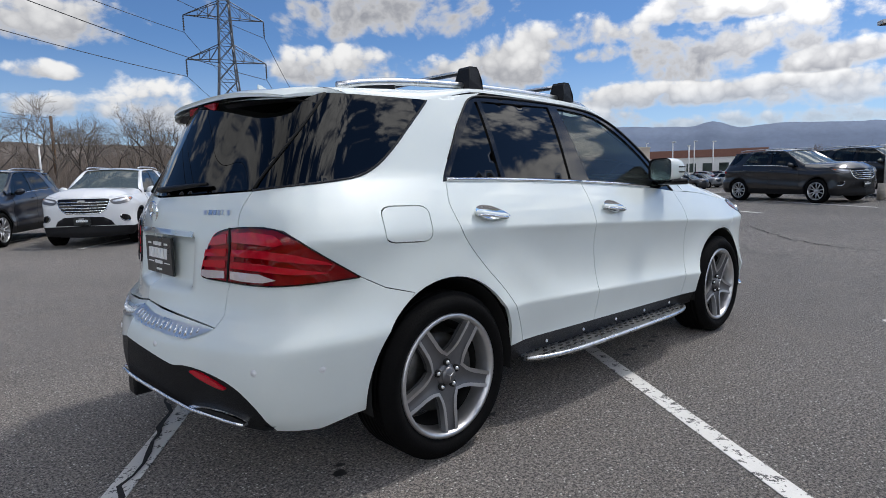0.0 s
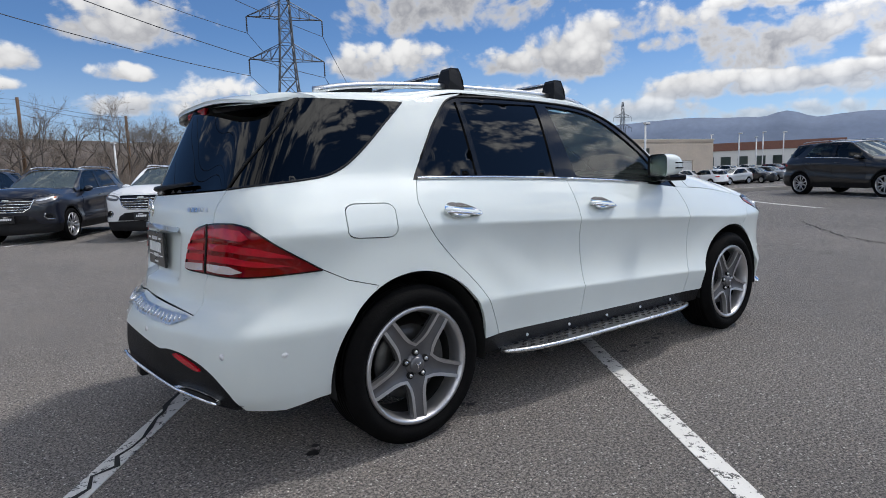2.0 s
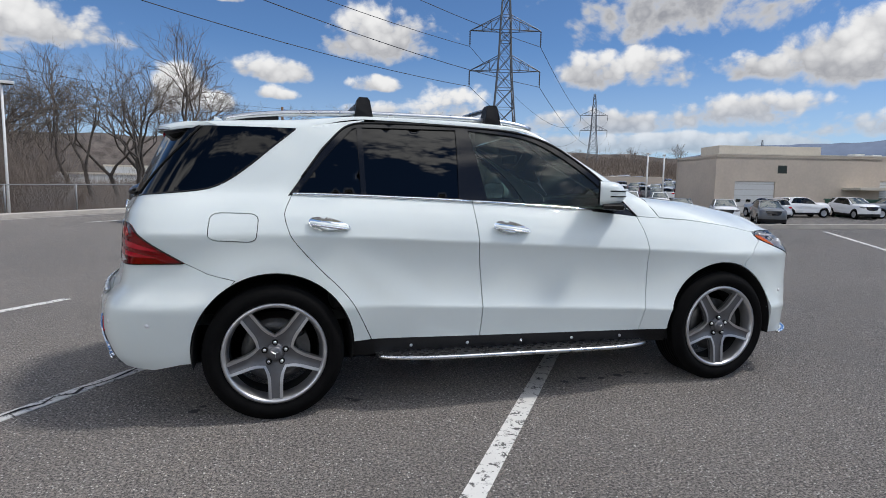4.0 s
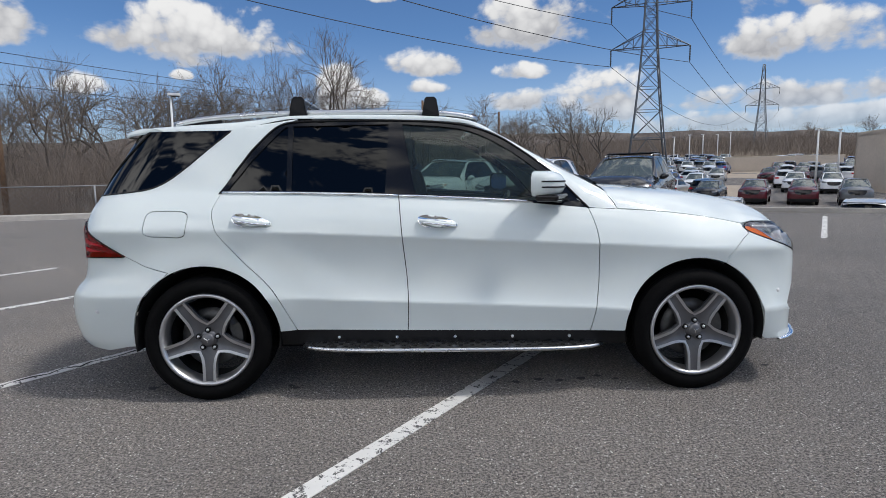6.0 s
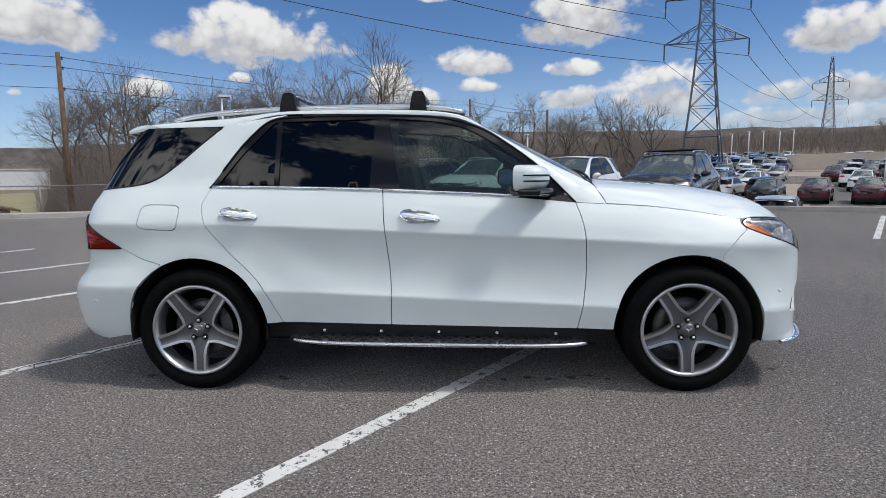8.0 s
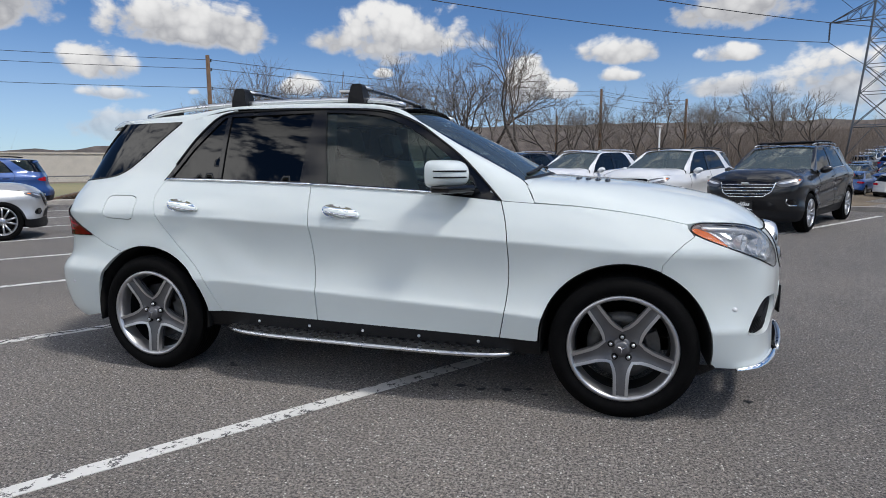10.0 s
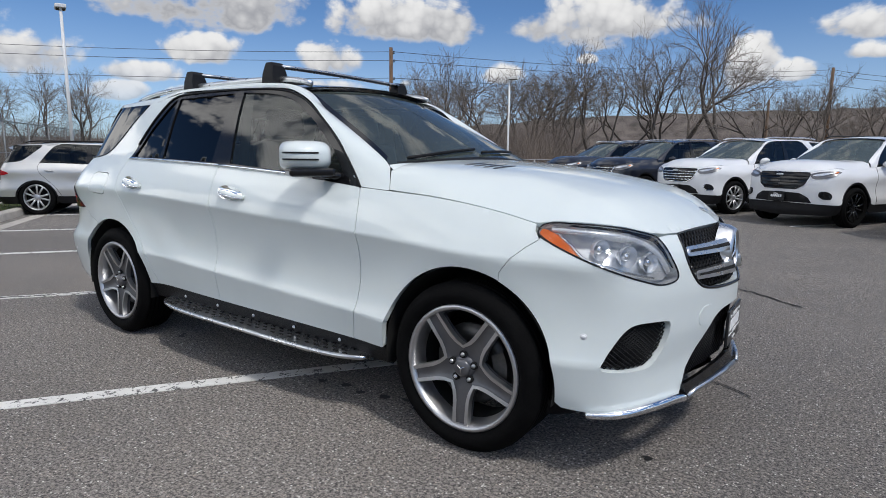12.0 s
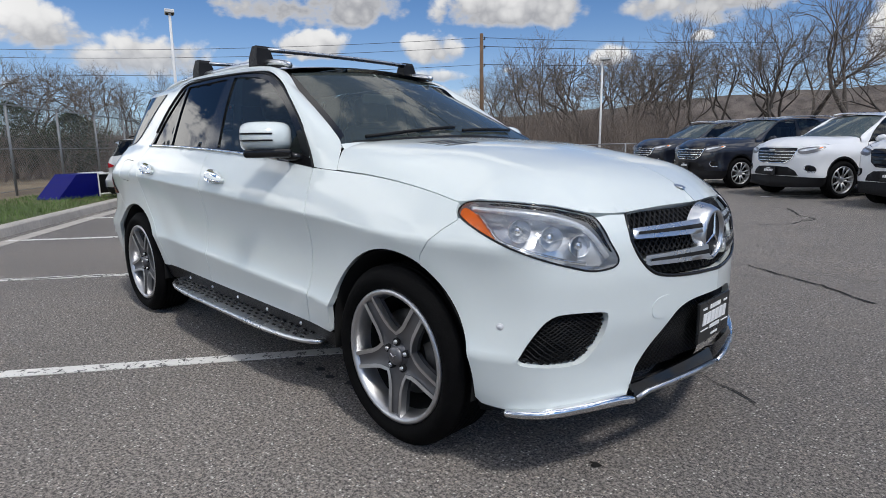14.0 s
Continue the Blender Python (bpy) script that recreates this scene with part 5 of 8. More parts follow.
        part("reflector_step", f(sheet([(2.27, 0.805), (2.30, 0.90), (2.345, 0.925), (2.385, 0.86), (2.405, 0.815), (2.36, 0.795)], lambda u, z: skin(u, z) + Vector((-0.035, 0.012, 0)), 0.03, 0.02, 0.0)), "lamp_bowl", lamp)
        inner_guide = [(1.925, 0.975), (1.965, 0.935), (1.995, 0.895), (2.06, 0.875), (2.20, 0.83), (2.30, 0.81)]
        part("light_guide", f(tube([skin(*p) + Vector((-0.028, 0.008, 0)) for p in arcs(inner_guide)], 0.007, 6)), "chrome", lamp)
        for u, z, r in ((2.065, 0.925, 0.040), (2.175, 0.900, 0.042), (2.285, 0.870, 0.038)):
            p = skin(u, z) + Vector((-0.030, 0.02, 0))
            part("lamp_bowl", f(moved(lathe([(r, -0.012), (r * 0.97, 0.0), (r * 0.75, 0.022), (r * 0.35, 0.036), (0.0, 0.040)], 20), pose(p.x, p.y, p.z, 0, 0, 62))), "lamp_bowl", lamp)
            part("lamp_lens", f(moved(lathe([(0.0, -0.006), (r * 0.3, -0.004), (r * 0.42, 0.004), (r * 0.4, 0.014)], 16), pose(p.x, p.y, p.z, 0, 0, 62))), "chrome", lamp)
        part("lamp_seal", f(tube([skin(*p) for p in LAMP_FRONT] + [skin(*LAMP_FRONT[0])], 0.0035, 6)), "gloss_black", lamp)
        part("lamp_cover", f(sheet(LAMP_FRONT, skin, 0.04, 0.03, 0.0, grow=0.002)), "glass_clear", lamp).visible_shadow = False
    # parking sensors
    for u, z in ((1.967, 0.600), (-2.30, 0.56), (-2.055, 0.555), (-2.87, 0.60)):
        p = skin(u, z)
        q = skin(u + 0.01, z) - skin(u - 0.01, z)
        yaw = math.degrees(math.atan2(q.y, q.x))
        pair("parking_sensor", moved(lathe([(0.0, -0.002), (0.010, -0.002), (0.0105, 0.0005), (0.013, -0.0015), (0.0145, 0.001)], 16), pose(p.x, p.y, p.z, 0, 0, yaw)), "silver_white", car)
    # door handles in chrome bowls
    for sgn in (0, 1):
        for x, z, k in ((-1.170, 1.078, 1), (-0.095, 1.056, 0)):
            f = flipped if sgn else (lambda p: p)
            door = doors[k][sgn]
            bowl = rounded([(x - 0.115, z + 0.028), (x - 0.06, z + 0.040), (x + 0.02, z + 0.030), (x + 0.105, z - 0.004), (x + 0.118, z - 0.024), (x + 0.10, z - 0.034), (x - 0.05, z - 0.040), (x - 0.112, z - 0.010)])
            dish = lambda u, w, x=x, z=z: skin(u, w) + Vector((0, -0.002 - 0.020 * min(1.0, ((u - x) / 0.118) ** 2 + ((w - z + 0.10 * (u - x)) / 0.036) ** 2), 0))
            h = part("handle", f(sheet(bowl, dish, 0.02, 0.010, 0.0)), "chrome", door, "chrome handle")
            grip = [skin(x - 0.105, z + 0.002) + Vector((0, -0.004, 0)), skin(x - 0.08, z + 0.001) + Vector((0, -0.026, 0)), skin(x, z - 0.010) + Vector((0, -0.034, 0)), skin(x + 0.08, z - 0.020) + Vector((0, -0.026, 0)), skin(x + 0.112, z - 0.024) + Vector((0, -0.004, 0))]
            part("handle_grip", f(tube(rounded(grip, 1, False), 0.013, 8, 1.0)), "white", door)
            part("handle_strip", f(tube([Vector(p) + Vector((0, -0.011, -0.006)) for p in rounded(grip, 1, False)[1:-1]], 0.006, 6)), "chrome", door)
    # mirrors
    for sgn in (0, 1):
        f = flipped if sgn else (lambda p: p)
        mirror = thing("door_mirror", "", "")
        mirror.parent = car
        spin = Matrix.Translation((0.60, -0.93, 0)) @ Matrix.Rotation(radians(-29), 4, "Z") @ Matrix.Translation((-0.60, 0.93, 0))
        g = lambda p: f(moved(p, spin))

        def shell(s, t):
            a = 2 * math.pi * t
            r = (1 - (1 - s) ** 4.0) ** 0.5 if s < 1 else 1.0
            cy, cz = math.cos(a), math.sin(a)
            e = 0.46 + 0.40 * (1 - s) ** 1.5
            sy = math.copysign(abs(cy) ** e, cy) * 0.124
            sz = math.copysign(abs(cz) ** e, cz) * (0.080 if cz > 0 else 0.068)
            return Vector((0.655 - 0.155 * s, -0.955 + sy * r * (1 - 0.10 * (1 - s)) - 0.01, 1.252 + sz * r + 0.006))
        part("shell", g(grid(lambda s, t: shell(s * s, t), 14, 32)), "white", mirror)
        part("mirror_pane", g(grid(lambda s, t: Vector((0.508, shell(1, t).y * s * 0.94 + (1 - s * 0.94) * -0.965, shell(1, t).z * s * 0.92 + (1 - s * 0.92) * 1.254)), 2, 32)), "chrome", mirror)
        part("pane_surround", g(grid(lambda s, t: shell(1, t) + Vector((0.008 * s - 0.001, -(shell(1, t).y + 0.965) * 0.10 * s, -(shell(1, t).z - 1.254) * 0.10 * s)), 1, 32)), "plastic", mirror)
        part("lower_shell", g(box(0.515, -1.070, 1.164, 0.650, -0.845, 1.206, 0.016, 2)), "gloss_black", mirror)
        part("mirror_arm", f(tube([(0.60, -0.90, 1.178), (0.64, -0.85, 1.168), (0.68, -0.81, 1.160)], 0.022, 8)), "gloss_black", mirror)
        for dz in (0.020, -0.012):
            line = []
            for k in range(16):
                dy = -0.118 + 0.150 * k / 15
                lo, hi = 0.0, 1.0
                for _ in range(20):
                    q = (lo + hi) / 2
                    e = 2 / (0.46 + 0.40 * (1 - q) ** 1.5)
                    wide = max(1e-4, (1 - (1 - q) ** 4.0) ** 0.5)
                    if (abs(dy) / (0.124 * wide * (0.9 + 0.1 * q))) ** e + (abs(dz) / (0.074 * wide)) ** e > 1:
                        lo = q
                    else:
                        hi = q
                line.append(Vector((0.657 - 0.155 * q, -0.965 + dy, 1.258 + dz)))
            part("indicator_slot", g(tube(line, 0.0048, 6)), "plastic", mirror)
    # sill and running board
    sill = [(-1.035, 0.412), (-0.931, 0.416), (0.0, 0.397), (0.821, 0.378), (1.03, 0.376), (1.045, 0.290), (-1.03, 0.318)]
    pair("sill_panel", sheet(sill, lambda u, z: skin(u, z) + Vector((0, 0.012 + (0.39 - z) * 0.10, 0)), 0.08, 0.03, 0.03), "plastic", car, "black plastic sill panel")
    for x in (-0.692, -0.345, 0.004, 0.352, 0.699):
        z = 0.353 - 0.012 * x
        p = skin(x, z)
        pair("sill_bolt", moved(lathe([(0.0, -0.004), (0.006, -0.004), (0.009, -0.001), (0.010, 0.002)], 12), pose(p.x, p.y + 0.010, p.z)), "satin", car)
    for sgn in (0, 1):
        f = flipped if sgn else (lambda p: p)
        board = thing("running_board", "", "")
        board.parent = car
        wide = lambda x: -0.872 - 0.125 * (1 - abs(x / 0.905) ** 5) ** 0.6
        top = grid(lambda s, t: Vector((-0.90 + 1.80 * s, -0.862 + (wide(-0.90 + 1.80 * s) + 0.862) * t, 0.322 - 0.012 * (-0.9 + 1.8 * s) - 0.014 * t)), 40, 3)
        low = grid(lambda s, t: Vector((-0.90 + 1.80 * s, -0.862 + (wide(-0.90 + 1.80 * s) + 0.862) * (1 - t), 0.294 - 0.012 * (-0.9 + 1.8 * s) - 0.012 * t)), 40, 3)
        part("tread_plate", f(top), "satin", board, "brushed aluminium tread plate")
        part("underside", f(low), "plastic", board)
        part("edge_trim", f(tube([(x, wide(x) - 0.002, 0.303 - 0.012 * x) for x in [-0.898 + 1.796 * k / 48 for k in range(49)]], 0.013, 8)), "satin", board)
        for row in range(3):
            for k in range(24):
                x = -0.78 + k * 0.068 + (0.034 if row % 2 else 0)
                if abs(x) > 0.80:
                    continue
                y, z = -0.886 - row * 0.029, 0.322 - 0.012 * x - 0.0035 * row
                part("rubber_stud", f(box(x - 0.013, y - 0.0055, z - 0.004, x + 0.013, y + 0.0055, z + 0.0022, 0.0)), "plastic", board)
        for x in (-0.62, 0.0, 0.62):
            part("bracket", f(box(x - 0.03, -0.95, 0.265, x + 0.03, -0.70, 0.29, 0.004)), "plastic", board)
    # roof rails and cross bars
    rail_z = hermite((-1.72, -1.55, -1.30, -0.90, -0.40, -0.05, 0.10, 0.17), (1.652, 1.680, 1.701, 1.714, 1.716, 1.706, 1.688, 1.668))
    rail_y = lambda x: 0.575 - 0.03 * abs((x + 0.7) / 1.0) ** 3
    for sgn in (0, 1):
        f = flipped if sgn else (lambda p: p)
        rail = part("roof_rail", f(tube([(x, -rail_y(x), rail_z(x)) for x in np.linspace(-1.72, 0.17, 40)], 0.0155, 8, 1.15)), "satin", car)
        for x0, x1 in ((-1.70, -1.42), (-1.02, -0.86), (-0.30, -0.12), (-0.02, 0.16)):
            web = grid(lambda s, t: Vector((x0 + (x1 - x0) * s, -rail_y(x0 + (x1 - x0) * s) - 0.006, roof_top(x0, 0.575) * (1 - t) + t * (rail_z(x0 + (x1 - x0) * s) - 0.006))), 6, 2)
            back = grid(lambda s, t: Vector((x0 + (x1 - x0) * s, -rail_y(x0 + (x1 - x0) * s) + 0.008, roof_top(x0, 0.575) * t + (1 - t) * (rail_z(x0 + (x1 - x0) * s) - 0.006))), 6, 2)
            part("rail_foot", f(join(web, back)), "plastic", rail)
    for x in (-0.120, -0.935):
        bar = thing("cross_bar", "", "")
        bar.parent = car
        top = rail_z(x) + 0.038
        part("bar", tube([(x + 0.008, y, top + 0.038 + 0.008 * (1 - (y / 0.6) ** 2)) for y in np.linspace(-0.545, 0.545, 12)], 0.030, 10, 0.42), "satin", bar)
        for sgn in (-1, 1):
            y = sgn * 0.575
            prof = [(-0.075, -0.055), (0.075, -0.055), (0.064, -0.006), (0.052, 0.044), (0.034, 0.060), (-0.036, 0.060), (-0.052, 0.046), (-0.064, -0.006)]
            vs = [Vector((x + a * (0.72 if k else 0.65), y + sgn * (-0.055 + 0.11 * k) * (1 if b < 0 else 0.75), top - 0.004 + b)) for k in (0, 1) for a, b in prof]
            n = len(prof)
            fs = [tuple(range(n)), tuple(range(2 * n - 1, n - 1, -1))] + [(i, n + i, n + (i + 1) % n, (i + 1) % n) for i in range(n)]
            part("bar_foot", (vs, fs if sgn > 0 else [tuple(reversed(q)) for q in fs], False), "plastic", bar)
            part("foot_lock", moved(lathe([(0.0, -0.003), (0.009, -0.002), (0.010, 0.002)], 12), pose(x, y + sgn * 0.042, top + 0.020, 0, 0, 0 if sgn < 0 else 180)), "satin", bar)
    # badges at the tail
    tail = skin(U_REAR, 1.14).x
    ring = pose(tail - 0.006, 0, 1.128, 0, -8, -90)
    part("tail_badge", join(moved(lathe([(0.040, 0.003), (0.043, -0.004), (0.047, -0.004), (0.049, 0.003)], 32), ring),
                            *[moved(moved(beam((0, -0.003, 0), (0.042, -0.002, 0), 0.006, 4, 0.0015), pose(0, 0, 0, 0, 120 * k - 90, 0)), ring) for k in range(3)]), "chrome", gate_part)
    for k, w in enumerate((0.020, 0.026, 0.022, 0.016, 0.007, 0.018)):
        u = -2.70 + 0.030 * k
        p = skin(u, 1.128)
        part("badge_letter", sheet([(u, 1.119), (u + w, 1.119), (u + w, 1.137), (u, 1.137)], skin, 0.02, 0.02, 0.003, grow=0.004), "satin", gate_part)
    part("gate_trim", both(sheet([(U_REAR, 1.064), (-2.766, 1.050), (-2.774, 1.028), (U_REAR, 1.040)], skin, 0.05, 0.03, 0.01, grow=0.006)), "satin", gate_part)
    pl = skin(U_REAR, 0.93)
    plate_on(car, (pl.x + 0.036, 0, 0.937), -90, 0.34, 0.165)
    part("rear_wiper", tube([skin(u, 1.222 + 0.02 * k / 8) + Vector((-0.022, 0, 0)) for k, u in enumerate(np.linspace(-3.08, -2.70, 9))], lambda t: 0.020 - 0.010 * t, 8, 0.7), "plastic", car)
    # wheel wells, their shade put in as near-black colour, and under-body
    for a in (AXLE, -AXLE):
        for sgn in (0, 1):
            f = flipped if sgn else (lambda p: p)
            well = grid(lambda s, t: Vector((a + 0.422 * math.cos(math.pi * (1.06 - 1.12 * s)), -0.925 + 0.42 * t, 0.385 + 0.422 * math.sin(math.pi * (1.06 - 1.12 * s)))), 24, 2)
            back = grid(lambda s, t: Vector((a + 0.422 * t * math.cos(math.pi * (1.06 - 1.12 * s)), -0.52, 0.385 + 0.422 * t * math.sin(math.pi * (1.06 - 1.12 * s)))), 24, 2)
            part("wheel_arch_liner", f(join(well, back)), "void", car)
    shell_low = lambda s, t: Vector((-2.25 + 4.40 * s, (-0.80 + 1.60 * t) * (1 - 1.3 * max(0, s - 0.78)), 0.285 + 0.06 * abs(2 * s - 1) ** 4))
    part("under_body", grid(shell_low, 12, 6), "plastic", car)
    inner = lambda u, z: skin(u, z) + Vector((0, 0.045, 0))
    pair("door_lining", sheet([(-0.90, 0.40), (0.80, 0.37), (0.80, 1.09), (-0.31, 1.17), (-1.34, 1.20), (-1.36, 1.10), (-1.00, 0.70)], inner, 0.12, 0.12, 0.0), "void", car)
    pair("quarter_lining", sheet([(-1.12, 0.82), (-1.37, 1.03), (-1.37, 1.20), (-1.85, 1.22), (-2.30, 1.19), (-2.35, 1.0), (-1.95, 0.80), (-1.70, 0.86), (-1.45, 0.87)], inner, 0.10, 0.1, 0.0), "void", car)
    pair("wing_lining", sheet([(1.00, 0.80), (1.0, 1.07), (1.60, 1.02), (1.80, 0.95), (1.66, 0.85), (1.45, 0.87), (1.2, 0.82)], inner, 0.10, 0.1, 0.0), "void", car)
    part("tail_lining", both(sheet([(-2.48, 0.45), (-2.40, 1.17), (U_REAR, 1.16), (U_REAR, 0.40)], lambda u, z: skin(u, z) + Vector((0.05, 0, 0)), 0.15, 0.12, 0.0)), "void", car)
    # cabin
    part("cabin_floor", grid(lambda s, t: Vector((-2.15 + 3.2 * s, -0.80 + 1.6 * t, 0.52)), 8, 4), "cabin", car)
    part("parcel_floor", box(-2.05, -0.66, 0.80, -1.30, 0.66, 0.86, 0.01), "cabin", car)
    dash = grid(lambda s, t: Vector((0.62 + 0.42 * t - 0.08 * math.sin(math.pi * s), -0.78 + 1.56 * s, 1.00 + 0.16 * math.sin(math.pi * min(1, t * 1.25) * 0.62))), 16, 8)
    part("dashboard", dash, "cabin", car)
    part("dashboard_face", grid(lambda s, t: Vector((0.62 - 0.08 * math.sin(math.pi * s), -0.78 + 1.56 * s, 0.55 + 0.45 * t)), 12, 2), "cabin", car)
    wheel_m = pose(0.42, 0.38, 1.02, 0, -62, 0)
    part("steering_wheel", join(*[tube([wheel_m @ Vector((0.185 * math.cos(2 * math.pi * (k + i / 2) / 16), 0.185 * math.sin(2 * math.pi * (k + i / 2) / 16), 0)) for i in range(3)], 0.016, 6) for k in range(16)],
                                moved(box(-0.18, -0.022, -0.012, 0.18, 0.022, 0.012), wheel_m), moved(box(-0.06, -0.07, -0.02, 0.09, 0.07, 0.03, 0.015), wheel_m)), "cabin", car)

    def seat(name, x, y, wide, lean=14):
        m = pose(x, y, 0.62)
        b = m @ pose(-0.24, 0, 0.20, 0, -lean, 0)
        part(name, join(moved(box(-0.28, -wide / 2, -0.08, 0.28, wide / 2, 0.12, 0.05, 2), m), moved(box(-0.07, -wide / 2, -0.05, 0.07, wide / 2, 0.55, 0.05, 2), b)), "leather", car)
        for k in ((0,) if wide < 0.7 else (-1, 0, 1)):
            part("headrest", moved(box(-0.05, -0.13 + k * 0.42, 0.58, 0.05, 0.13 + k * 0.42, 0.76, 0.04, 2), b), "leather", car)
    seat("front_seat", 0.12, -0.37, 0.52), seat("front_seat", 0.12, 0.37, 0.52), seat("rear_seat", -0.86, 0.0, 1.34, 18)
    pair("belt_pillar_lining", grid(lambda s, t: Vector((-0.34 + 0.10 * t, -0.74 + 0.10 * s, 0.9 + 0.72 * s)), 6, 1), "cabin", car)
    part("headlining", both(sheet([(0.15, 0.0), (0.13, -0.54), (-1.95, -0.50), (-1.95, 0.0)], lambda x, y: Vector((x, y, roof_top(x, y) - 0.05)), 0.3, 0.3, 0.0)), "cabin", car)
    part("cabin_mirror", box(0.25, -0.12, 1.47, 0.275, 0.12, 1.53, 0.008), "cabin", car)
    for x in (AXLE, -AXLE):
        for y in (-0.812, 0.812):
            wheel_set(car, x, y, 0.3735, 0.266, 0.262)
    return car


build_suv()


# ---- the lot: a runs along the bay lines, c across them ----
BAY = radians(54.8)
ALONG, ACROSS = Vector((math.cos(BAY), math.sin(BAY), 0)), Vector((-math.sin(BAY), math.cos(BAY), 0))
A_NEAR, A_FAR = -4.95, 15.0


def left_side(a):
    return float(np.interp(a, (-5, 0, 3, 6, 15), (23.5, 21.9, 19.2, 16.6, 16.9)))


def far_side(c):
    """The lot's far edge, by a."""
    return float(np.interp(c, (-11, -5), (17.3, A_FAR)))


def lot_height(x, y):
    return 0.022 * min(max(0, x - 4), 22) + 0.013 * min(max(0, y - 4), 22)


def height(x, y):
    """Ground height: the lot, the lower lot beyond its far kerb, the valley and the rise behind."""
    p = Vector((x, y, 0))
    a, c = p.dot(ALONG), p.dot(ACROSS)
    base = lot_height(x, y)
    if a < A_NEAR:
        return base + 0.13
    out_c = max(0.0, c - left_side(min(a, A_FAR)))
    out_a = max(0.0, a - far_side(c))
    if out_c <= 0 and out_a <= 0:
        return base
    r, az = math.hypot(x, y), math.degrees(math.atan2(y, x))
    slope = float(np.interp(az, (-40, 0, 25, 36, 48, 56, 75, 90, 108, 180), (0.012, 0.014, 0.020, 0.026, 0.030, 0.050, 0.050, 0.030, 0.004, 0.0)))
    rough = 0.25 * noise.noise(Vector((x, y, 0)) * 0.08) if c > 3 else 0.0
    dip = 0.45 * min(1, max(0, (out_a - 8) / 20))
    dip += (0.7 - dip) * min(1, max(0, (c - 8) / 6))
    t = -1.25 + dip + slope * max(0.0, r - 46) + rough - 1.6 * min(1, max(0, (az - 85) / 20)) * (1 if r < 400 else 0.5)
    soft = 0.7 if c < 3 else 9.0
    k = min(1.0, max(out_a, out_c) / soft)
    k = k * k * (3 - 2 * k)
    return base * (1 - k) + t * k


def spot(a, c, lift=0.0):
    p = ALONG * a + ACROSS * c
    return Vector((p.x, p.y, height(p.x, p.y) + lift))


def standing(a, c, turn=0.0):
    """The pose of a thing that stands on the lot with its front along +a, turned by turn degrees; it follows the slope."""
    p = spot(a, c)
    f = (Matrix.Rotation(BAY + radians(turn), 3, "Z") @ Vector((1, 0, 0))).normalized()
    s = Vector((-f.y, f.x, 0))
    h = lambda q: height((p + q).x, (p + q).y)
    fz, sz = (h(f * 1.3) - h(f * -1.3)) / 2.6, (h(s * 0.7) - h(s * -0.7)) / 1.4
    f, s = Vector((f.x, f.y, fz)).normalized(), Vector((s.x, s.y, sz)).normalized()
    n = f.cross(s).normalized()
    s = n.cross(f)
    mid = sum((h(f * i + s * j) for i in (-1.3, 1.3) for j in (-0.7, 0.7)), 0.0) / 4
    return Matrix(((f.x, s.x, n.x, p.x), (f.y, s.y, n.y, p.y), (f.z, s.z, n.z, mid), (0, 0, 0, 1)))


def build_ground():
    def spaced(inner, far, first):
        out, s, v = list(inner), first, inner[-1]
        while v < far:
            v += s
            s *= 1.28
            out.append(v)
        return out
    a_in = spaced([A_FAR, 15.25, 15.6, 16.2, 17.5, 19.5], 3400, 2.5)
    a_out = [-v for v in spaced([-A_NEAR, 6.2, 7.5, 9], 3400, 3)][::-1]
    a_lines = a_out + [A_NEAR + 1.05 * k for k in range(1, 19)] + a_in
    c_in = spaced([16.9, 17.2, 18, 20, 23], 3400, 3)
    c_out = [-v for v in spaced([12, 16, 20, 25], 3400, 5)][::-1]
    c_lines = c_out + [-12 + 1.204 * k for k in range(1, 24)] + c_in
    verts, faces, kinds = [], [], []
    for a in a_lines:
        for c in c_lines:
            w = min(max((c - 8) / 8.9, 0), 1) if c < 17 else max(0, 1 - (c - 17) / 120)
            cc = c + (left_side(min(max(a, -5), 15)) - 16.9) * w
            aa = a + (far_side(cc) - A_FAR) * min(max((a - 9) / 6, 0), 1)
            p = ALONG * aa + ACROSS * cc
            verts.append(Vector((p.x, p.y, height(p.x, p.y))))
    n = len(c_lines)
    for i in range(len(a_lines) - 1):
        for j in range(n - 1):
            faces.append((i * n + j, i * n + j + 1, (i + 1) * n + j + 1, (i + 1) * n + j)[::-1])
            a, c = (a_lines[i] + a_lines[i + 1]) / 2, (c_lines[j] + c_lines[j + 1]) / 2
            lot = A_NEAR < a < A_FAR and -70 < c < 16.9
            low = A_FAR < a < 130 and -160 < c < 2.5 + 0.2 * (a - 15)
            kinds.append(0 if lot or low else (2 if -8 < a < A_NEAR and -20 < c < 30 else 1))
    me = mesh("ground", verts, faces)
    for k in ("asphalt", "earth", "grass"):
        me.materials.append(M[k])
    me.polygons.foreach_set("material_index", kinds)
    tagged(new("ground", me), "worn grey asphalt lot with dry grass land beyond", "ground", kind="structure")


build_ground()


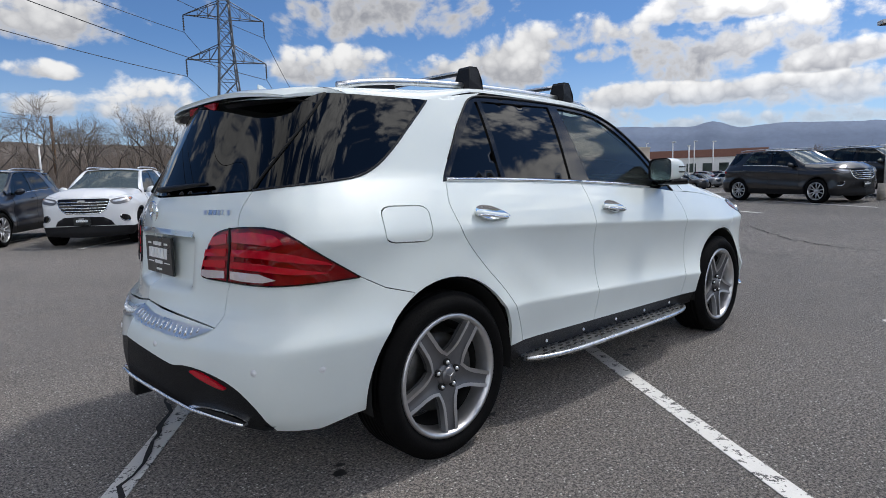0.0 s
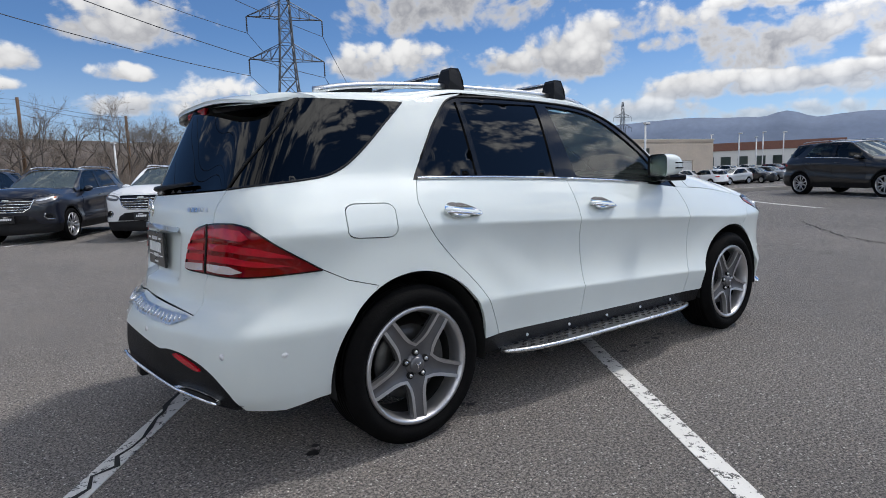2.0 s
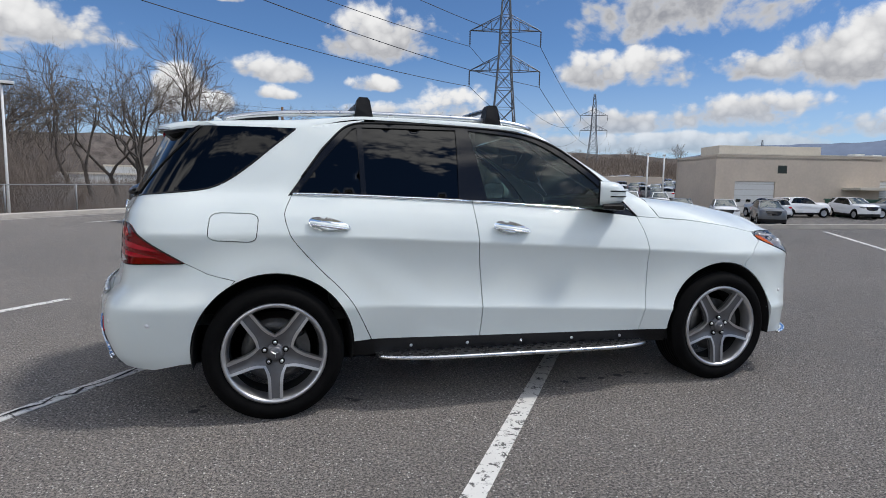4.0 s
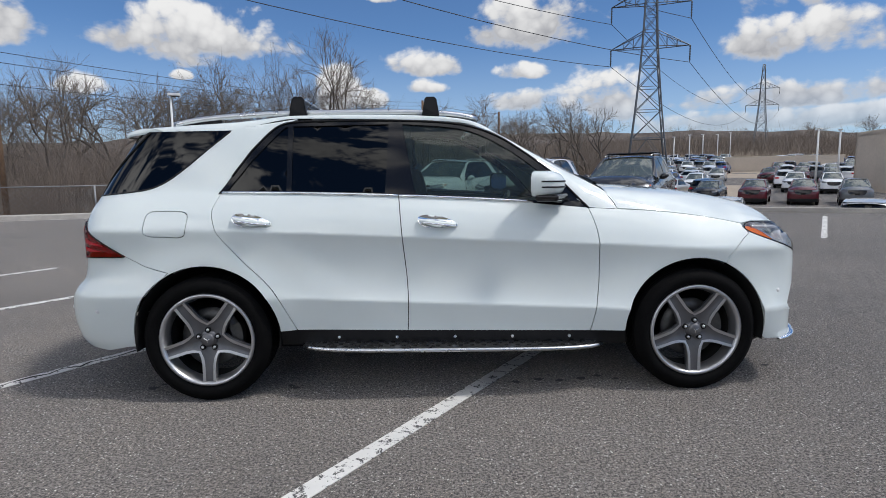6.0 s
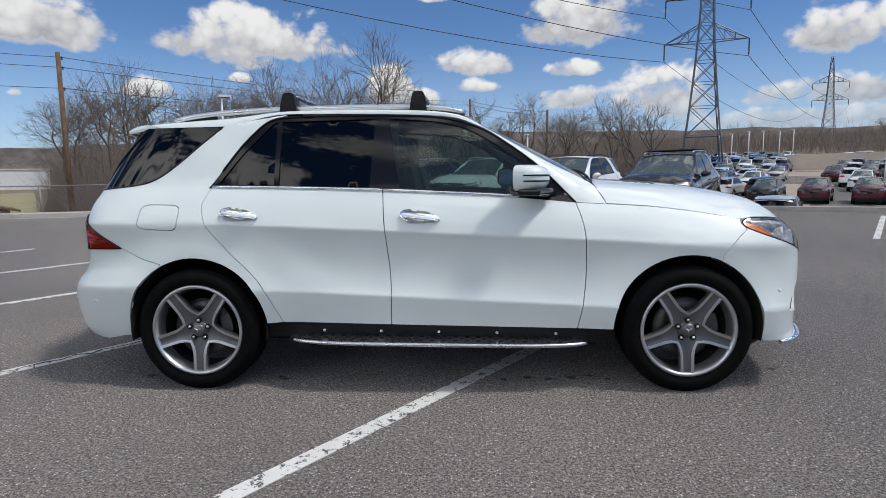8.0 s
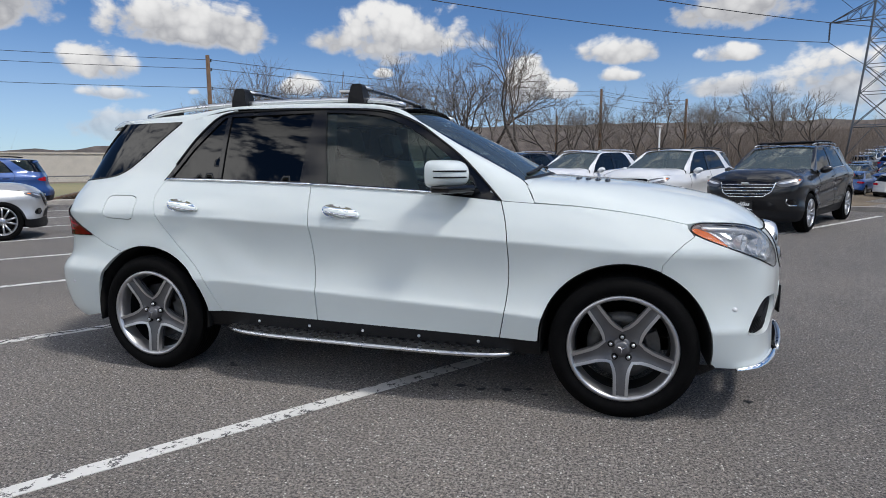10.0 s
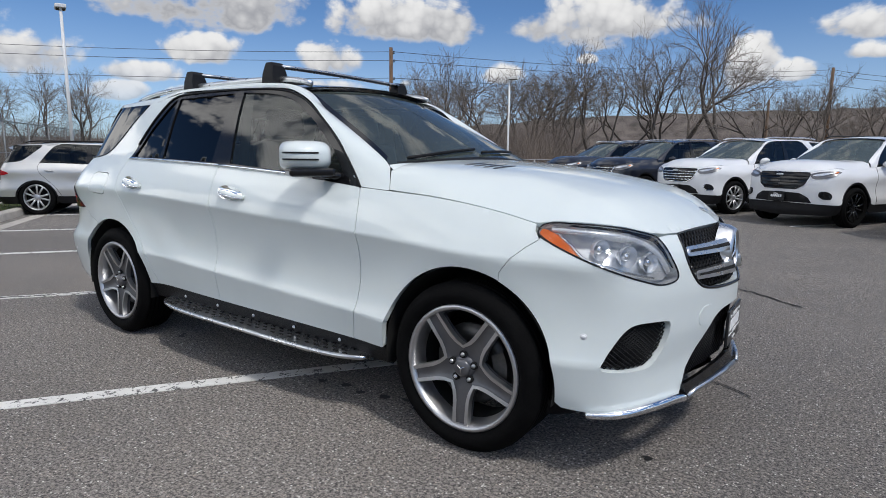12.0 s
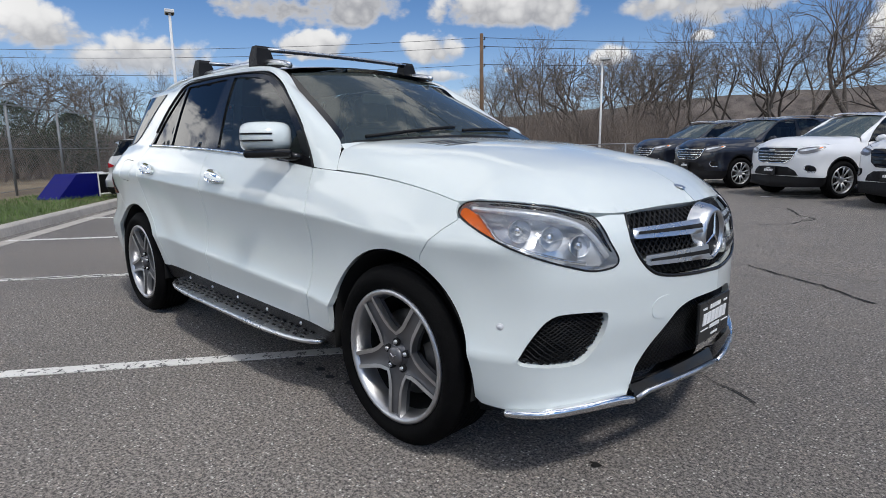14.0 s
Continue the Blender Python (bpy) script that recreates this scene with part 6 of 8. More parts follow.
def strip(a0, c0, a1, c1, wide, lift, thick=0.004):
    """A flat band on the ground."""
    n = max(2, int(math.hypot(a1 - a0, c1 - c0) / 0.4))
    w = Vector((a1 - a0, c1 - c0, 0)).normalized()
    s = Vector((-w.y, w.x, 0)) * wide / 2
    verts, faces = [], []
    for i in range(n + 1):
        a, c = a0 + (a1 - a0) * i / n, c0 + (c1 - c0) * i / n
        for e, z in ((-1, lift - thick), (-1, lift), (1, lift), (1, lift - thick)):
            verts.append(spot(a + e * s.x, c + e * s.y, z))
    for i in range(n):
        for k in range(3):
            faces.append((i * 4 + k, i * 4 + k + 1, i * 4 + 5 + k, i * 4 + 4 + k)[::-1])
    return verts, faces, False


def build_markings():
    near = [(-0.578, 0.9), (2.045, 0.6), (4.73, 0.40), (7.28, 0.40), (9.98, 0.35), (12.65, 0.35), (15.3, 0.35), (18.0, 0.35), (-3.2, 0.05), (-5.85, 0.6)]
    for c, end in near:
        ob = part("parking_line", strip(-4.62, c, end, c, 0.102, 0.005), "marking")
        tagged(ob, "worn white parking bay line painted on asphalt", "road marking", "parking bay lines", "structure")
    far = [(0.85, 9.1), (3.65, 8.75), (6.45, 8.4), (9.1, 8.1), (11.1, 7.8), (13.5, 8.1), (-2.37, 9.05), (-5.98, 9.6), (-9.15, 9.55), (-12.25, 9.3), (-15.4, 9.3), (-18.6, 9.3)]
    for c, a in far:
        ob = part("parking_line", strip(a, c + 0.2 * (c > 0), a + 4.6, c - 0.2 * (c > 0), 0.10, 0.005), "marking")
        tagged(ob, "worn white parking bay line painted on asphalt", "road marking", "parking bay lines", "structure")


def crack(points, wide, seed):
    """A jagged open crack, as a thin dark ribbon on the ground."""
    rng = random.Random(seed)
    path = []
    for (a0, c0), (a1, c1) in zip(points, points[1:]):
        n = max(2, int(math.hypot(a1 - a0, c1 - c0) / 0.09))
        for i in range(n):
            t = i / n
            path.append((a0 + (a1 - a0) * t + rng.gauss(0, 0.014), c0 + (c1 - c0) * t + rng.gauss(0, 0.024)))
    verts, faces = [], []
    for i, (a, c) in enumerate(path):
        q = path[min(i + 1, len(path) - 1)]
        o = path[max(i - 1, 0)]
        w = Vector((q[0] - o[0], q[1] - o[1], 0)).normalized()
        h = wide / 2 * rng.uniform(0.35, 1.25)
        verts += [spot(a - w.y * h, c + w.x * h, 0.0075), spot(a + w.y * h, c - w.x * h, 0.0075)]
    faces = [(2 * i, 2 * i + 1, 2 * i + 3, 2 * i + 2) for i in range(len(path) - 1)]
    return verts, faces, False


def build_cracks():
    lines = [([(-4.6, 2.05), (-3.4, 2.03), (-2.2, 2.06), (-1.4, 2.03), (-0.9, 2.10), (-0.5, 2.22), (0.1, 2.15)], 0.032, 1)] + CRACKS
    for k, (pts, wide, seed) in enumerate(lines):
        tagged(part("crack", crack(pts, wide, seed), "crack"), "jagged dark crack in the asphalt", "crack", "cracks in the asphalt", "structure")
    rng = random.Random(5)
    for x, y, r in ((-1.90, -0.70, 0.035), (-1.86, -0.64, 0.02), (-1.0, -0.75, 0.03), (-1.03, -0.71, 0.02), (0.40, -0.74, 0.030), (0.55, -0.70, 0.034), (0.68, -0.73, 0.028), (0.83, -0.70, 0.03), (0.95, -0.66, 0.025), (1.05, -0.72, 0.02), (2.15, -0.52, 0.022)):
        n = 18
        ring = [Vector((x + r * (1 + 0.45 * rng.gauss(0, 0.5)) * math.cos(2 * math.pi * k / n), y + r * (1 + 0.45 * rng.gauss(0, 0.5)) * math.sin(2 * math.pi * k / n) * 0.8, 0.0045)) for k in range(n)]
        tagged(part("oil_spot", (ring, [tuple(range(n))], False), "oil"), "small dark oil spot on the asphalt", "stain", "oil spots under the car", "structure")


# crack courses by (a, c), width, seed
CRACKS = [
    ([(3.81, 1.07), (3.85, 0.64), (3.87, 0.21), (3.83, -0.21), (3.79, -0.48)], 0.024, 2),
    ([(7.44, 4.77), (7.03, 4.12), (6.88, 3.61), (6.21, 3.28), (5.6, 3.42)], 0.030, 3),
    ([(1.77, -1.24), (1.72, -1.46), (1.77, -1.61), (1.79, -1.8)], 0.010, 4),
    ([(7.13, -6.98), (4.81, -6.16), (3.8, -6.11), (3.12, -6.27)], 0.034, 5),
    ([(4.34, -3.74), (4.26, -4.37), (4.28, -5.06)], 0.022, 6),
]
build_markings()
build_cracks()


def sweep(points, profile):
    """A profile of (out, up) carried along a ground path; out is to the left of the way."""
    verts, faces, n = [], [], len(profile)
    for i, (a, c) in enumerate(points):
        q, o = points[min(i + 1, len(points) - 1)], points[max(i - 1, 0)]
        w = Vector((q[0] - o[0], q[1] - o[1], 0)).normalized()
        for s, z in profile:
            aa, cc = a - w.y * s, c + w.x * s
            p = ALONG * aa + ACROSS * cc
            verts.append(Vector((p.x, p.y, lot_height(p.x, p.y) + z)))
    for i in range(len(points) - 1):
        for k in range(n - 1):
            faces.append((i * n + k, i * n + k + 1, (i + 1) * n + k + 1, (i + 1) * n + k))
    return verts, faces, False


def build_kerbs():
    prof = [(-0.42, -0.02), (-0.42, 0.006), (0.0, -0.004), (0.02, 0.12), (0.05, 0.145), (0.17, 0.150), (0.19, 0.10)]
    flip = lambda p: (p[0], [tuple(reversed(f)) for f in p[1]], False)
    near = [(A_NEAR + 0.10, c) for c in np.linspace(-16, 23.3, 60)]
    tagged(part("kerb", flip(sweep(near, prof)), "concrete"), "pale concrete kerb with gutter beside grass", "kerb", kind="structure")
    left = [(a, left_side(a) - 0.05) for a in np.linspace(-4.9, 15.2, 40)]
    tagged(part("kerb", flip(sweep(left[::-1], [(-s, z) for s, z in prof][::1])), "concrete"), "pale concrete kerb at the lot's side", "kerb", kind="structure")
    low = [(-0.10, -0.02), (-0.08, 0.10), (0.0, 0.12), (0.16, 0.12), (0.2, -0.3)]
    edge = [(far_side(c) - 0.12, c) for c in np.linspace(6.0, -70, 60)]
    tagged(part("kerb", sweep(edge, [(-s, z) for s, z in low][::-1]), "concrete"), "low weathered kerb at the lot's far edge", "kerb", kind="structure")


build_kerbs()

# ---- parked crossovers ----
SQUASH = Matrix.Diagonal((0.963, 0.945, 0.960, 1))
RAIL = {}


def side_rail(s, t):
    ks = (0.0, 0.12, 0.24, 0.36, 0.46, 0.55, 0.66, 0.80, 0.90, 1.0)
    if not RAIL:
        RAIL["lx"] = hermite(ks, (0.99, 0.812, 0.620, 0.440, 0.257, 0.050, -0.322, -0.930, -1.385, -2.07))
        RAIL["lz"] = hermite(ks, (1.108, 1.121, 1.325, 1.464, 1.580, 1.644, 1.664, 1.674, 1.642, 1.632))
        RAIL["hx"] = hermite(ks, (0.932, 0.880, 0.712, 0.508, 0.330, 0.150, -0.322, -0.930, -1.385, -1.98))
        RAIL["hy"] = hermite(ks, (0.768, 0.742, 0.698, 0.655, 0.620, 0.590, 0.565, 0.560, 0.555, 0.520))
    a = skin(RAIL["lx"](s), RAIL["lz"](s))
    x, y = RAIL["hx"](s), RAIL["hy"](s)
    k = min(max((s - 0.46) / 0.12, 0), 1)
    b = Vector((x, -y, glass_top(x, y) * (1 - k) + roof_top(x, y) * k))
    return a.lerp(b, t) + Vector((0.25 * (1 - k), -0.7, 0.7)) * 0.028 * math.sin(math.pi * t)


def build_crossover(colour, label, category="car", far=False, rims=("rim", "rim"), trim="chrome", plate=True, group="", roof_z=1.0):
    """A parked crossover that faces +x, smaller than the estate car."""
    car = thing("crossover" if roof_z >= 1 else "hatchback", label, category, group)
    m = SQUASH @ Matrix.Diagonal((1, 1, roof_z, 1))

    def fit_in(p):
        """Scaled to this car, with the taller front of a crossover."""
        p = moved(p, m)
        for v in p[0]:
            k, h = min(max((v.x - 1.0) / 0.9, 0), 1), min(max((v.z - 0.50) / 0.40, 0), 1)
            v.z += 0.085 * roof_z ** 4 * k * k * (3 - 2 * k) * h
        return p
    su, sv = (0.10, 0.07) if not far else (0.22, 0.14)
    pr = lambda nm, p, mt, lab="": (part(nm, fit_in(p), mt, car, lab), part(nm, fit_in(flipped(p)), mt, car, lab))
    shell = []

    def painted(nm, p, two=False):
        """A painted panel; on a far car it is joined to the body."""
        if far:
            shell.append(fit_in(both(p) if two else p))
        elif two:
            pr(nm, p, colour)
        else:
            part(nm, fit_in(p), colour, car)
    body = [(U_FRONT, 0.47), (U_FRONT, 0.972), (2.60, 0.968), (2.36, 0.968), (2.10, 1.012), (1.82, 1.010)] + HOOD_SEAM[::-1] + [(0.812, 1.119)]
    body += [p for p in BELT[::-1]] + [(-2.407, 1.212), (U_REAR, 1.194), (U_REAR, 0.47), (-1.95, 0.44)]
    body += arch(-AXLE, 0.44, 172, 8, 14) + [(-0.9, 0.44), (0.9, 0.42)] + arch(AXLE, 0.44, 172, 8, 14) + [(1.95, 0.44)]
    painted("body", both(sheet(body, skin, su, sv, 0.03)))
    clad = [(U_FRONT, 0.475), (1.95, 0.445)] + arch(AXLE, 0.44, 8, 172, 14) + [(0.9, 0.425), (-0.9, 0.445)] + arch(-AXLE, 0.44, 8, 172, 14) + [(-1.95, 0.445), (U_REAR, 0.475), (U_REAR, 0.24), (-1.93, 0.27)]
    clad += arch(-AXLE, 0.405, 190, -10, 14) + [(-0.95, 0.26), (0.95, 0.26)] + arch(AXLE, 0.405, 190, -10, 14) + [(1.93, 0.25), (U_FRONT, 0.22)]
    part("cladding", fit_in(both(sheet(clad, skin, su, sv, 0.03, grow=-0.004))), "plastic", car, "black plastic lower cladding")
    pillar = [p for p in FRAME_TOP if p[0] < -0.93] + [(-0.93, 1.672), (-1.385, 1.640)] + QUARTER_EDGE + [(-1.388, 1.229)]
    painted("rear_pillar", sheet(pillar, skin, su, sv, 0.0), True)
    painted("roof_side", grid(side_rail, 24 if not far else 12, 4), True)
    panes = FRAME_TOP + BELT[::-1]
    if not far:
        pr("side_window", sheet(panes, skin, su, sv, 0.0, grow=-0.006), "glass_far")
    qg = QUARTER_EDGE + [p for p in GATE_SEAM[::-1] if p[1] > 1.213] + [(-2.06, 1.63)]
    if far:
        pr("side_window", join(sheet(panes, skin, su, sv, 0.0, grow=-0.006), sheet(qg, skin, su, sv, 0.0)), "glass_far")
    else:
        pr("quarter_window", sheet(qg, skin, su, sv, 0.0), "glass_far")
    rg = [p for p in GATE_SEAM if p[1] > 1.212] + [(-2.407, 1.212), (U_REAR, 1.194), (U_REAR, 1.63), (-2.06, 1.63)]
    part("rear_window", fit_in(both(sheet(rg, skin, su, sv, 0.0))), "glass_far", car)
    screen = [(RAIL["hx"](s), -RAIL["hy"](s)) for s in np.linspace(0.02, 0.55, 14)] + [(0.19, -0.40), (0.215, 0.0), (1.115, 0.0), (1.07, -0.50), (1.03, -0.68)]
    part("windscreen", fit_in(both(sheet(screen, lambda x, y: Vector((x, y, glass_top(x, y))), 0.15, 0.12, 0.0))), "screen_far", car)
    painted("roof", both(sheet([(0.215, 0.0), (0.19, -0.40), (0.150, -0.590), (-0.322, -0.565), (-1.385, -0.556), (-1.98, -0.520), (-2.10, 0.0)], lambda x, y: Vector((x, y, roof_top(x, y))), 0.2, 0.15, 0.0)))
    edge = [skin(u, z) for u, z in ((1.822, 1.010), (2.088, 1.018), (2.345, 0.975), (2.52, 0.966), (2.72, 0.974), (U_FRONT, 0.976))]
    hood = [(p.x, p.y) for p in SEAM_POINTS] + [(p.x, p.y) for p in edge] + [(1.035, 0.0), (0.988, -0.50), (0.936, -0.766)]
    ys, xs, zs = [p.y for p in edge[1:]], [p.x for p in edge[1:]], [p.z for p in edge[1:]]

    def cover(x, y):
        p = hood_fn(x, y)
        a = -abs(y)
        if a > ys[0]:
            ex, ez = float(np.interp(a, ys, xs)), float(np.interp(a, ys, zs))
            p.z += (ez - hood_fn(ex, y).z) * min(max(1 - (ex - x) / 0.32, 0), 1) ** 2.2
        return p
    painted("hood", both(sheet(hood, cover, su, su, 0.02)))
    painted("spoiler", both(grid(lambda s, t: Vector((-1.93 - 0.22 * t * (1 - s ** 3), -0.62 * s, roof_top(-1.93, 0) - 0.07 * s ** 2.4 - 0.05 * t)), 8, 3)))
    tub = box(-1.9, -0.70, 0.50, 0.85, 0.70, 1.10, 0.05)
    seats = [box(x - 0.12, y - 0.22, 1.05, x + 0.02, y + 0.22, 1.48, 0.05) for x, y in ((0.1, -0.36), (0.1, 0.36), (-0.9, -0.36), (-0.9, 0.36))]
    if far:
        part("body", join(*shell), colour, car)
        part("cabin", fit_in(join(tub, *seats)), "cabin", car)
    else:
        part("cabin", fit_in(tub), "cabin", car)
        for seat in seats:
            part("seat", fit_in(seat), "cabin", car)
    # face
    grille = rounded([(2.450, 0.925), (2.50, 0.945), (U_FRONT, 0.945), (U_FRONT, 0.945), (U_FRONT, 0.690), (U_FRONT, 0.690), (2.66, 0.695), (2.53, 0.760)])
    part("grille", fit_in(both(sheet(grille, skin, su, sv, 0.0, grow=0.006))), "gloss_black", car)
    if not far:
        for k in range(4):
            z = 0.735 + 0.05 * k
            u0 = float(np.interp(z, (0.69, 0.76, 0.90), (2.66, 2.55, 2.48)))
            part("grille_bar", fit_in(both(tube([skin(u, z) + Vector((0.012, 0, 0)) for u in np.linspace(u0, U_FRONT, 8)], 0.008, 5))), trim, car)
        part("grille_rim", fit_in(both(tube([skin(u, z) + Vector((0.010, 0, 0)) for u, z in ((U_FRONT, 0.690), (2.66, 0.692), (2.53, 0.758), (2.455, 0.915))], 0.012, 5))), trim, car)
        part("grille_emblem", fit_in(box(2.335, -0.07, 0.885, 2.36, 0.07, 0.92, 0.006)), "satin", car)
    lamp = rounded([(1.900, 0.955), (1.98, 0.970), (2.20, 0.962), (2.44, 0.928), (2.47, 0.880), (2.38, 0.835), (2.20, 0.850), (2.04, 0.895)])
    pr("headlamp", sheet(lamp, skin, su, sv, 0.01, grow=0.006), "rim_dark")
    if not far:
        inner_lens = rounded([(2.06, 0.940), (2.18, 0.938), (2.40, 0.905), (2.425, 0.888), (2.34, 0.880), (2.18, 0.905)])
        pr("headlamp_lens", sheet(inner_lens, skin, su, sv, 0.004, grow=0.010), "lamp_bowl")
        pr("amber_marker", sheet(rounded([(1.975, 0.950), (2.03, 0.958), (2.07, 0.930), (2.02, 0.928)]), skin, su, sv, 0.004, grow=0.010), "amber")
        fog = rounded([(2.04, 0.585), (2.10, 0.655), (2.25, 0.665), (2.29, 0.595), (2.22, 0.540), (2.08, 0.545)])
        pr("fog_surround", sheet(fog, skin, su, sv, 0.01, grow=0.004), "plastic")
        pr("fog_bar", tube([skin(u, z) + Vector((0.006, -0.008, 0)) for u, z in ((2.08, 0.550), (2.21, 0.546), (2.275, 0.595), (2.25, 0.655))], 0.010, 5), trim)
        pr("fog_lamp", sheet(inset(fog, 0.022), skin, su, sv, 0.0, grow=0.008), "gloss_black")
        low = [(U_FRONT, 0.640), (2.60, 0.625), (2.45, 0.56), (2.40, 0.47), (U_FRONT, 0.47)]
        part("lower_grille", fit_in(both(sheet(low, skin, su, sv, 0.0, grow=0.004))), "plastic", car)
        for x0, x1 in ((0.5, -0.34),):
            pr("belt_trim", tube([skin(u, float(np.interp(u, [p[0] for p in BELT], [p[1] for p in BELT])) + 0.004) for u in np.linspace(-1.38, 0.6, 10)], 0.010, 5), trim)
        pr("pillar_trim", sheet([(-0.40, 1.215), (-0.36, 1.645), (-0.29, 1.645), (-0.24, 1.205)], skin, su, sv, 0.0, grow=0.002), "gloss_black")
        pr("roof_rail", tube([(x, -0.575, 1.70 + 0.045 * (1 - ((x + 0.75) / 0.95) ** 6)) for x in np.linspace(-1.68, 0.18, 16)], 0.016, 6), "satin" if trim == "chrome" else "plastic")
        for x in (-0.09, -1.16):
            pr("door_handle", tube([skin(x - 0.09, 1.05) + Vector((0, -0.01, 0)), skin(x, 1.045) + Vector((0, -0.03, 0)), skin(x + 0.09, 1.035) + Vector((0, -0.01, 0))], 0.012, 5), colour)
        for poly in (FRONT_SEAM, MID_SEAM, REAR_SEAM):
            pr("door_gap", tube([skin(*p) for p in poly], 0.004, 4), "void")
        if plate:
            plate_on(car, ((skin(U_FRONT, 0.6).x + 0.03) * 0.963, 0, 0.545), 90, 0.31, 0.16, fine=False)
    tail = rounded([(-2.62, 0.98), (-2.56, 1.075), (-2.30, 1.075), (-2.02, 1.00), (-2.10, 0.95), (-2.4, 0.92)])
    pr("rear_lamp", sheet(tail, skin, su, sv, 0.01, grow=0.006), "red")
    if not far:
        pr("mirror", tube([(0.60, -0.86, 1.16), (0.60, -0.93, 1.19), (0.59, -1.0, 1.21), (0.60, -1.06, 1.215)], lambda t: 0.03 + 0.055 * math.sin(math.pi * min(1, 0.1 + t * 0.9)), 8, 0.9), colour if trim != "plastic" else "gloss_black")
    part("under_body", fit_in(box(-2.1, -0.72, 0.26, 2.05, 0.72, 0.34)), "void", car)
    for a in (AXLE, -AXLE):
        well = grid(lambda s, t: Vector((a + 0.41 * math.cos(math.pi * (1.1 - 1.2 * s)), -0.90 + 0.40 * t, 0.385 + 0.41 * math.sin(math.pi * (1.1 - 1.2 * s)))), 10, 1)
        back = grid(lambda s, t: Vector((a + 0.41 * t * math.cos(math.pi * (1.1 - 1.2 * s)), -0.52, 0.385 + 0.41 * t * math.sin(math.pi * (1.1 - 1.2 * s)))), 10, 1)
        if not far:
            pr("wheel_arch_liner", join(well, back), "void")
    for x in (AXLE * 0.963, -AXLE * 0.963):
        for y in (-0.775, 0.775):
            if far:
                w = part("wheel", moved(join(lathe([(0.0, -0.09), (0.20, -0.10), (0.25, -0.115), (0.34, -0.10), (0.36, -0.08), (0.36, 0.1), (0.2, 0.1)], 14)), pose(x, y, 0.36, 0, 0, 0 if y < 0 else 180)), "rubber", car)
                part("rim", moved(lathe([(0.0, -0.112), (0.10, -0.110), (0.22, -0.108), (0.235, -0.118), (0.245, -0.112)], 14), pose(x, y, 0.36, 0, 0, 0 if y < 0 else 180)), rims[0], w)
            else:
                wheel_set(car, x, y, 0.362, 0.252, 0.225, "five", rims)
    return car


side_rail(0.5, 0.5)
lot_cars = [
    ("black_paint", "black crossover with chrome grille and roof rack, parked in its bay", 1.75, 10.63, ("rim", "rim"), "chrome"),
    ("silver_white", "white crossover with black wheels and black grille, parked in its bay", 4.30, 10.50, ("rubber", "gloss_black"), "gloss_black"),
    ("silver_white", "white crossover with chrome grille bars, parked in its bay", 6.80, 10.32, ("rim", "rim"), "chrome"),
    ("navy", "dark blue crossover with chrome grille rim, parked in its bay", 9.50, 10.14, ("rim", "rim"), "chrome"),
    ("navy", "dark blue crossover beside the wooded bank, parked in its bay", 12.25, 10.40, ("rim", "rim"), "chrome"),
    ("black_paint", "black crossover on the far side of the lot", -12.9, 11.7, ("rim", "rim"), "chrome"),
    ("black_paint", "black crossover behind another one on the lot", -16.2, 11.9, ("rim", "rim"), "chrome"),
]
made = {}
for colour, label, c, a, rims, trim in lot_cars:
    key = (colour, rims, trim)
    place = standing(a + (0.45 if c > 0 else 1.40), c, 180 + (5 if c > 0 else 12))
    if key not in made:
        made[key] = build_crossover(colour, label, rims=rims, trim=trim, group="crossovers in the far row")
        made[key].matrix_basis = place
        ob = made[key]
    else:
        ob = copy_thing(made[key], place)
    tagged(ob, label)
hatch = build_crossover("silver", "silver hatchback parked with its tail to the kerb", rims=("rim", "rim"), trim="gloss_black", plate=False, roof_z=0.90)
hatch.matrix_basis = standing(-3.33, 10.9, 0) @ Matrix.Diagonal((0.89, 1, 1, 1))
blue = build_crossover("blue", "blue crossover parked nose to the kerb", rims=("rim", "rim"), trim="gloss_black", plate=False)
blue.matrix_basis = standing(-2.75, 20.0, 180)

# rack on the black crossover's roof
rack = thing("roof_basket", "black steel roof rack on the black crossover", "roof rack")
rack.matrix_basis = standing(10.63 + 0.45, 1.75, 185)
for y in (-0.5, -0.25, 0.0, 0.25, 0.5):
    part("rack_bar", beam((-1.2, y, 1.72), (-0.1, y, 1.72), 0.014), "plastic", rack)
for x in (-1.2, -0.65, -0.1):
    part("cross_bar", beam((x, -0.56, 1.70), (x, 0.56, 1.70), 0.018), "plastic", rack)
for x in (-1.1, -0.2):
    for y in (-0.54, 0.54):
        part("rack_foot", beam((x, y, 1.62), (x, y, 1.71), 0.02), "plastic", rack)


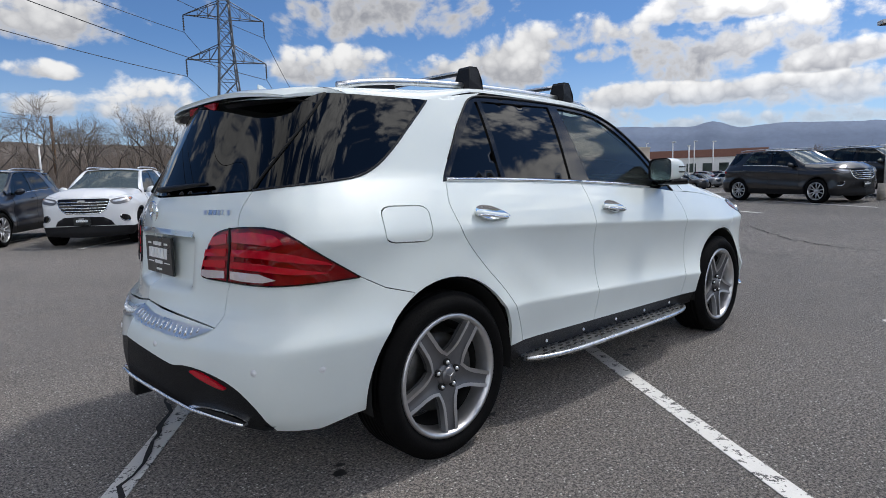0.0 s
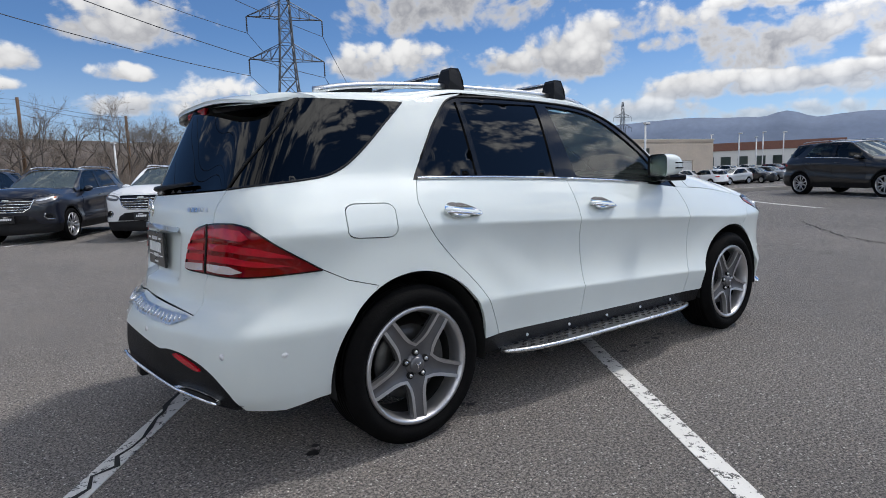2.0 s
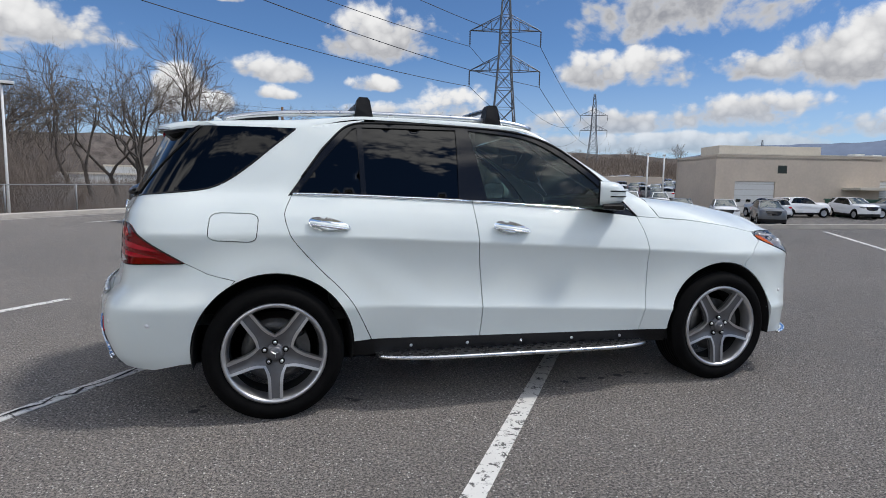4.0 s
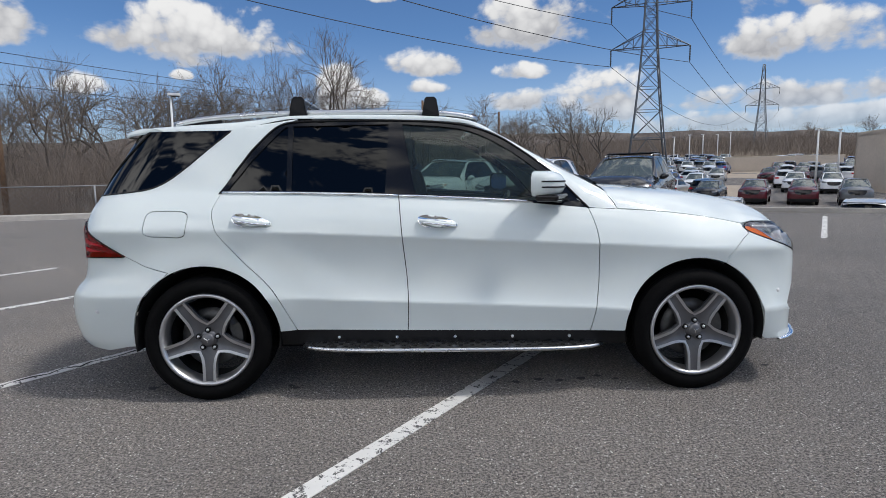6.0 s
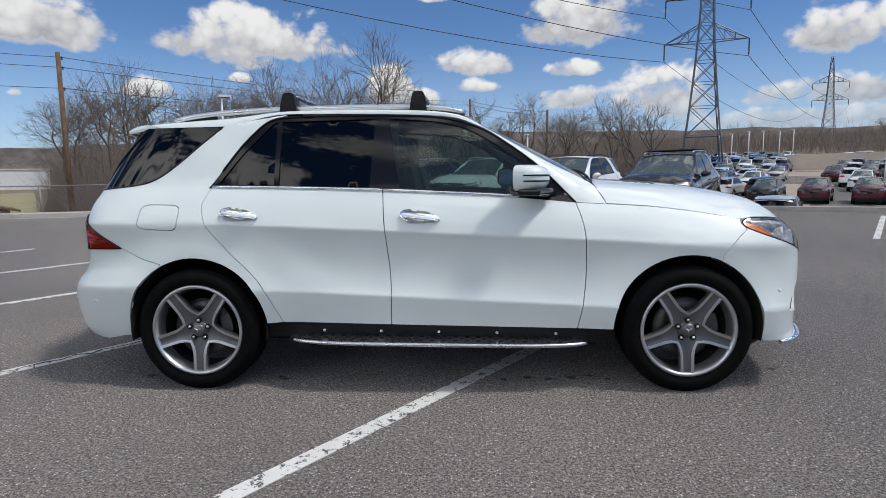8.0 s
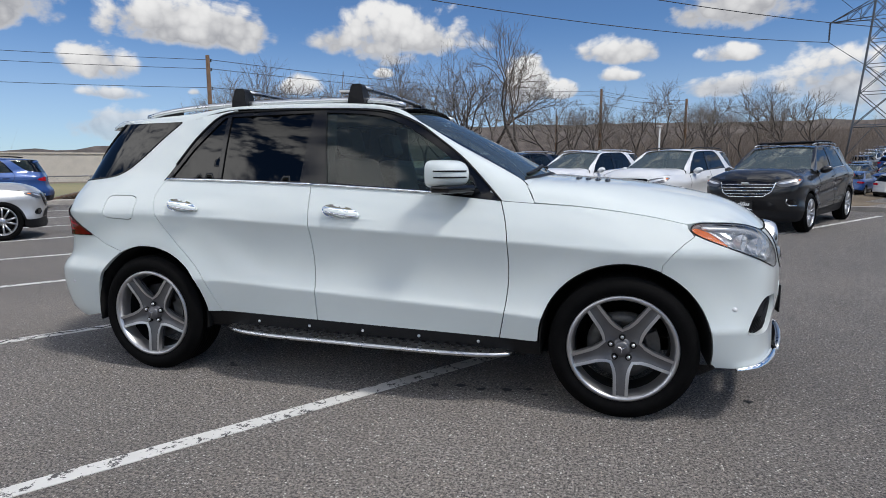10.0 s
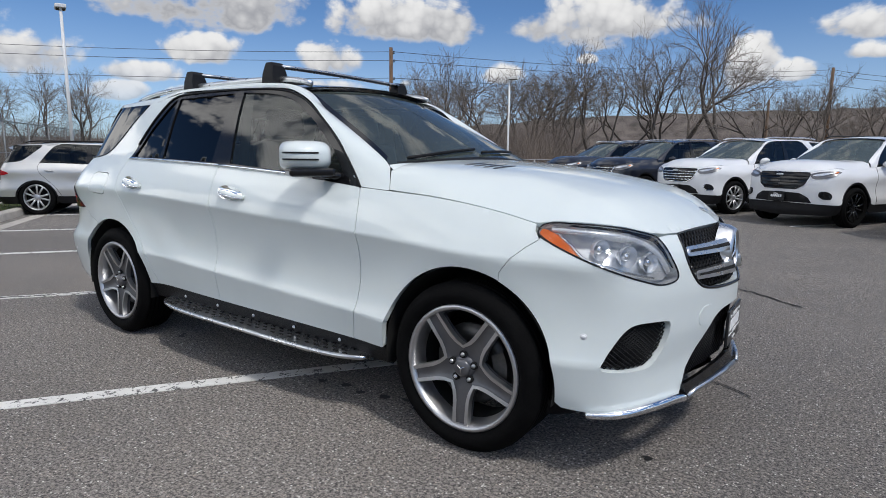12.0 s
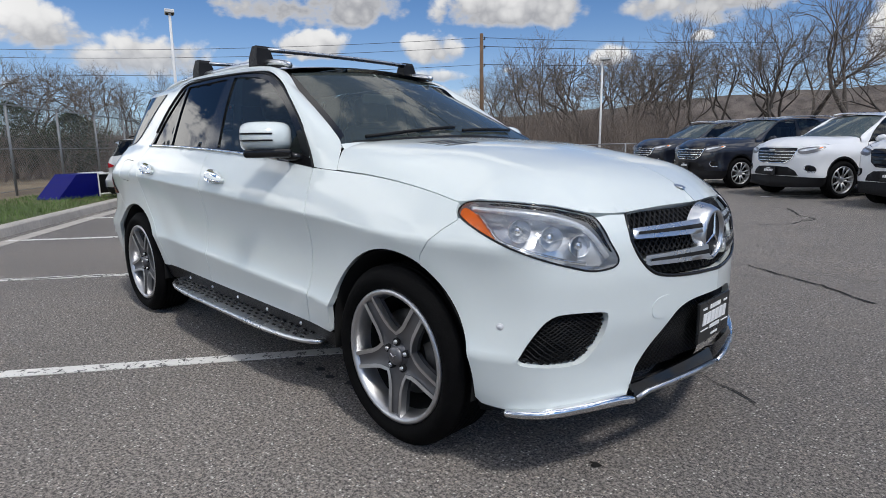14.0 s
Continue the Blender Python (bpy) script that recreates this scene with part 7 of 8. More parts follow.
# ---- cars on the lower lot ----
def build_far_cars():
    kinds = ["silver_white", "black_paint", "grey_paint", "maroon", "blue", "silver"]
    names = {"silver_white": "white", "black_paint": "black", "grey_paint": "grey", "maroon": "dark red", "blue": "blue", "silver": "silver"}
    base = {}
    rng = random.Random(11)
    spots = []
    # two roofs just beyond the far kerb, then a front row, then packed rows on both sides of a pale lane
    spots += [(21.3, 0.9, 3), (21.0, -3.6, -4), (19.5, -14.0, 0), (19.8, -20.2, 0)]
    spots += [(42.0 + rng.uniform(-0.3, 0.3), 4.6 - 2.85 * k, 180) for k in range(6)]
    a0 = 48.0
    for row in range(13):
        c = 0.235 * a0 + rng.uniform(-0.5, 0.5)
        while c > -0.075 * a0:
            if not 0.045 * a0 < c < 0.105 * a0 and rng.random() < 0.93:
                spots.append((a0 + rng.uniform(-0.35, 0.35), c, (180 if row % 2 else 0) + rng.uniform(-6, 6)))
            c -= 2.62
        a0 += 5.3 if row % 2 else 6.6
    # before the workshop
    front = pose(50.2, 35.5, 0, 0, 0, -14)
    for k in range(9):
        q = front @ Vector((-12.5 + 3.3 * k + rng.uniform(-0.5, 0.5), -5.0 + rng.uniform(-1.2, 0.6), 0))
        spots.append((q.dot(ALONG), q.dot(ACROSS), rng.choice((200, 20, 110, 290))))
    for k in range(16):
        spots.append((58 + 6 * (k % 2), -60 - 3.1 * k, 180))
    # rows seen past the workshop's end
    for k in range(7):
        spots.append((60 + rng.uniform(-1, 1), -36 - 3.0 * k, 200))
    for k in range(9):
        spots.append((76 + rng.uniform(-1, 1), -40 - 3.0 * k, 200))
    shop = pose(50.2, 35.5, 0, 0, 0, -14).inverted()
    keep = []
    for a, c, turn in spots:
        q = shop @ (ALONG * a + ACROSS * c)
        if abs(q.x) < 16.8 and -3.0 < q.y < 10.6:
            continue
        keep.append((a, c, turn))
    spots = keep
    for i, (a, c, turn) in enumerate(spots):
        kind = "silver" if a < 33 and c > -6 else "maroon" if abs(a - 42.0) < 0.4 and -1.5 < c < 2.8 else rng.choice(kinds + ["silver_white", "black_paint", "silver_white"] + (["silver_white", "silver", "silver"] if c < -8 else []))
        place = standing(a, c, turn + rng.uniform(-2, 2))
        if kind not in base:
            base[kind] = build_crossover(kind, names[kind] + " crossover in a row on the lower lot", far=True, group="cars on the lower lot", rims=("rim", "rim"))
            base[kind].matrix_basis = place
        else:
            copy_thing(base[kind], place)


build_far_cars()
LANE = grid(lambda s, t: spot(38 + 84 * s, (0.045 + 0.06 * t) * (38 + 84 * s), 0.03), 40, 4)
tagged(part("service_lane", LANE, "lane"), "pale tan concrete lane between rows of cars", "lane", kind="structure")


# ---- scenery ----
def tree_mesh(seed, tall, spread, depth=6, upright=0.5):
    """Bare tree: tapered limbs that fork again and again. Two meshes: wood and twigs."""
    rng = random.Random(seed)
    wood, twigs = ([], []), ([], [])

    def limb(store, p, w, length, r, sides):
        verts, faces = store
        steps = 3 if sides > 3 else 2
        base = len(verts)
        d = w.copy()
        a = d.orthogonal().normalized()
        for i in range(steps + 1):
            t = i / steps
            b = d.cross(a).normalized()
            a = b.cross(d).normalized()
            rr = r * (1 - 0.42 * t)
            for k in range(sides):
                ang = 2 * math.pi * k / sides
                verts.append(p + (a * math.cos(ang) + b * math.sin(ang)) * rr)
            if i < steps:
                d = (d + Vector((rng.gauss(0, 0.17), rng.gauss(0, 0.17), rng.gauss(0.05, 0.10)))).normalized()
                p = p + d * (length / steps)
        for i in range(steps):
            for k in range(sides):
                j = (k + 1) % sides
                faces.append((base + i * sides + k, base + i * sides + j, base + (i + 1) * sides + j, base + (i + 1) * sides + k))
        return p, d

    def grow(p, w, length, r, level):
        store, sides = (wood, 7 if level == 0 else 5) if level < 3 else (twigs, 3)
        q, d = limb(store, p, w, length, r, sides)
        if level >= depth:
            return
        n = rng.choice((2, 2, 3)) if level < 2 else rng.choice((3, 4, 4) if level < 5 else (3, 3, 4))
        for k in range(n):
            turn = rng.uniform(0, 2 * math.pi)
            lean = (rng.uniform(0.25, 0.75) if level < 2 else rng.uniform(0.30, 1.0)) * spread
            side = d.orthogonal().normalized()
            side = Matrix.Rotation(turn, 3, d) @ side
            nd = (d * math.cos(lean) + side * math.sin(lean) + Vector((0, 0, upright * 0.25 if level < 2 else 0.03))).normalized()
            at = q if k < 2 else p.lerp(q, rng.uniform(0.45, 0.95))
            grow(at, nd, length * rng.uniform(0.60, 0.84), r * rng.uniform(0.48, 0.62), level + 1)
    grow(Vector((0, 0, -0.2)), Vector((rng.gauss(0, 0.05), rng.gauss(0, 0.05), 1)).normalized(), tall * 0.28, tall * 0.020, 0)
    return mesh("trunk", *wood), mesh("crown", *twigs)


def tree_plan():
    """(bearing in degrees, distance, height of the top in degrees, shape) of each bare tree, seen from the lot's middle."""
    rng = random.Random(17)
    out = [(97.2, 62, 12.4, 3), (103.2, 58, 10.9, 0), (105.6, 60, 9.4, 1), (108.3, 56, 9.6, 3), (111.2, 55, 9.2, 0), (113.4, 54, 7.6, 4), (115.3, 52, 8.0, 1), (117.6, 50, 7.4, 4),
           (121.0, 46, 7.6, 2), (123.9, 44, 9.3, 3), (126.2, 44, 8.1, 0), (99.9, 66, 8.4, 4), (93.7, 58, 6.8, 2), (88.8, 60, 6.8, 1), (84.7, 64, 7.1, 3), (80.5, 66, 6.3, 0), (76.9, 70, 6.4, 3), (74.1, 72, 6.6, 2)]
    # the trees at bearings 270 to 316 are unseen, added for the car's reflections
    for az0, az1, r0, r1, e0, e1, n in ((100, 126, 48, 70, 5.0, 7.4, 8), (152, 178, 27, 40, 5.2, 6.9, 14), (270, 316, 20, 34, 8, 14, 7), (72, 95, 70, 100, 3.8, 5.6, 22), (50, 76, 150, 260, 3.0, 4.2, 10), (2, 26, 150, 220, 1.5, 2.2, 8)):
        for k in range(n):
            out.append((az0 + (az1 - az0) * (k + rng.random()) / n, rng.uniform(r0, r1), rng.uniform(e0, e1), rng.randrange(5) if r1 < 57 else 5 + k % 2))
    return out


def build_trees():
    shapes = [tree_mesh(21, 9.5, 1.0), tree_mesh(8, 9.0, 0.95), tree_mesh(33, 9.0, 1.1), tree_mesh(47, 9.5, 0.9, upright=0.7), tree_mesh(52, 9.0, 1.1), tree_mesh(61, 9.0, 1.0, 5), tree_mesh(77, 9.0, 1.1, 5)]
    for wood, twigs in shapes:
        wood.materials.append(M["bark"]), twigs.materials.append(M["twig"])
    base = {}
    rng = random.Random(3)
    tall = [max(v.co.z for v in twigs.vertices) for wood, twigs in shapes]
    plan = tree_plan()
    for az, r, top, shape in plan:
        x, y = r * math.cos(radians(az)), -3.0 + r * math.sin(radians(az))
        base_z = height(x, y) - 0.1
        size = (1.3 + r * math.tan(radians(top)) - base_z) * 1.12 / tall[shape]
        m = pose(x, y, base_z, rng.uniform(-2, 2), rng.uniform(-2, 2), rng.uniform(0, 360)) @ Matrix.Scale(size, 4)
        if shape not in base:
            t = thing("tree", "tall bare grey-brown tree with fine twigs", "tree", "bare trees")
            part("trunk", shapes[shape][0], "bark", t), part("crown", shapes[shape][1], "twig", t)
            base[shape] = t
            t.matrix_basis = m
        else:
            t = copy_thing(base[shape], Matrix.LocRotScale(m.translation, m.to_quaternion(), None))
            t.scale = m.to_scale()


build_trees()


def build_brush():
    """Leafless undergrowth and far woods: countless thin stems."""
    def stems(name, label, n, seed, az0, az1, r0, r1, h0, h1, thick, material):
        rng = random.Random(seed)
        verts, faces = [], []
        for _ in range(n):
            az, r = radians(rng.uniform(az0, az1)), math.sqrt(rng.uniform(r0 * r0, r1 * r1))
            x, y = r * math.cos(az), r * math.sin(az)
            pa = Vector((x, y, 0))
            if -5 < pa.dot(ALONG) < 15.5 and pa.dot(ACROSS) < left_side(min(15, max(-5, pa.dot(ALONG)))) + 0.6:
                continue
            if pa.dot(ALONG) > -8.4 and pa.dot(ALONG) < 15.5 and pa.dot(ACROSS) < 24:
                continue
            z = height(x, y) - 0.05
            h = rng.uniform(h0, h1) * rng.uniform(0.6, 1.0)
            w = thick * rng.uniform(0.6, 1.4) * (1 + r / 60)
            for k in range(3):
                lean = Vector((rng.gauss(0, 0.42), rng.gauss(0, 0.42), 1)).normalized()
                q = Vector((x, y, z + 0.25 * h * k * 0.6))
                e = q + lean * h * rng.uniform(0.55, 1.0)
                s = Vector((rng.gauss(0, 1), rng.gauss(0, 1), 0)).normalized() * w
                t = Vector((-s.y, s.x, 0))
                i = len(verts)
                verts += [q - s, q + s * 0.5 + t * 0.8, q + s * 0.5 - t * 0.8, e]
                faces += [(i, i + 1, i + 3), (i + 1, i + 2, i + 3), (i + 2, i, i + 3)]
        ob = part(name, (verts, faces, False), material)
        tagged(ob, label, "undergrowth", kind="stuff")
    stems("undergrowth", "leafless brown undergrowth on the bank beyond the lot", 15000, 1, 84, 130, 27, 60, 1.2, 4.2, 0.007, "brush")
    stems("undergrowth", "low dry brush below the lot", 1600, 7, 131, 150, 27, 60, 0.4, 1.1, 0.012, "brush")
    stems("undergrowth", "tall leafless thicket between the bare trees", 15000, 6, 111, 129, 31, 58, 2.5, 8.5, 0.006, "brush")
    stems("undergrowth", "leafless brown undergrowth behind the fence", 11000, 2, 148, 200, 21, 45, 1.0, 3.8, 0.007, "brush")
    # never in view: added so that the car's glass reflects something dark
    stems("undergrowth", "unseen leafless thicket, added to darken reflections in the car", 3000, 8, 268, 318, 12, 34, 1.6, 4.2, 0.016, "brush")
    stems("far_woods", "leafless brown woods in the distance", 26000, 3, 48, 120, 140, 420, 3.5, 9.0, 0.014, "brush")
    stems("far_woods", "leafless brown woods beyond the lots", 12000, 4, 68, 108, 66, 140, 1.6, 5.2, 0.010, "brush")
    stems("far_woods", "leafless trees beyond the workshop", 5000, 5, 5, 50, 150, 420, 3.0, 8.0, 0.014, "brush")


build_brush()


def build_evergreens():
    rng = random.Random(9)
    for az, r, h in ((171.0, 23.0, 2.5), (175.5, 24, 2.9), (180.0, 23.5, 2.4)):
        x, y = r * math.cos(radians(az)), r * math.sin(radians(az))
        t = thing("evergreen_tree", "dark green rounded juniper behind the fence", "tree", "evergreens", at=pose(x, y, height(x, y)))
        part("trunk", beam((0, 0, -0.1), (0, 0, h * 0.5), 0.09, 7, 0.03), "bark", t)
        verts, faces = [], []
        for _ in range(4200):
            s = rng.random()
            a = rng.uniform(0, 2 * math.pi)
            rad = (1 - (2 * s - 0.9) ** 2 * 0.80) * h * 0.52 * rng.random() ** 0.4 * (1 + 0.25 * math.sin(3 * a + 5 * s))
            c = Vector((rad * math.cos(a), rad * math.sin(a), 0.25 + s * (h - 0.3)))
            u, v = Vector((rng.gauss(0, 1), rng.gauss(0, 1), rng.gauss(0.4, 0.7))).normalized() * rng.uniform(0.06, 0.15), Vector((rng.gauss(0, 1), rng.gauss(0, 1), rng.gauss(0, 1))).normalized() * 0.04
            i = len(verts)
            verts += [c - v, c + u, c + v]
            faces.append((i, i + 1, i + 2))
        part("crown", (verts, faces, False), "evergreen", t)


build_evergreens()


def build_tower(name, label, x, y, z0, scale, yaw):
    """Lattice transmission tower: four tapering legs, bracing, two pairs of arms with insulators."""
    t = thing(name, label, "pylon", "transmission towers", at=pose(x, y, z0, 0, 0, yaw) @ Matrix.Scale(scale, 4))
    half = hermite((0, 12, 19.5, 23, 30), (2.55, 1.30, 0.78, 0.66, 0.25))
    levels = [0, 6.2, 9.6, 12.4, 14.9, 17.2, 19.2, 20.9, 22.3, 24.2, 26.6, 29.5]
    corner = lambda k, z: Vector((half(z) * (1 if k in (0, 3) else -1), half(z) * (1 if k in (0, 1) else -1), z))
    for k in range(4):
        part("leg", tube([corner(k, a) for a in levels], 0.10, 5, up=(0.3, 1, 0.2)), "steel", t)
    for k in range(4):
        j = (k + 1) % 4
        bars = []
        for a, b in zip(levels, levels[1:]):
            if a == 0:
                bars += [beam(corner(k, b), corner(j, b), 0.06, 3), beam(corner(k, b).lerp(corner(k, 0), 0.5), corner(k, b).lerp(corner(j, b), 0.5), 0.035, 3), beam(corner(j, b).lerp(corner(j, 0), 0.5), corner(k, b).lerp(corner(j, b), 0.5), 0.035, 3)]
                continue
            bars += [beam(corner(k, a), corner(j, b), 0.05, 3), beam(corner(j, a), corner(k, b), 0.05, 3), beam(corner(k, b), corner(j, b), 0.045, 3)]
        if scale == 1.0:
            for bar in bars:
                part("brace", bar, "steel", t)
        else:
            tagged(part("bracing", join(*bars), "steel", t), kind="stuff")
    for z in (17.2, 22.3):
        for sgn in (-1, 1):
            h = half(z + 0.6)
            tip = Vector((sgn * 4.6, 0, z))
            bars = []
            for e in (-1, 1):
                root, top = Vector((sgn * h, e * h, z)), Vector((sgn * half(z + 2.0), e * half(z + 2.0), z + 1.9))
                bars += [beam(root, tip, 0.055, 4), beam(top, tip, 0.05, 4)]
                for q in (0.3, 0.6):
                    bars.append(beam(root.lerp(tip, q), top.lerp(tip, q), 0.035, 3))
                    bars.append(beam(root.lerp(tip, q), top.lerp(tip, q - 0.3), 0.035, 3))
            if scale == 1.0:
                for bar in bars:
                    part("arm_bar", bar, "steel", t)
            else:
                part("cross_arm", join(*bars), "steel", t)
            part("insulator", lathe_at([(0.04, 0.0)] + [(0.11 if k % 2 else 0.05, -0.15 * k) for k in range(1, 13)] + [(0.03, -2.0)], tip), "wire", t)
    return t


def lathe_at(profile, at):
    v, f, s = lathe(profile, 8, "z")
    return [p + at for p in v], f, s


TOWER = Vector((27.9, 68.5, -0.6))
build_tower("transmission_tower", "tall grey lattice transmission tower", TOWER.x, TOWER.y, TOWER.z, 1.0, -18)
build_tower("transmission_tower", "distant grey lattice transmission tower", 132, 222, 5.5, 1.25, -22)
build_tower("transmission_tower", "small far-off lattice transmission tower", 290, 205, 6, 1.2, -30)
build_tower("transmission_tower", "small far-off lattice transmission tower", 330, 330, 6, 1.1, -30)


def cable(name, label, p, q, sag, r, parent=None):
    p, q = Vector(p), Vector(q)
    pts = [p.lerp(q, i / 24) - Vector((0, 0, sag * 4 * (i / 24) * (1 - i / 24))) for i in range(25)]
    tagged(part(name, tube(pts, r, 4), "wire", parent), label, "cable", "power lines")


side = Vector((math.cos(radians(-18)), math.sin(radians(-18)), 0))
for z in (17.2, 22.3):
    for sgn in (-1, 1):
        tip = TOWER + side * 4.6 * sgn + Vector((0, 0, z - 2.0))
        cable("power_line", "thin dark power line from the transmission tower", tip, tip + Vector((-95, -72, 10)) , 4.0, 0.035)
        cable("power_line", "thin dark power line between transmission towers", tip, Vector((132, 222, 5.5)) + side * 5.7 * sgn + Vector((0, 0, (z - 2) * 1.25)), 6.0, 0.04)


def build_poles():
    tops = []
    for k, (x, y, top, r) in enumerate(((-20.8, 25.1, 7.75, 0.15), (-0.1, 76.5, 11.5, 0.22), (10.2, 75.6, 9.8, 0.2), (-52, -2, 8.3, 0.16), (-4.5, 62, 7.0, 0.16))):
        z = height(x, y)
        p = thing("utility_pole", "weathered brown wooden utility pole", "utility pole", "utility poles", at=pose(x, y, z))
        h = top - z
        part("mast", beam((0, 0, -0.3), (0, 0, h), r, 10, r * 0.72), "wood", p)
        for dz in (0.35, 0.85, 1.9):
            part("bracket", beam((0, -r * 0.6, h - dz), (0, 0.30, h - dz + 0.05), 0.03, 5), "wire", p)
            part("insulator", lathe_at([(0.0, 0.16), (0.04, 0.14), (0.05, 0.08), (0.03, 0.06), (0.05, 0.02), (0.03, 0.0)], Vector((0, 0.28, h - dz + 0.05))), "wire", p)
        tops.append(Vector((x, y, top)))
    for dz, off in ((-0.2, 0.28), (-0.7, 0.28), (-1.75, 0.28)):
        o = Vector((0, off, dz))
        cable("power_line", "thin dark cable between utility poles", tops[0] + o, tops[3] + o, 0.5, 0.013)
        cable("power_line", "thin dark cable between utility poles", tops[0] + o, tops[1] + o, 0.6, 0.016)
        cable("power_line", "thin dark cable between utility poles", tops[1] + o, tops[2] + o, 0.3, 0.02)


build_poles()


def build_lamp(x, y, top, label, arm_yaw, r=0.06):
    z = height(x, y)
    p = thing("street_lamp", label, "street lamp", "lot lamps", at=pose(x, y, z, 0, 0, arm_yaw))
    h = top - z
    part("post", beam((0, 0, -0.1), (0, 0, h), r, 10, r * 0.75), "white_post", p)
    part("lamp_head", box(-0.12, -0.16, h - 0.02, 0.42, 0.16, h + 0.10, 0.02), "white_post", p)
    part("lens", box(0.0, -0.12, h - 0.035, 0.38, 0.12, h - 0.018), "plastic", p)
    part("base", beam((0, 0, -0.05), (0, 0, 0.5), 0.22, 12, 0.20), "concrete", p)


build_lamp(-18.9, 6.18, 5.95, "white lot lamp beside the fence", 160)
build_lamp(-11.8, 23.6, 5.15, "white lot lamp before the bare trees", 20)
build_lamp(18.5, 0.94, 5.45, "tall white lot lamp beside the black cars", 130, 0.07)
for k, (az, r, el) in enumerate(((36.3, 47, 4.4), (55.5, 62, 3.45), (54.0, 66, 3.3), (65.3, 118, 3.35), (64.2, 124, 3.35), (63.0, 130, 3.3), (62.0, 132, 3.4), (66.6, 112, 3.2), (84.5, 60, 3.7), (27, 90, 3.0), (25, 100, 3.0), (23.5, 95, 2.9), (29, 110, 3.0), (25.8, 80, 2.6))):
    x, y = r * math.cos(radians(az)), -4 + r * math.sin(radians(az))
    build_lamp(x, y, 1.3 + r * math.tan(radians(el)), "white lamp on the lower lot", 30 * k, 0.10)


def build_fence():
    f = thing("chain_link_fence", "tall grey chain-link fence with barbed wire arms", "fence")
    a, tall = -7.85, 2.15
    cs = [4 + 2.55 * k for k in range(-14, 12)]
    up = Vector((0, 0, 1))
    for c in cs:
        p = spot(a, c)
        part("post", beam(p - up * 0.1, p + up * tall, 0.030, 8), "galv", f)
        part("barb_arm", beam(p + up * tall, p + up * (tall + 0.28) + ALONG * 0.28, 0.014, 5), "galv", f)
    rail = [spot(a, c) for c in cs]
    for z, r in ((tall, 0.021), (tall * 0.52, 0.014), (0.12, 0.008)):
        part("rail", tube([p + up * z for p in rail], r, 6), "galv", f)
    for k in range(3):
        part("barbed_strand", tube([p + up * (tall + 0.09 * (k + 1)) + ALONG * 0.09 * (k + 1) for p in rail], 0.004, 4), "galv", f)
    wires = []
    length = (cs[-1] - cs[0])
    step = 0.085
    n = int(length / step)
    p0 = spot(a, cs[0])
    slope = (spot(a, cs[-1]) - p0) / length
    for k in range(-int(tall / step), n):
        for fam in (0, 1):
            s0, s1 = k * step, k * step + tall
            z0, z1 = (0.05, tall) if fam == 0 else (tall, 0.05)
            if s0 < 0 or s1 > length:
                continue
            wires.append(beam(p0 + slope * s0 + up * z0, p0 + slope * s1 + up * z1, 0.0028, 3))
    tagged(part("wire_mesh", join(*wires), "galv", f), kind="stuff")


build_fence()


def build_rail_fence():
    f = thing("low_fence", "low galvanised chain-link fence along the lot's side", "fence")
    up = Vector((0, 0, 1))
    pts = [spot(a, left_side(a) + 0.9) for a in np.linspace(-4.0, 16, 9)]
    for p in pts:
        part("post", beam(p - up * 0.1, p + up * 1.05, 0.028, 8), "galv", f)
    part("top_rail", tube([p + up * 1.05 for p in pts], 0.021, 6), "galv", f)
    wires = []
    for p, q in zip(pts, pts[1:]):
        for k in range(16):
            wires += [beam(p.lerp(q, k / 16) + up * 0.05, p.lerp(q, min(1, (k + 6) / 16)) + up * 1.03, 0.003, 3), beam(p.lerp(q, k / 16) + up * 1.03, p.lerp(q, min(1, (k + 6) / 16)) + up * 0.05, 0.003, 3)]
    tagged(part("wire_mesh", join(*wires), "galv", f), kind="stuff")


build_rail_fence()


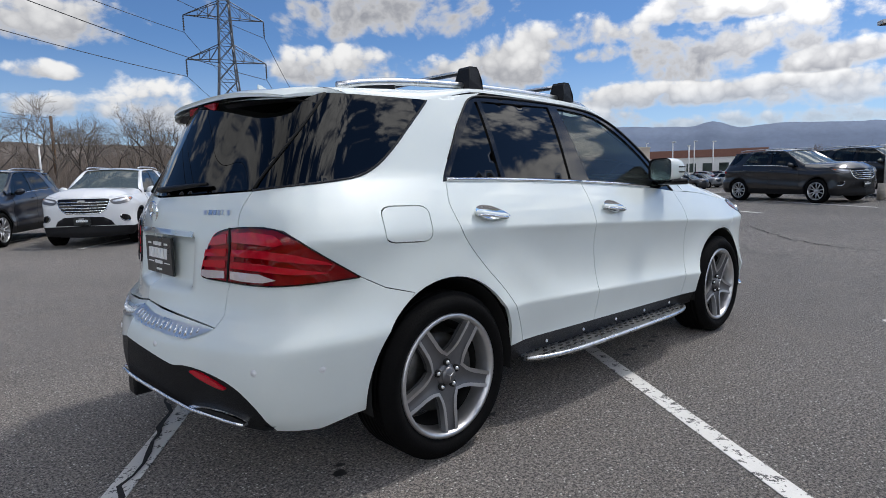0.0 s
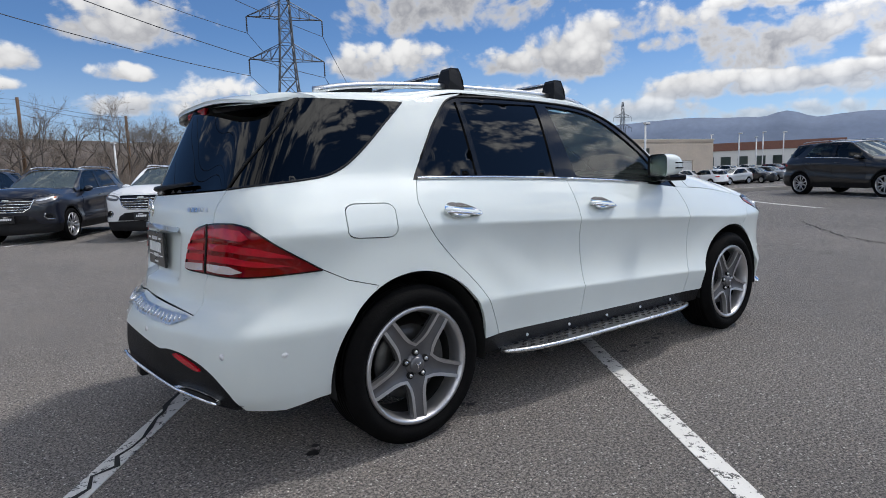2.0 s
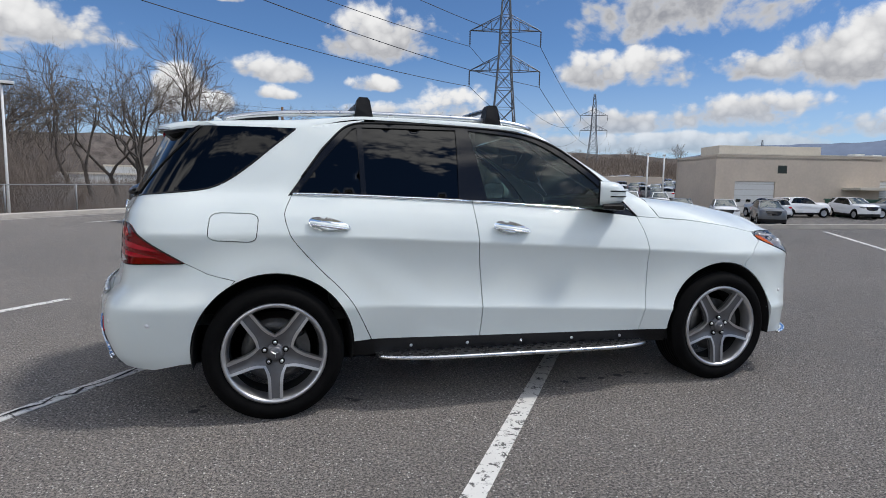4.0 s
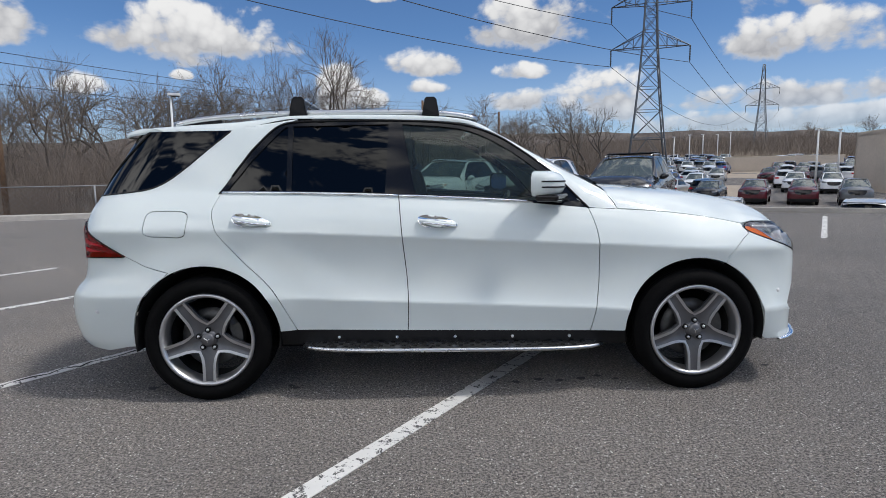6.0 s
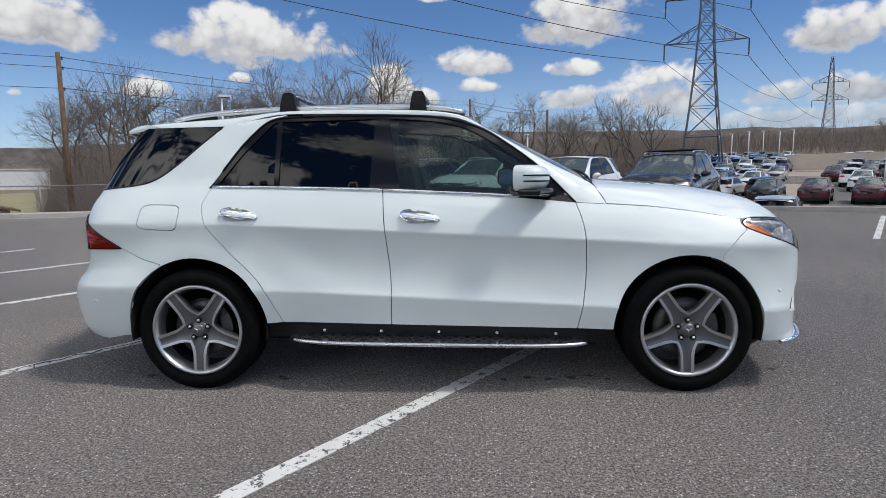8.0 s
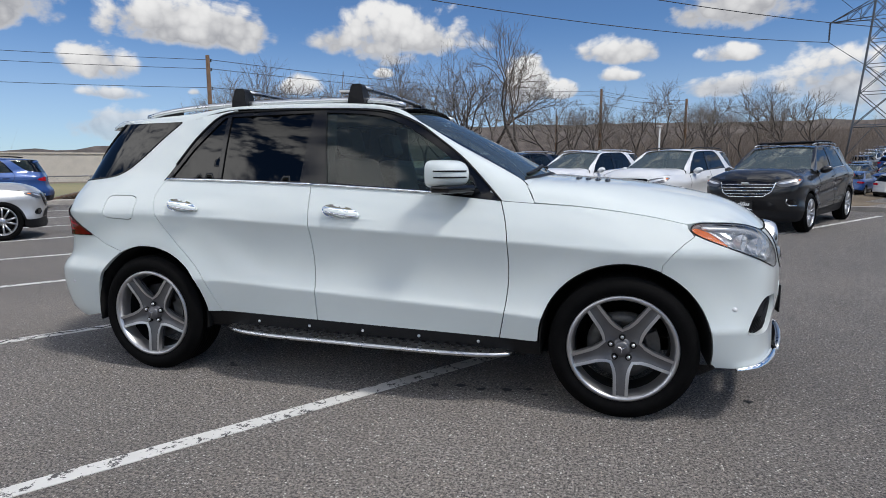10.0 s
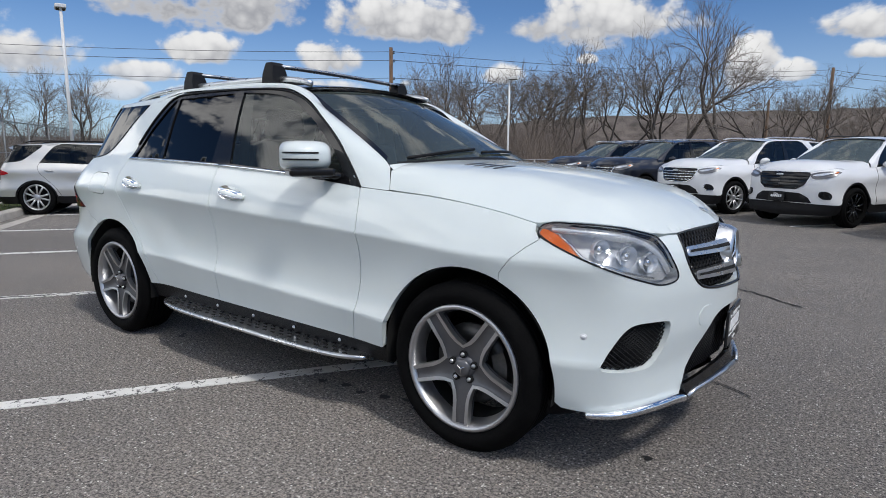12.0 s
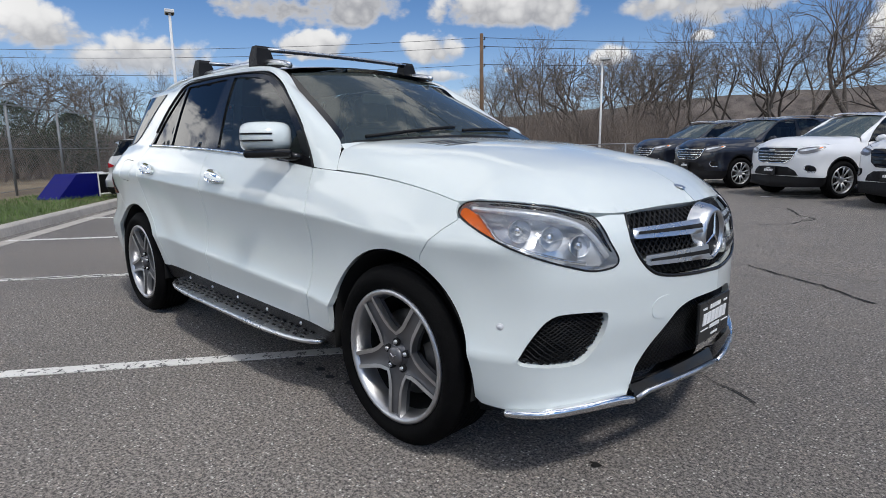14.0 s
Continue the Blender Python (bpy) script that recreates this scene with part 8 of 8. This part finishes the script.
def build_yard_things():
    # set askew to the kerb, its low end towards the estate car
    m = Matrix.Translation(spot(-6.0, 11.0)) @ Matrix.Rotation(BAY + radians(243), 4, "Z") @ Matrix.Scale(0.86, 4)
    b = thing("blue_ramp_box", "blue sheet steel wedge with a pale frame cage on grass", "steel box", at=m)
    prof = [(1.25, 0.0), (0.0, 0.0), (0.0, 0.62), (0.62, 0.62)]
    for yy in (-0.36, 0.36):
        vs = [Vector((x, yy + e, z)) for e in (-0.012, 0.012) for x, z in prof]
        part("side_sheet", (vs, [(3, 2, 1, 0), (4, 5, 6, 7), (0, 1, 5, 4), (1, 2, 6, 5), (2, 3, 7, 6), (3, 0, 4, 7)], False), "blue_sheet", b)
    part("top_sheet", box(0.0, -0.36, 0.602, 0.62, 0.36, 0.618), "blue_sheet", b)
    part("sloping_sheet", ([Vector((x, yy, z)) for yy in (-0.35, 0.35) for x, z in ((1.25, 0.0), (0.62, 0.62), (0.60, 0.60), (1.22, 0.0))], [(0, 1, 5, 4), (1, 2, 6, 5), (2, 3, 7, 6), (3, 0, 4, 7), (3, 2, 1, 0), (4, 5, 6, 7)], False), "blue_sheet", b)
    for yy in (-0.36, 0.36):
        for x in (-0.03, -0.45, -0.87):
            part("cage_post", beam((x, yy, 0), (x, yy, 0.62), 0.03, 4), "white_post", b)
        for z in (0.05, 0.60):
            part("cage_rail", beam((-0.03, yy, z), (-0.87, yy, z), 0.03, 4), "white_post", b)
        part("cage_board", box(-0.85, yy * 0.93 - 0.01, 0.07, -0.05, yy * 0.93 + 0.01, 0.58), "plastic", b)
    # grass strip
    rng = random.Random(4)
    verts, faces = [], []
    for _ in range(9000):
        a, c = rng.uniform(-7.4, A_NEAR - 0.15), rng.uniform(3.5, 17)
        p = spot(a, c)
        h, w = rng.uniform(0.03, 0.10), 0.006
        s = Vector((rng.gauss(0, 1), rng.gauss(0, 1), 0)).normalized() * w
        i = len(verts)
        verts += [p - s, p + s, p + Vector((rng.gauss(0, 0.03), rng.gauss(0, 0.03), h))]
        faces.append((i, i + 1, i + 2))
    tagged(part("grass", (verts, faces, False), "blade"), "short green spring grass along the kerb", "grass", kind="stuff")


build_yard_things()


def build_workshop():
    """Long beige workshop on the lower lot."""
    p = Vector((50.2, 35.5, 0))
    w = thing("workshop", "long beige stucco workshop with white roll-up doors", "building", at=pose(p.x, p.y, -0.70, 0, 0, -14))
    wide, deep, tall = 28.5, 8.0, 5.35
    # front wall in pieces round the openings; x runs along the front, y away from the viewer
    doors = [(-10.6, 3.7, 3.0), (3.0, 4.2, 3.2), (9.6, 3.0, 3.0)]
    edges = [-wide / 2]
    for x, ww, hh in doors:
        edges += [x - ww / 2, x + ww / 2]
    edges.append(wide / 2)
    pieces = [box(edges[i], 0, 0, edges[i + 1], 0.3, tall) for i in range(0, len(edges), 2)]
    pieces += [box(x - ww / 2, 0, hh, x + ww / 2, 0.3, tall) for x, ww, hh in doors]
    for piece in pieces:
        part("wall", piece, "stucco", w)
    for x0, y0, x1, y1 in ((-wide / 2, 0.3, -wide / 2 + 0.3, deep), (wide / 2 - 0.3, 0.3, wide / 2, deep), (-wide / 2, deep - 0.3, wide / 2, deep)):
        part("wall", box(x0, y0, 0, x1, y1, tall), "stucco", w)
    part("roof", box(-wide / 2, 0.0, tall - 0.4, wide / 2, deep, tall - 0.2), "stucco_light", w)
    part("parapet", box(-wide / 2 - 0.05, -0.06, tall - 0.02, wide / 2 + 0.05, 0.2, tall + 0.08), "stucco_light", w)
    for k, (x, ww, hh) in enumerate(doors):
        lift = 1.7 if k == 1 else 0.0
        d = part("roll_up_door", box(x - ww / 2 + 0.02, 0.12, lift, x + ww / 2 - 0.02, 0.2, hh - 0.01), "door_panel", w)
        for j in range(6):
            z = lift + (hh - lift) * (j + 0.5) / 6
            part("door_seam", box(x - ww / 2 + 0.05, 0.105, z, x + ww / 2 - 0.05, 0.118, z + 0.03), "concrete", d)
        if k != 1:
            for j in range(4):
                xx = x - ww / 2 + ww * (j + 0.5) / 4
                part("door_window", box(xx - 0.22, 0.10, 1.15, xx + 0.22, 0.116, 1.4), "glass_far", d)
    for x in (-8.2, 4.2):
        part("window", box(x - 0.42, -0.02, 3.75, x + 0.42, 0.05, 4.45), "glass_far", w)
    part("canopy", box(-2.6, -2.2, 2.35, 1.4, 0.0, 2.6, 0.02), "stucco_light", w)
    part("side_door", box(6.6, -0.03, 0.0, 7.6, 0.04, 2.1), "door_panel", w)
    part("upper_block", box(-12.0, 4.0, tall - 0.3, -2.0, 7.6, tall + 1.1), "stucco_light", w)
    for k, (x, y, s) in enumerate(((-3.2, 6, 0.6), (1.5, 4, 0.5), (4.0, 5, 0.5), (7.0, 6, 0.35), (9.5, 4, 0.4), (11, 5, 0.35), (-6, 7, 0.5))):
        part("roof_unit", box(x - s, y - s, tall - 0.25, x + s, y + s, tall - 0.2 + s * 1.4, 0.04), "door_panel", w)
    skip = thing("waste_skip", "dark green steel waste skip before the workshop", "skip", at=w.matrix_basis @ pose(-3.9, -3.2, 0.0))
    part("tub", box(-1.9, -0.8, 0.1, 1.9, 0.8, 1.5, 0.03), "skip", skip)
    part("rim", join(box(-1.95, -0.86, 1.5, 1.95, -0.78, 1.6), box(-1.95, 0.78, 1.5, 1.95, 0.86, 1.6)), "skip", skip)
    for x in (-1.4, 0.0, 1.4):
        part("rib", box(x - 0.05, -0.86, 0.1, x + 0.05, -0.8, 1.5), "skip", skip)
    part("foot", box(-1.8, -0.7, 0.0, 1.8, 0.7, 0.1), "skip", skip)


build_workshop()


def build_showroom():
    """Distant showroom with a red-brown roof, and a pale wall on the rise."""
    def block(name, label, az, r, wide, deep, tall, yaw, el, mat, roof, glazed=True):
        x, y = r * math.cos(radians(az)), -3 + r * math.sin(radians(az))
        z = height(x, y)
        b = thing(name, label, "building", at=pose(x, y, z - 0.3, 0, 0, yaw))
        part("wall", box(-wide / 2, -deep / 2, 0, wide / 2, deep / 2, tall), mat, b)
        part("roof", box(-wide / 2 - 0.3, -deep / 2 - 0.3, tall, wide / 2 + 0.3, deep / 2 + 0.3, tall + el), roof, b)
        n = int(wide / 3.2) if glazed else 0
        for k in range(n):
            xx = -wide / 2 + wide * (k + 0.5) / n
            part("window", box(xx - 1.0, -deep / 2 - 0.06, 0.9, xx + 1.0, -deep / 2 + 0.02, min(tall - 0.6, 2.9)), "glass_far", b)
    block("showroom", "pale showroom with red-brown roof and tall windows", 24.0, 150, 27, 16, 4.2, -62, 1.7, "door_panel", "roofing")
    block("showroom", "long low pale showroom beyond the lot", 33, 170, 40, 14, 3.6, -50, 0.4, "stucco_light", "stucco_light")
    block("showroom", "pale building at the lower lot's side", 47.0, 120, 16, 12, 5.5, -35, 0.4, "stucco_light", "stucco_light")
    block("warehouse", "white warehouse seen between bare trees", 108, 150, 46, 14, 5.0, 18, 0.4, "door_panel", "stucco_light")
    block("warehouse", "white warehouse beyond the woods", 99, 165, 30, 12, 5.0, 9, 0.4, "door_panel", "stucco_light")
    shed = thing("shed", "small shed with dark brown gable roof below the lot", "shed", at=pose(*(lambda x, y: (x, y, height(x, y)))(45 * math.cos(radians(134)), -4 + 45 * math.sin(radians(134))), 0, 0, 44))
    part("wall", box(-3.2, -2.0, -0.2, 3.2, 2.0, 1.75), "stucco", shed)
    part("gable", ([Vector((x, y, z)) for y in (-2.0, 2.0) for x, z in ((-3.2, 1.75), (3.2, 1.75), (0, 2.45))], [(0, 1, 2), (5, 4, 3), (0, 2, 5, 3), (2, 1, 4, 5)], False), "wood", shed)
    for sgn in (-1, 1):
        part("roof", ([Vector((sgn * x, y, z)) for y in (-2.4, 2.4) for x, z in ((3.7, 1.66), (0, 2.50), (0, 2.62), (3.7, 1.78))], [(0, 1, 2, 3), (7, 6, 5, 4), (0, 4, 5, 1), (1, 5, 6, 2), (2, 6, 7, 3), (3, 7, 4, 0)], False), "wood", shed)
    block("warehouse", "long pale warehouse across the valley", 139.0, 205, 46, 14, 8.5, 47, 0.4, "stucco_light", "stucco_light", False)
    block("warehouse", "white warehouse across the valley", 131.0, 250, 34, 14, 7.0, 40, 0.4, "door_panel", "stucco_light", False)
    block("warehouse", "small tan warehouse across the valley", 146.0, 240, 22, 12, 7.0, 55, 0.4, "stucco", "stucco_light", False)
    field = grid(lambda s, t: (lambda x, y: Vector((x, y, height(x, y) + 0.12)))((52 + 118 * t) * math.cos(radians(128 + 22 * s)), -4 + (52 + 118 * t) * math.sin(radians(128 + 22 * s))), 24, 24)
    tagged(part("field", field, "field"), "yellow-green meadow below the lot", "meadow", kind="structure")
    x, y = 92 * math.cos(radians(58)), -4 + 92 * math.sin(radians(58))
    wall = part("retaining_wall", box(-7, -0.2, -0.5, 7, 0.2, 2.1, 0.02), "stucco")
    wall.matrix_basis = pose(x, y, height(x, y), 0, 0, -32)
    tagged(wall, "beige retaining wall on the lower lot", "wall", kind="structure")


build_showroom()


def ridge(name, label, r, az0, az1, base, fn, material):
    """A far ridge: a lifted band of land round part of the horizon."""
    n = 120
    verts, faces = [], []
    for i in range(n + 1):
        az = az0 + (az1 - az0) * i / n
        z = fn(az)
        for rr, zz in ((r * 0.90, base), (r * 0.97, base + (z - base) * 0.72), (r, z), (r * 1.1, base)):
            verts.append(Vector((rr * math.cos(radians(az)), rr * math.sin(radians(az)), zz)))
    for i in range(n):
        for k in range(3):
            faces.append((i * 4 + k, i * 4 + 4 + k, i * 4 + 5 + k, i * 4 + k + 1)[::-1])
    tagged(part(name, (verts, faces, True), material), label, "hill", kind="structure")


rough = lambda az, k: noise.noise(Vector((az * 0.35, k, 0))) + 0.5 * noise.noise(Vector((az * 1.1, k, 3)))
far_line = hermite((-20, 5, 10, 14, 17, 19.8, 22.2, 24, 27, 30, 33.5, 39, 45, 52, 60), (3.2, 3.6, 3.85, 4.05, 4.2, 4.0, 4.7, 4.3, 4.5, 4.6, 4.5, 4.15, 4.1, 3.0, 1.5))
ridge("far_hills", "long mountain range on the horizon, blue-grey with painted haze", 2900, -25, 62, 0, lambda az: 2900 * math.tan(radians(far_line(az) + 0.12 * rough(az, 1))), "hill_far")
near_line = hermite((40, 52, 60, 75, 90, 105, 125, 150, 200), (1.2, 3.2, 3.7, 4.0, 4.3, 4.2, 3.0, 1.5, 1.2))
ridge("wooded_hill", "low brown wooded hill behind the lots", 520, 38, 205, -4, lambda az: 520 * math.tan(radians(near_line(az) + 0.25 * rough(az, 2))), "hill_near")
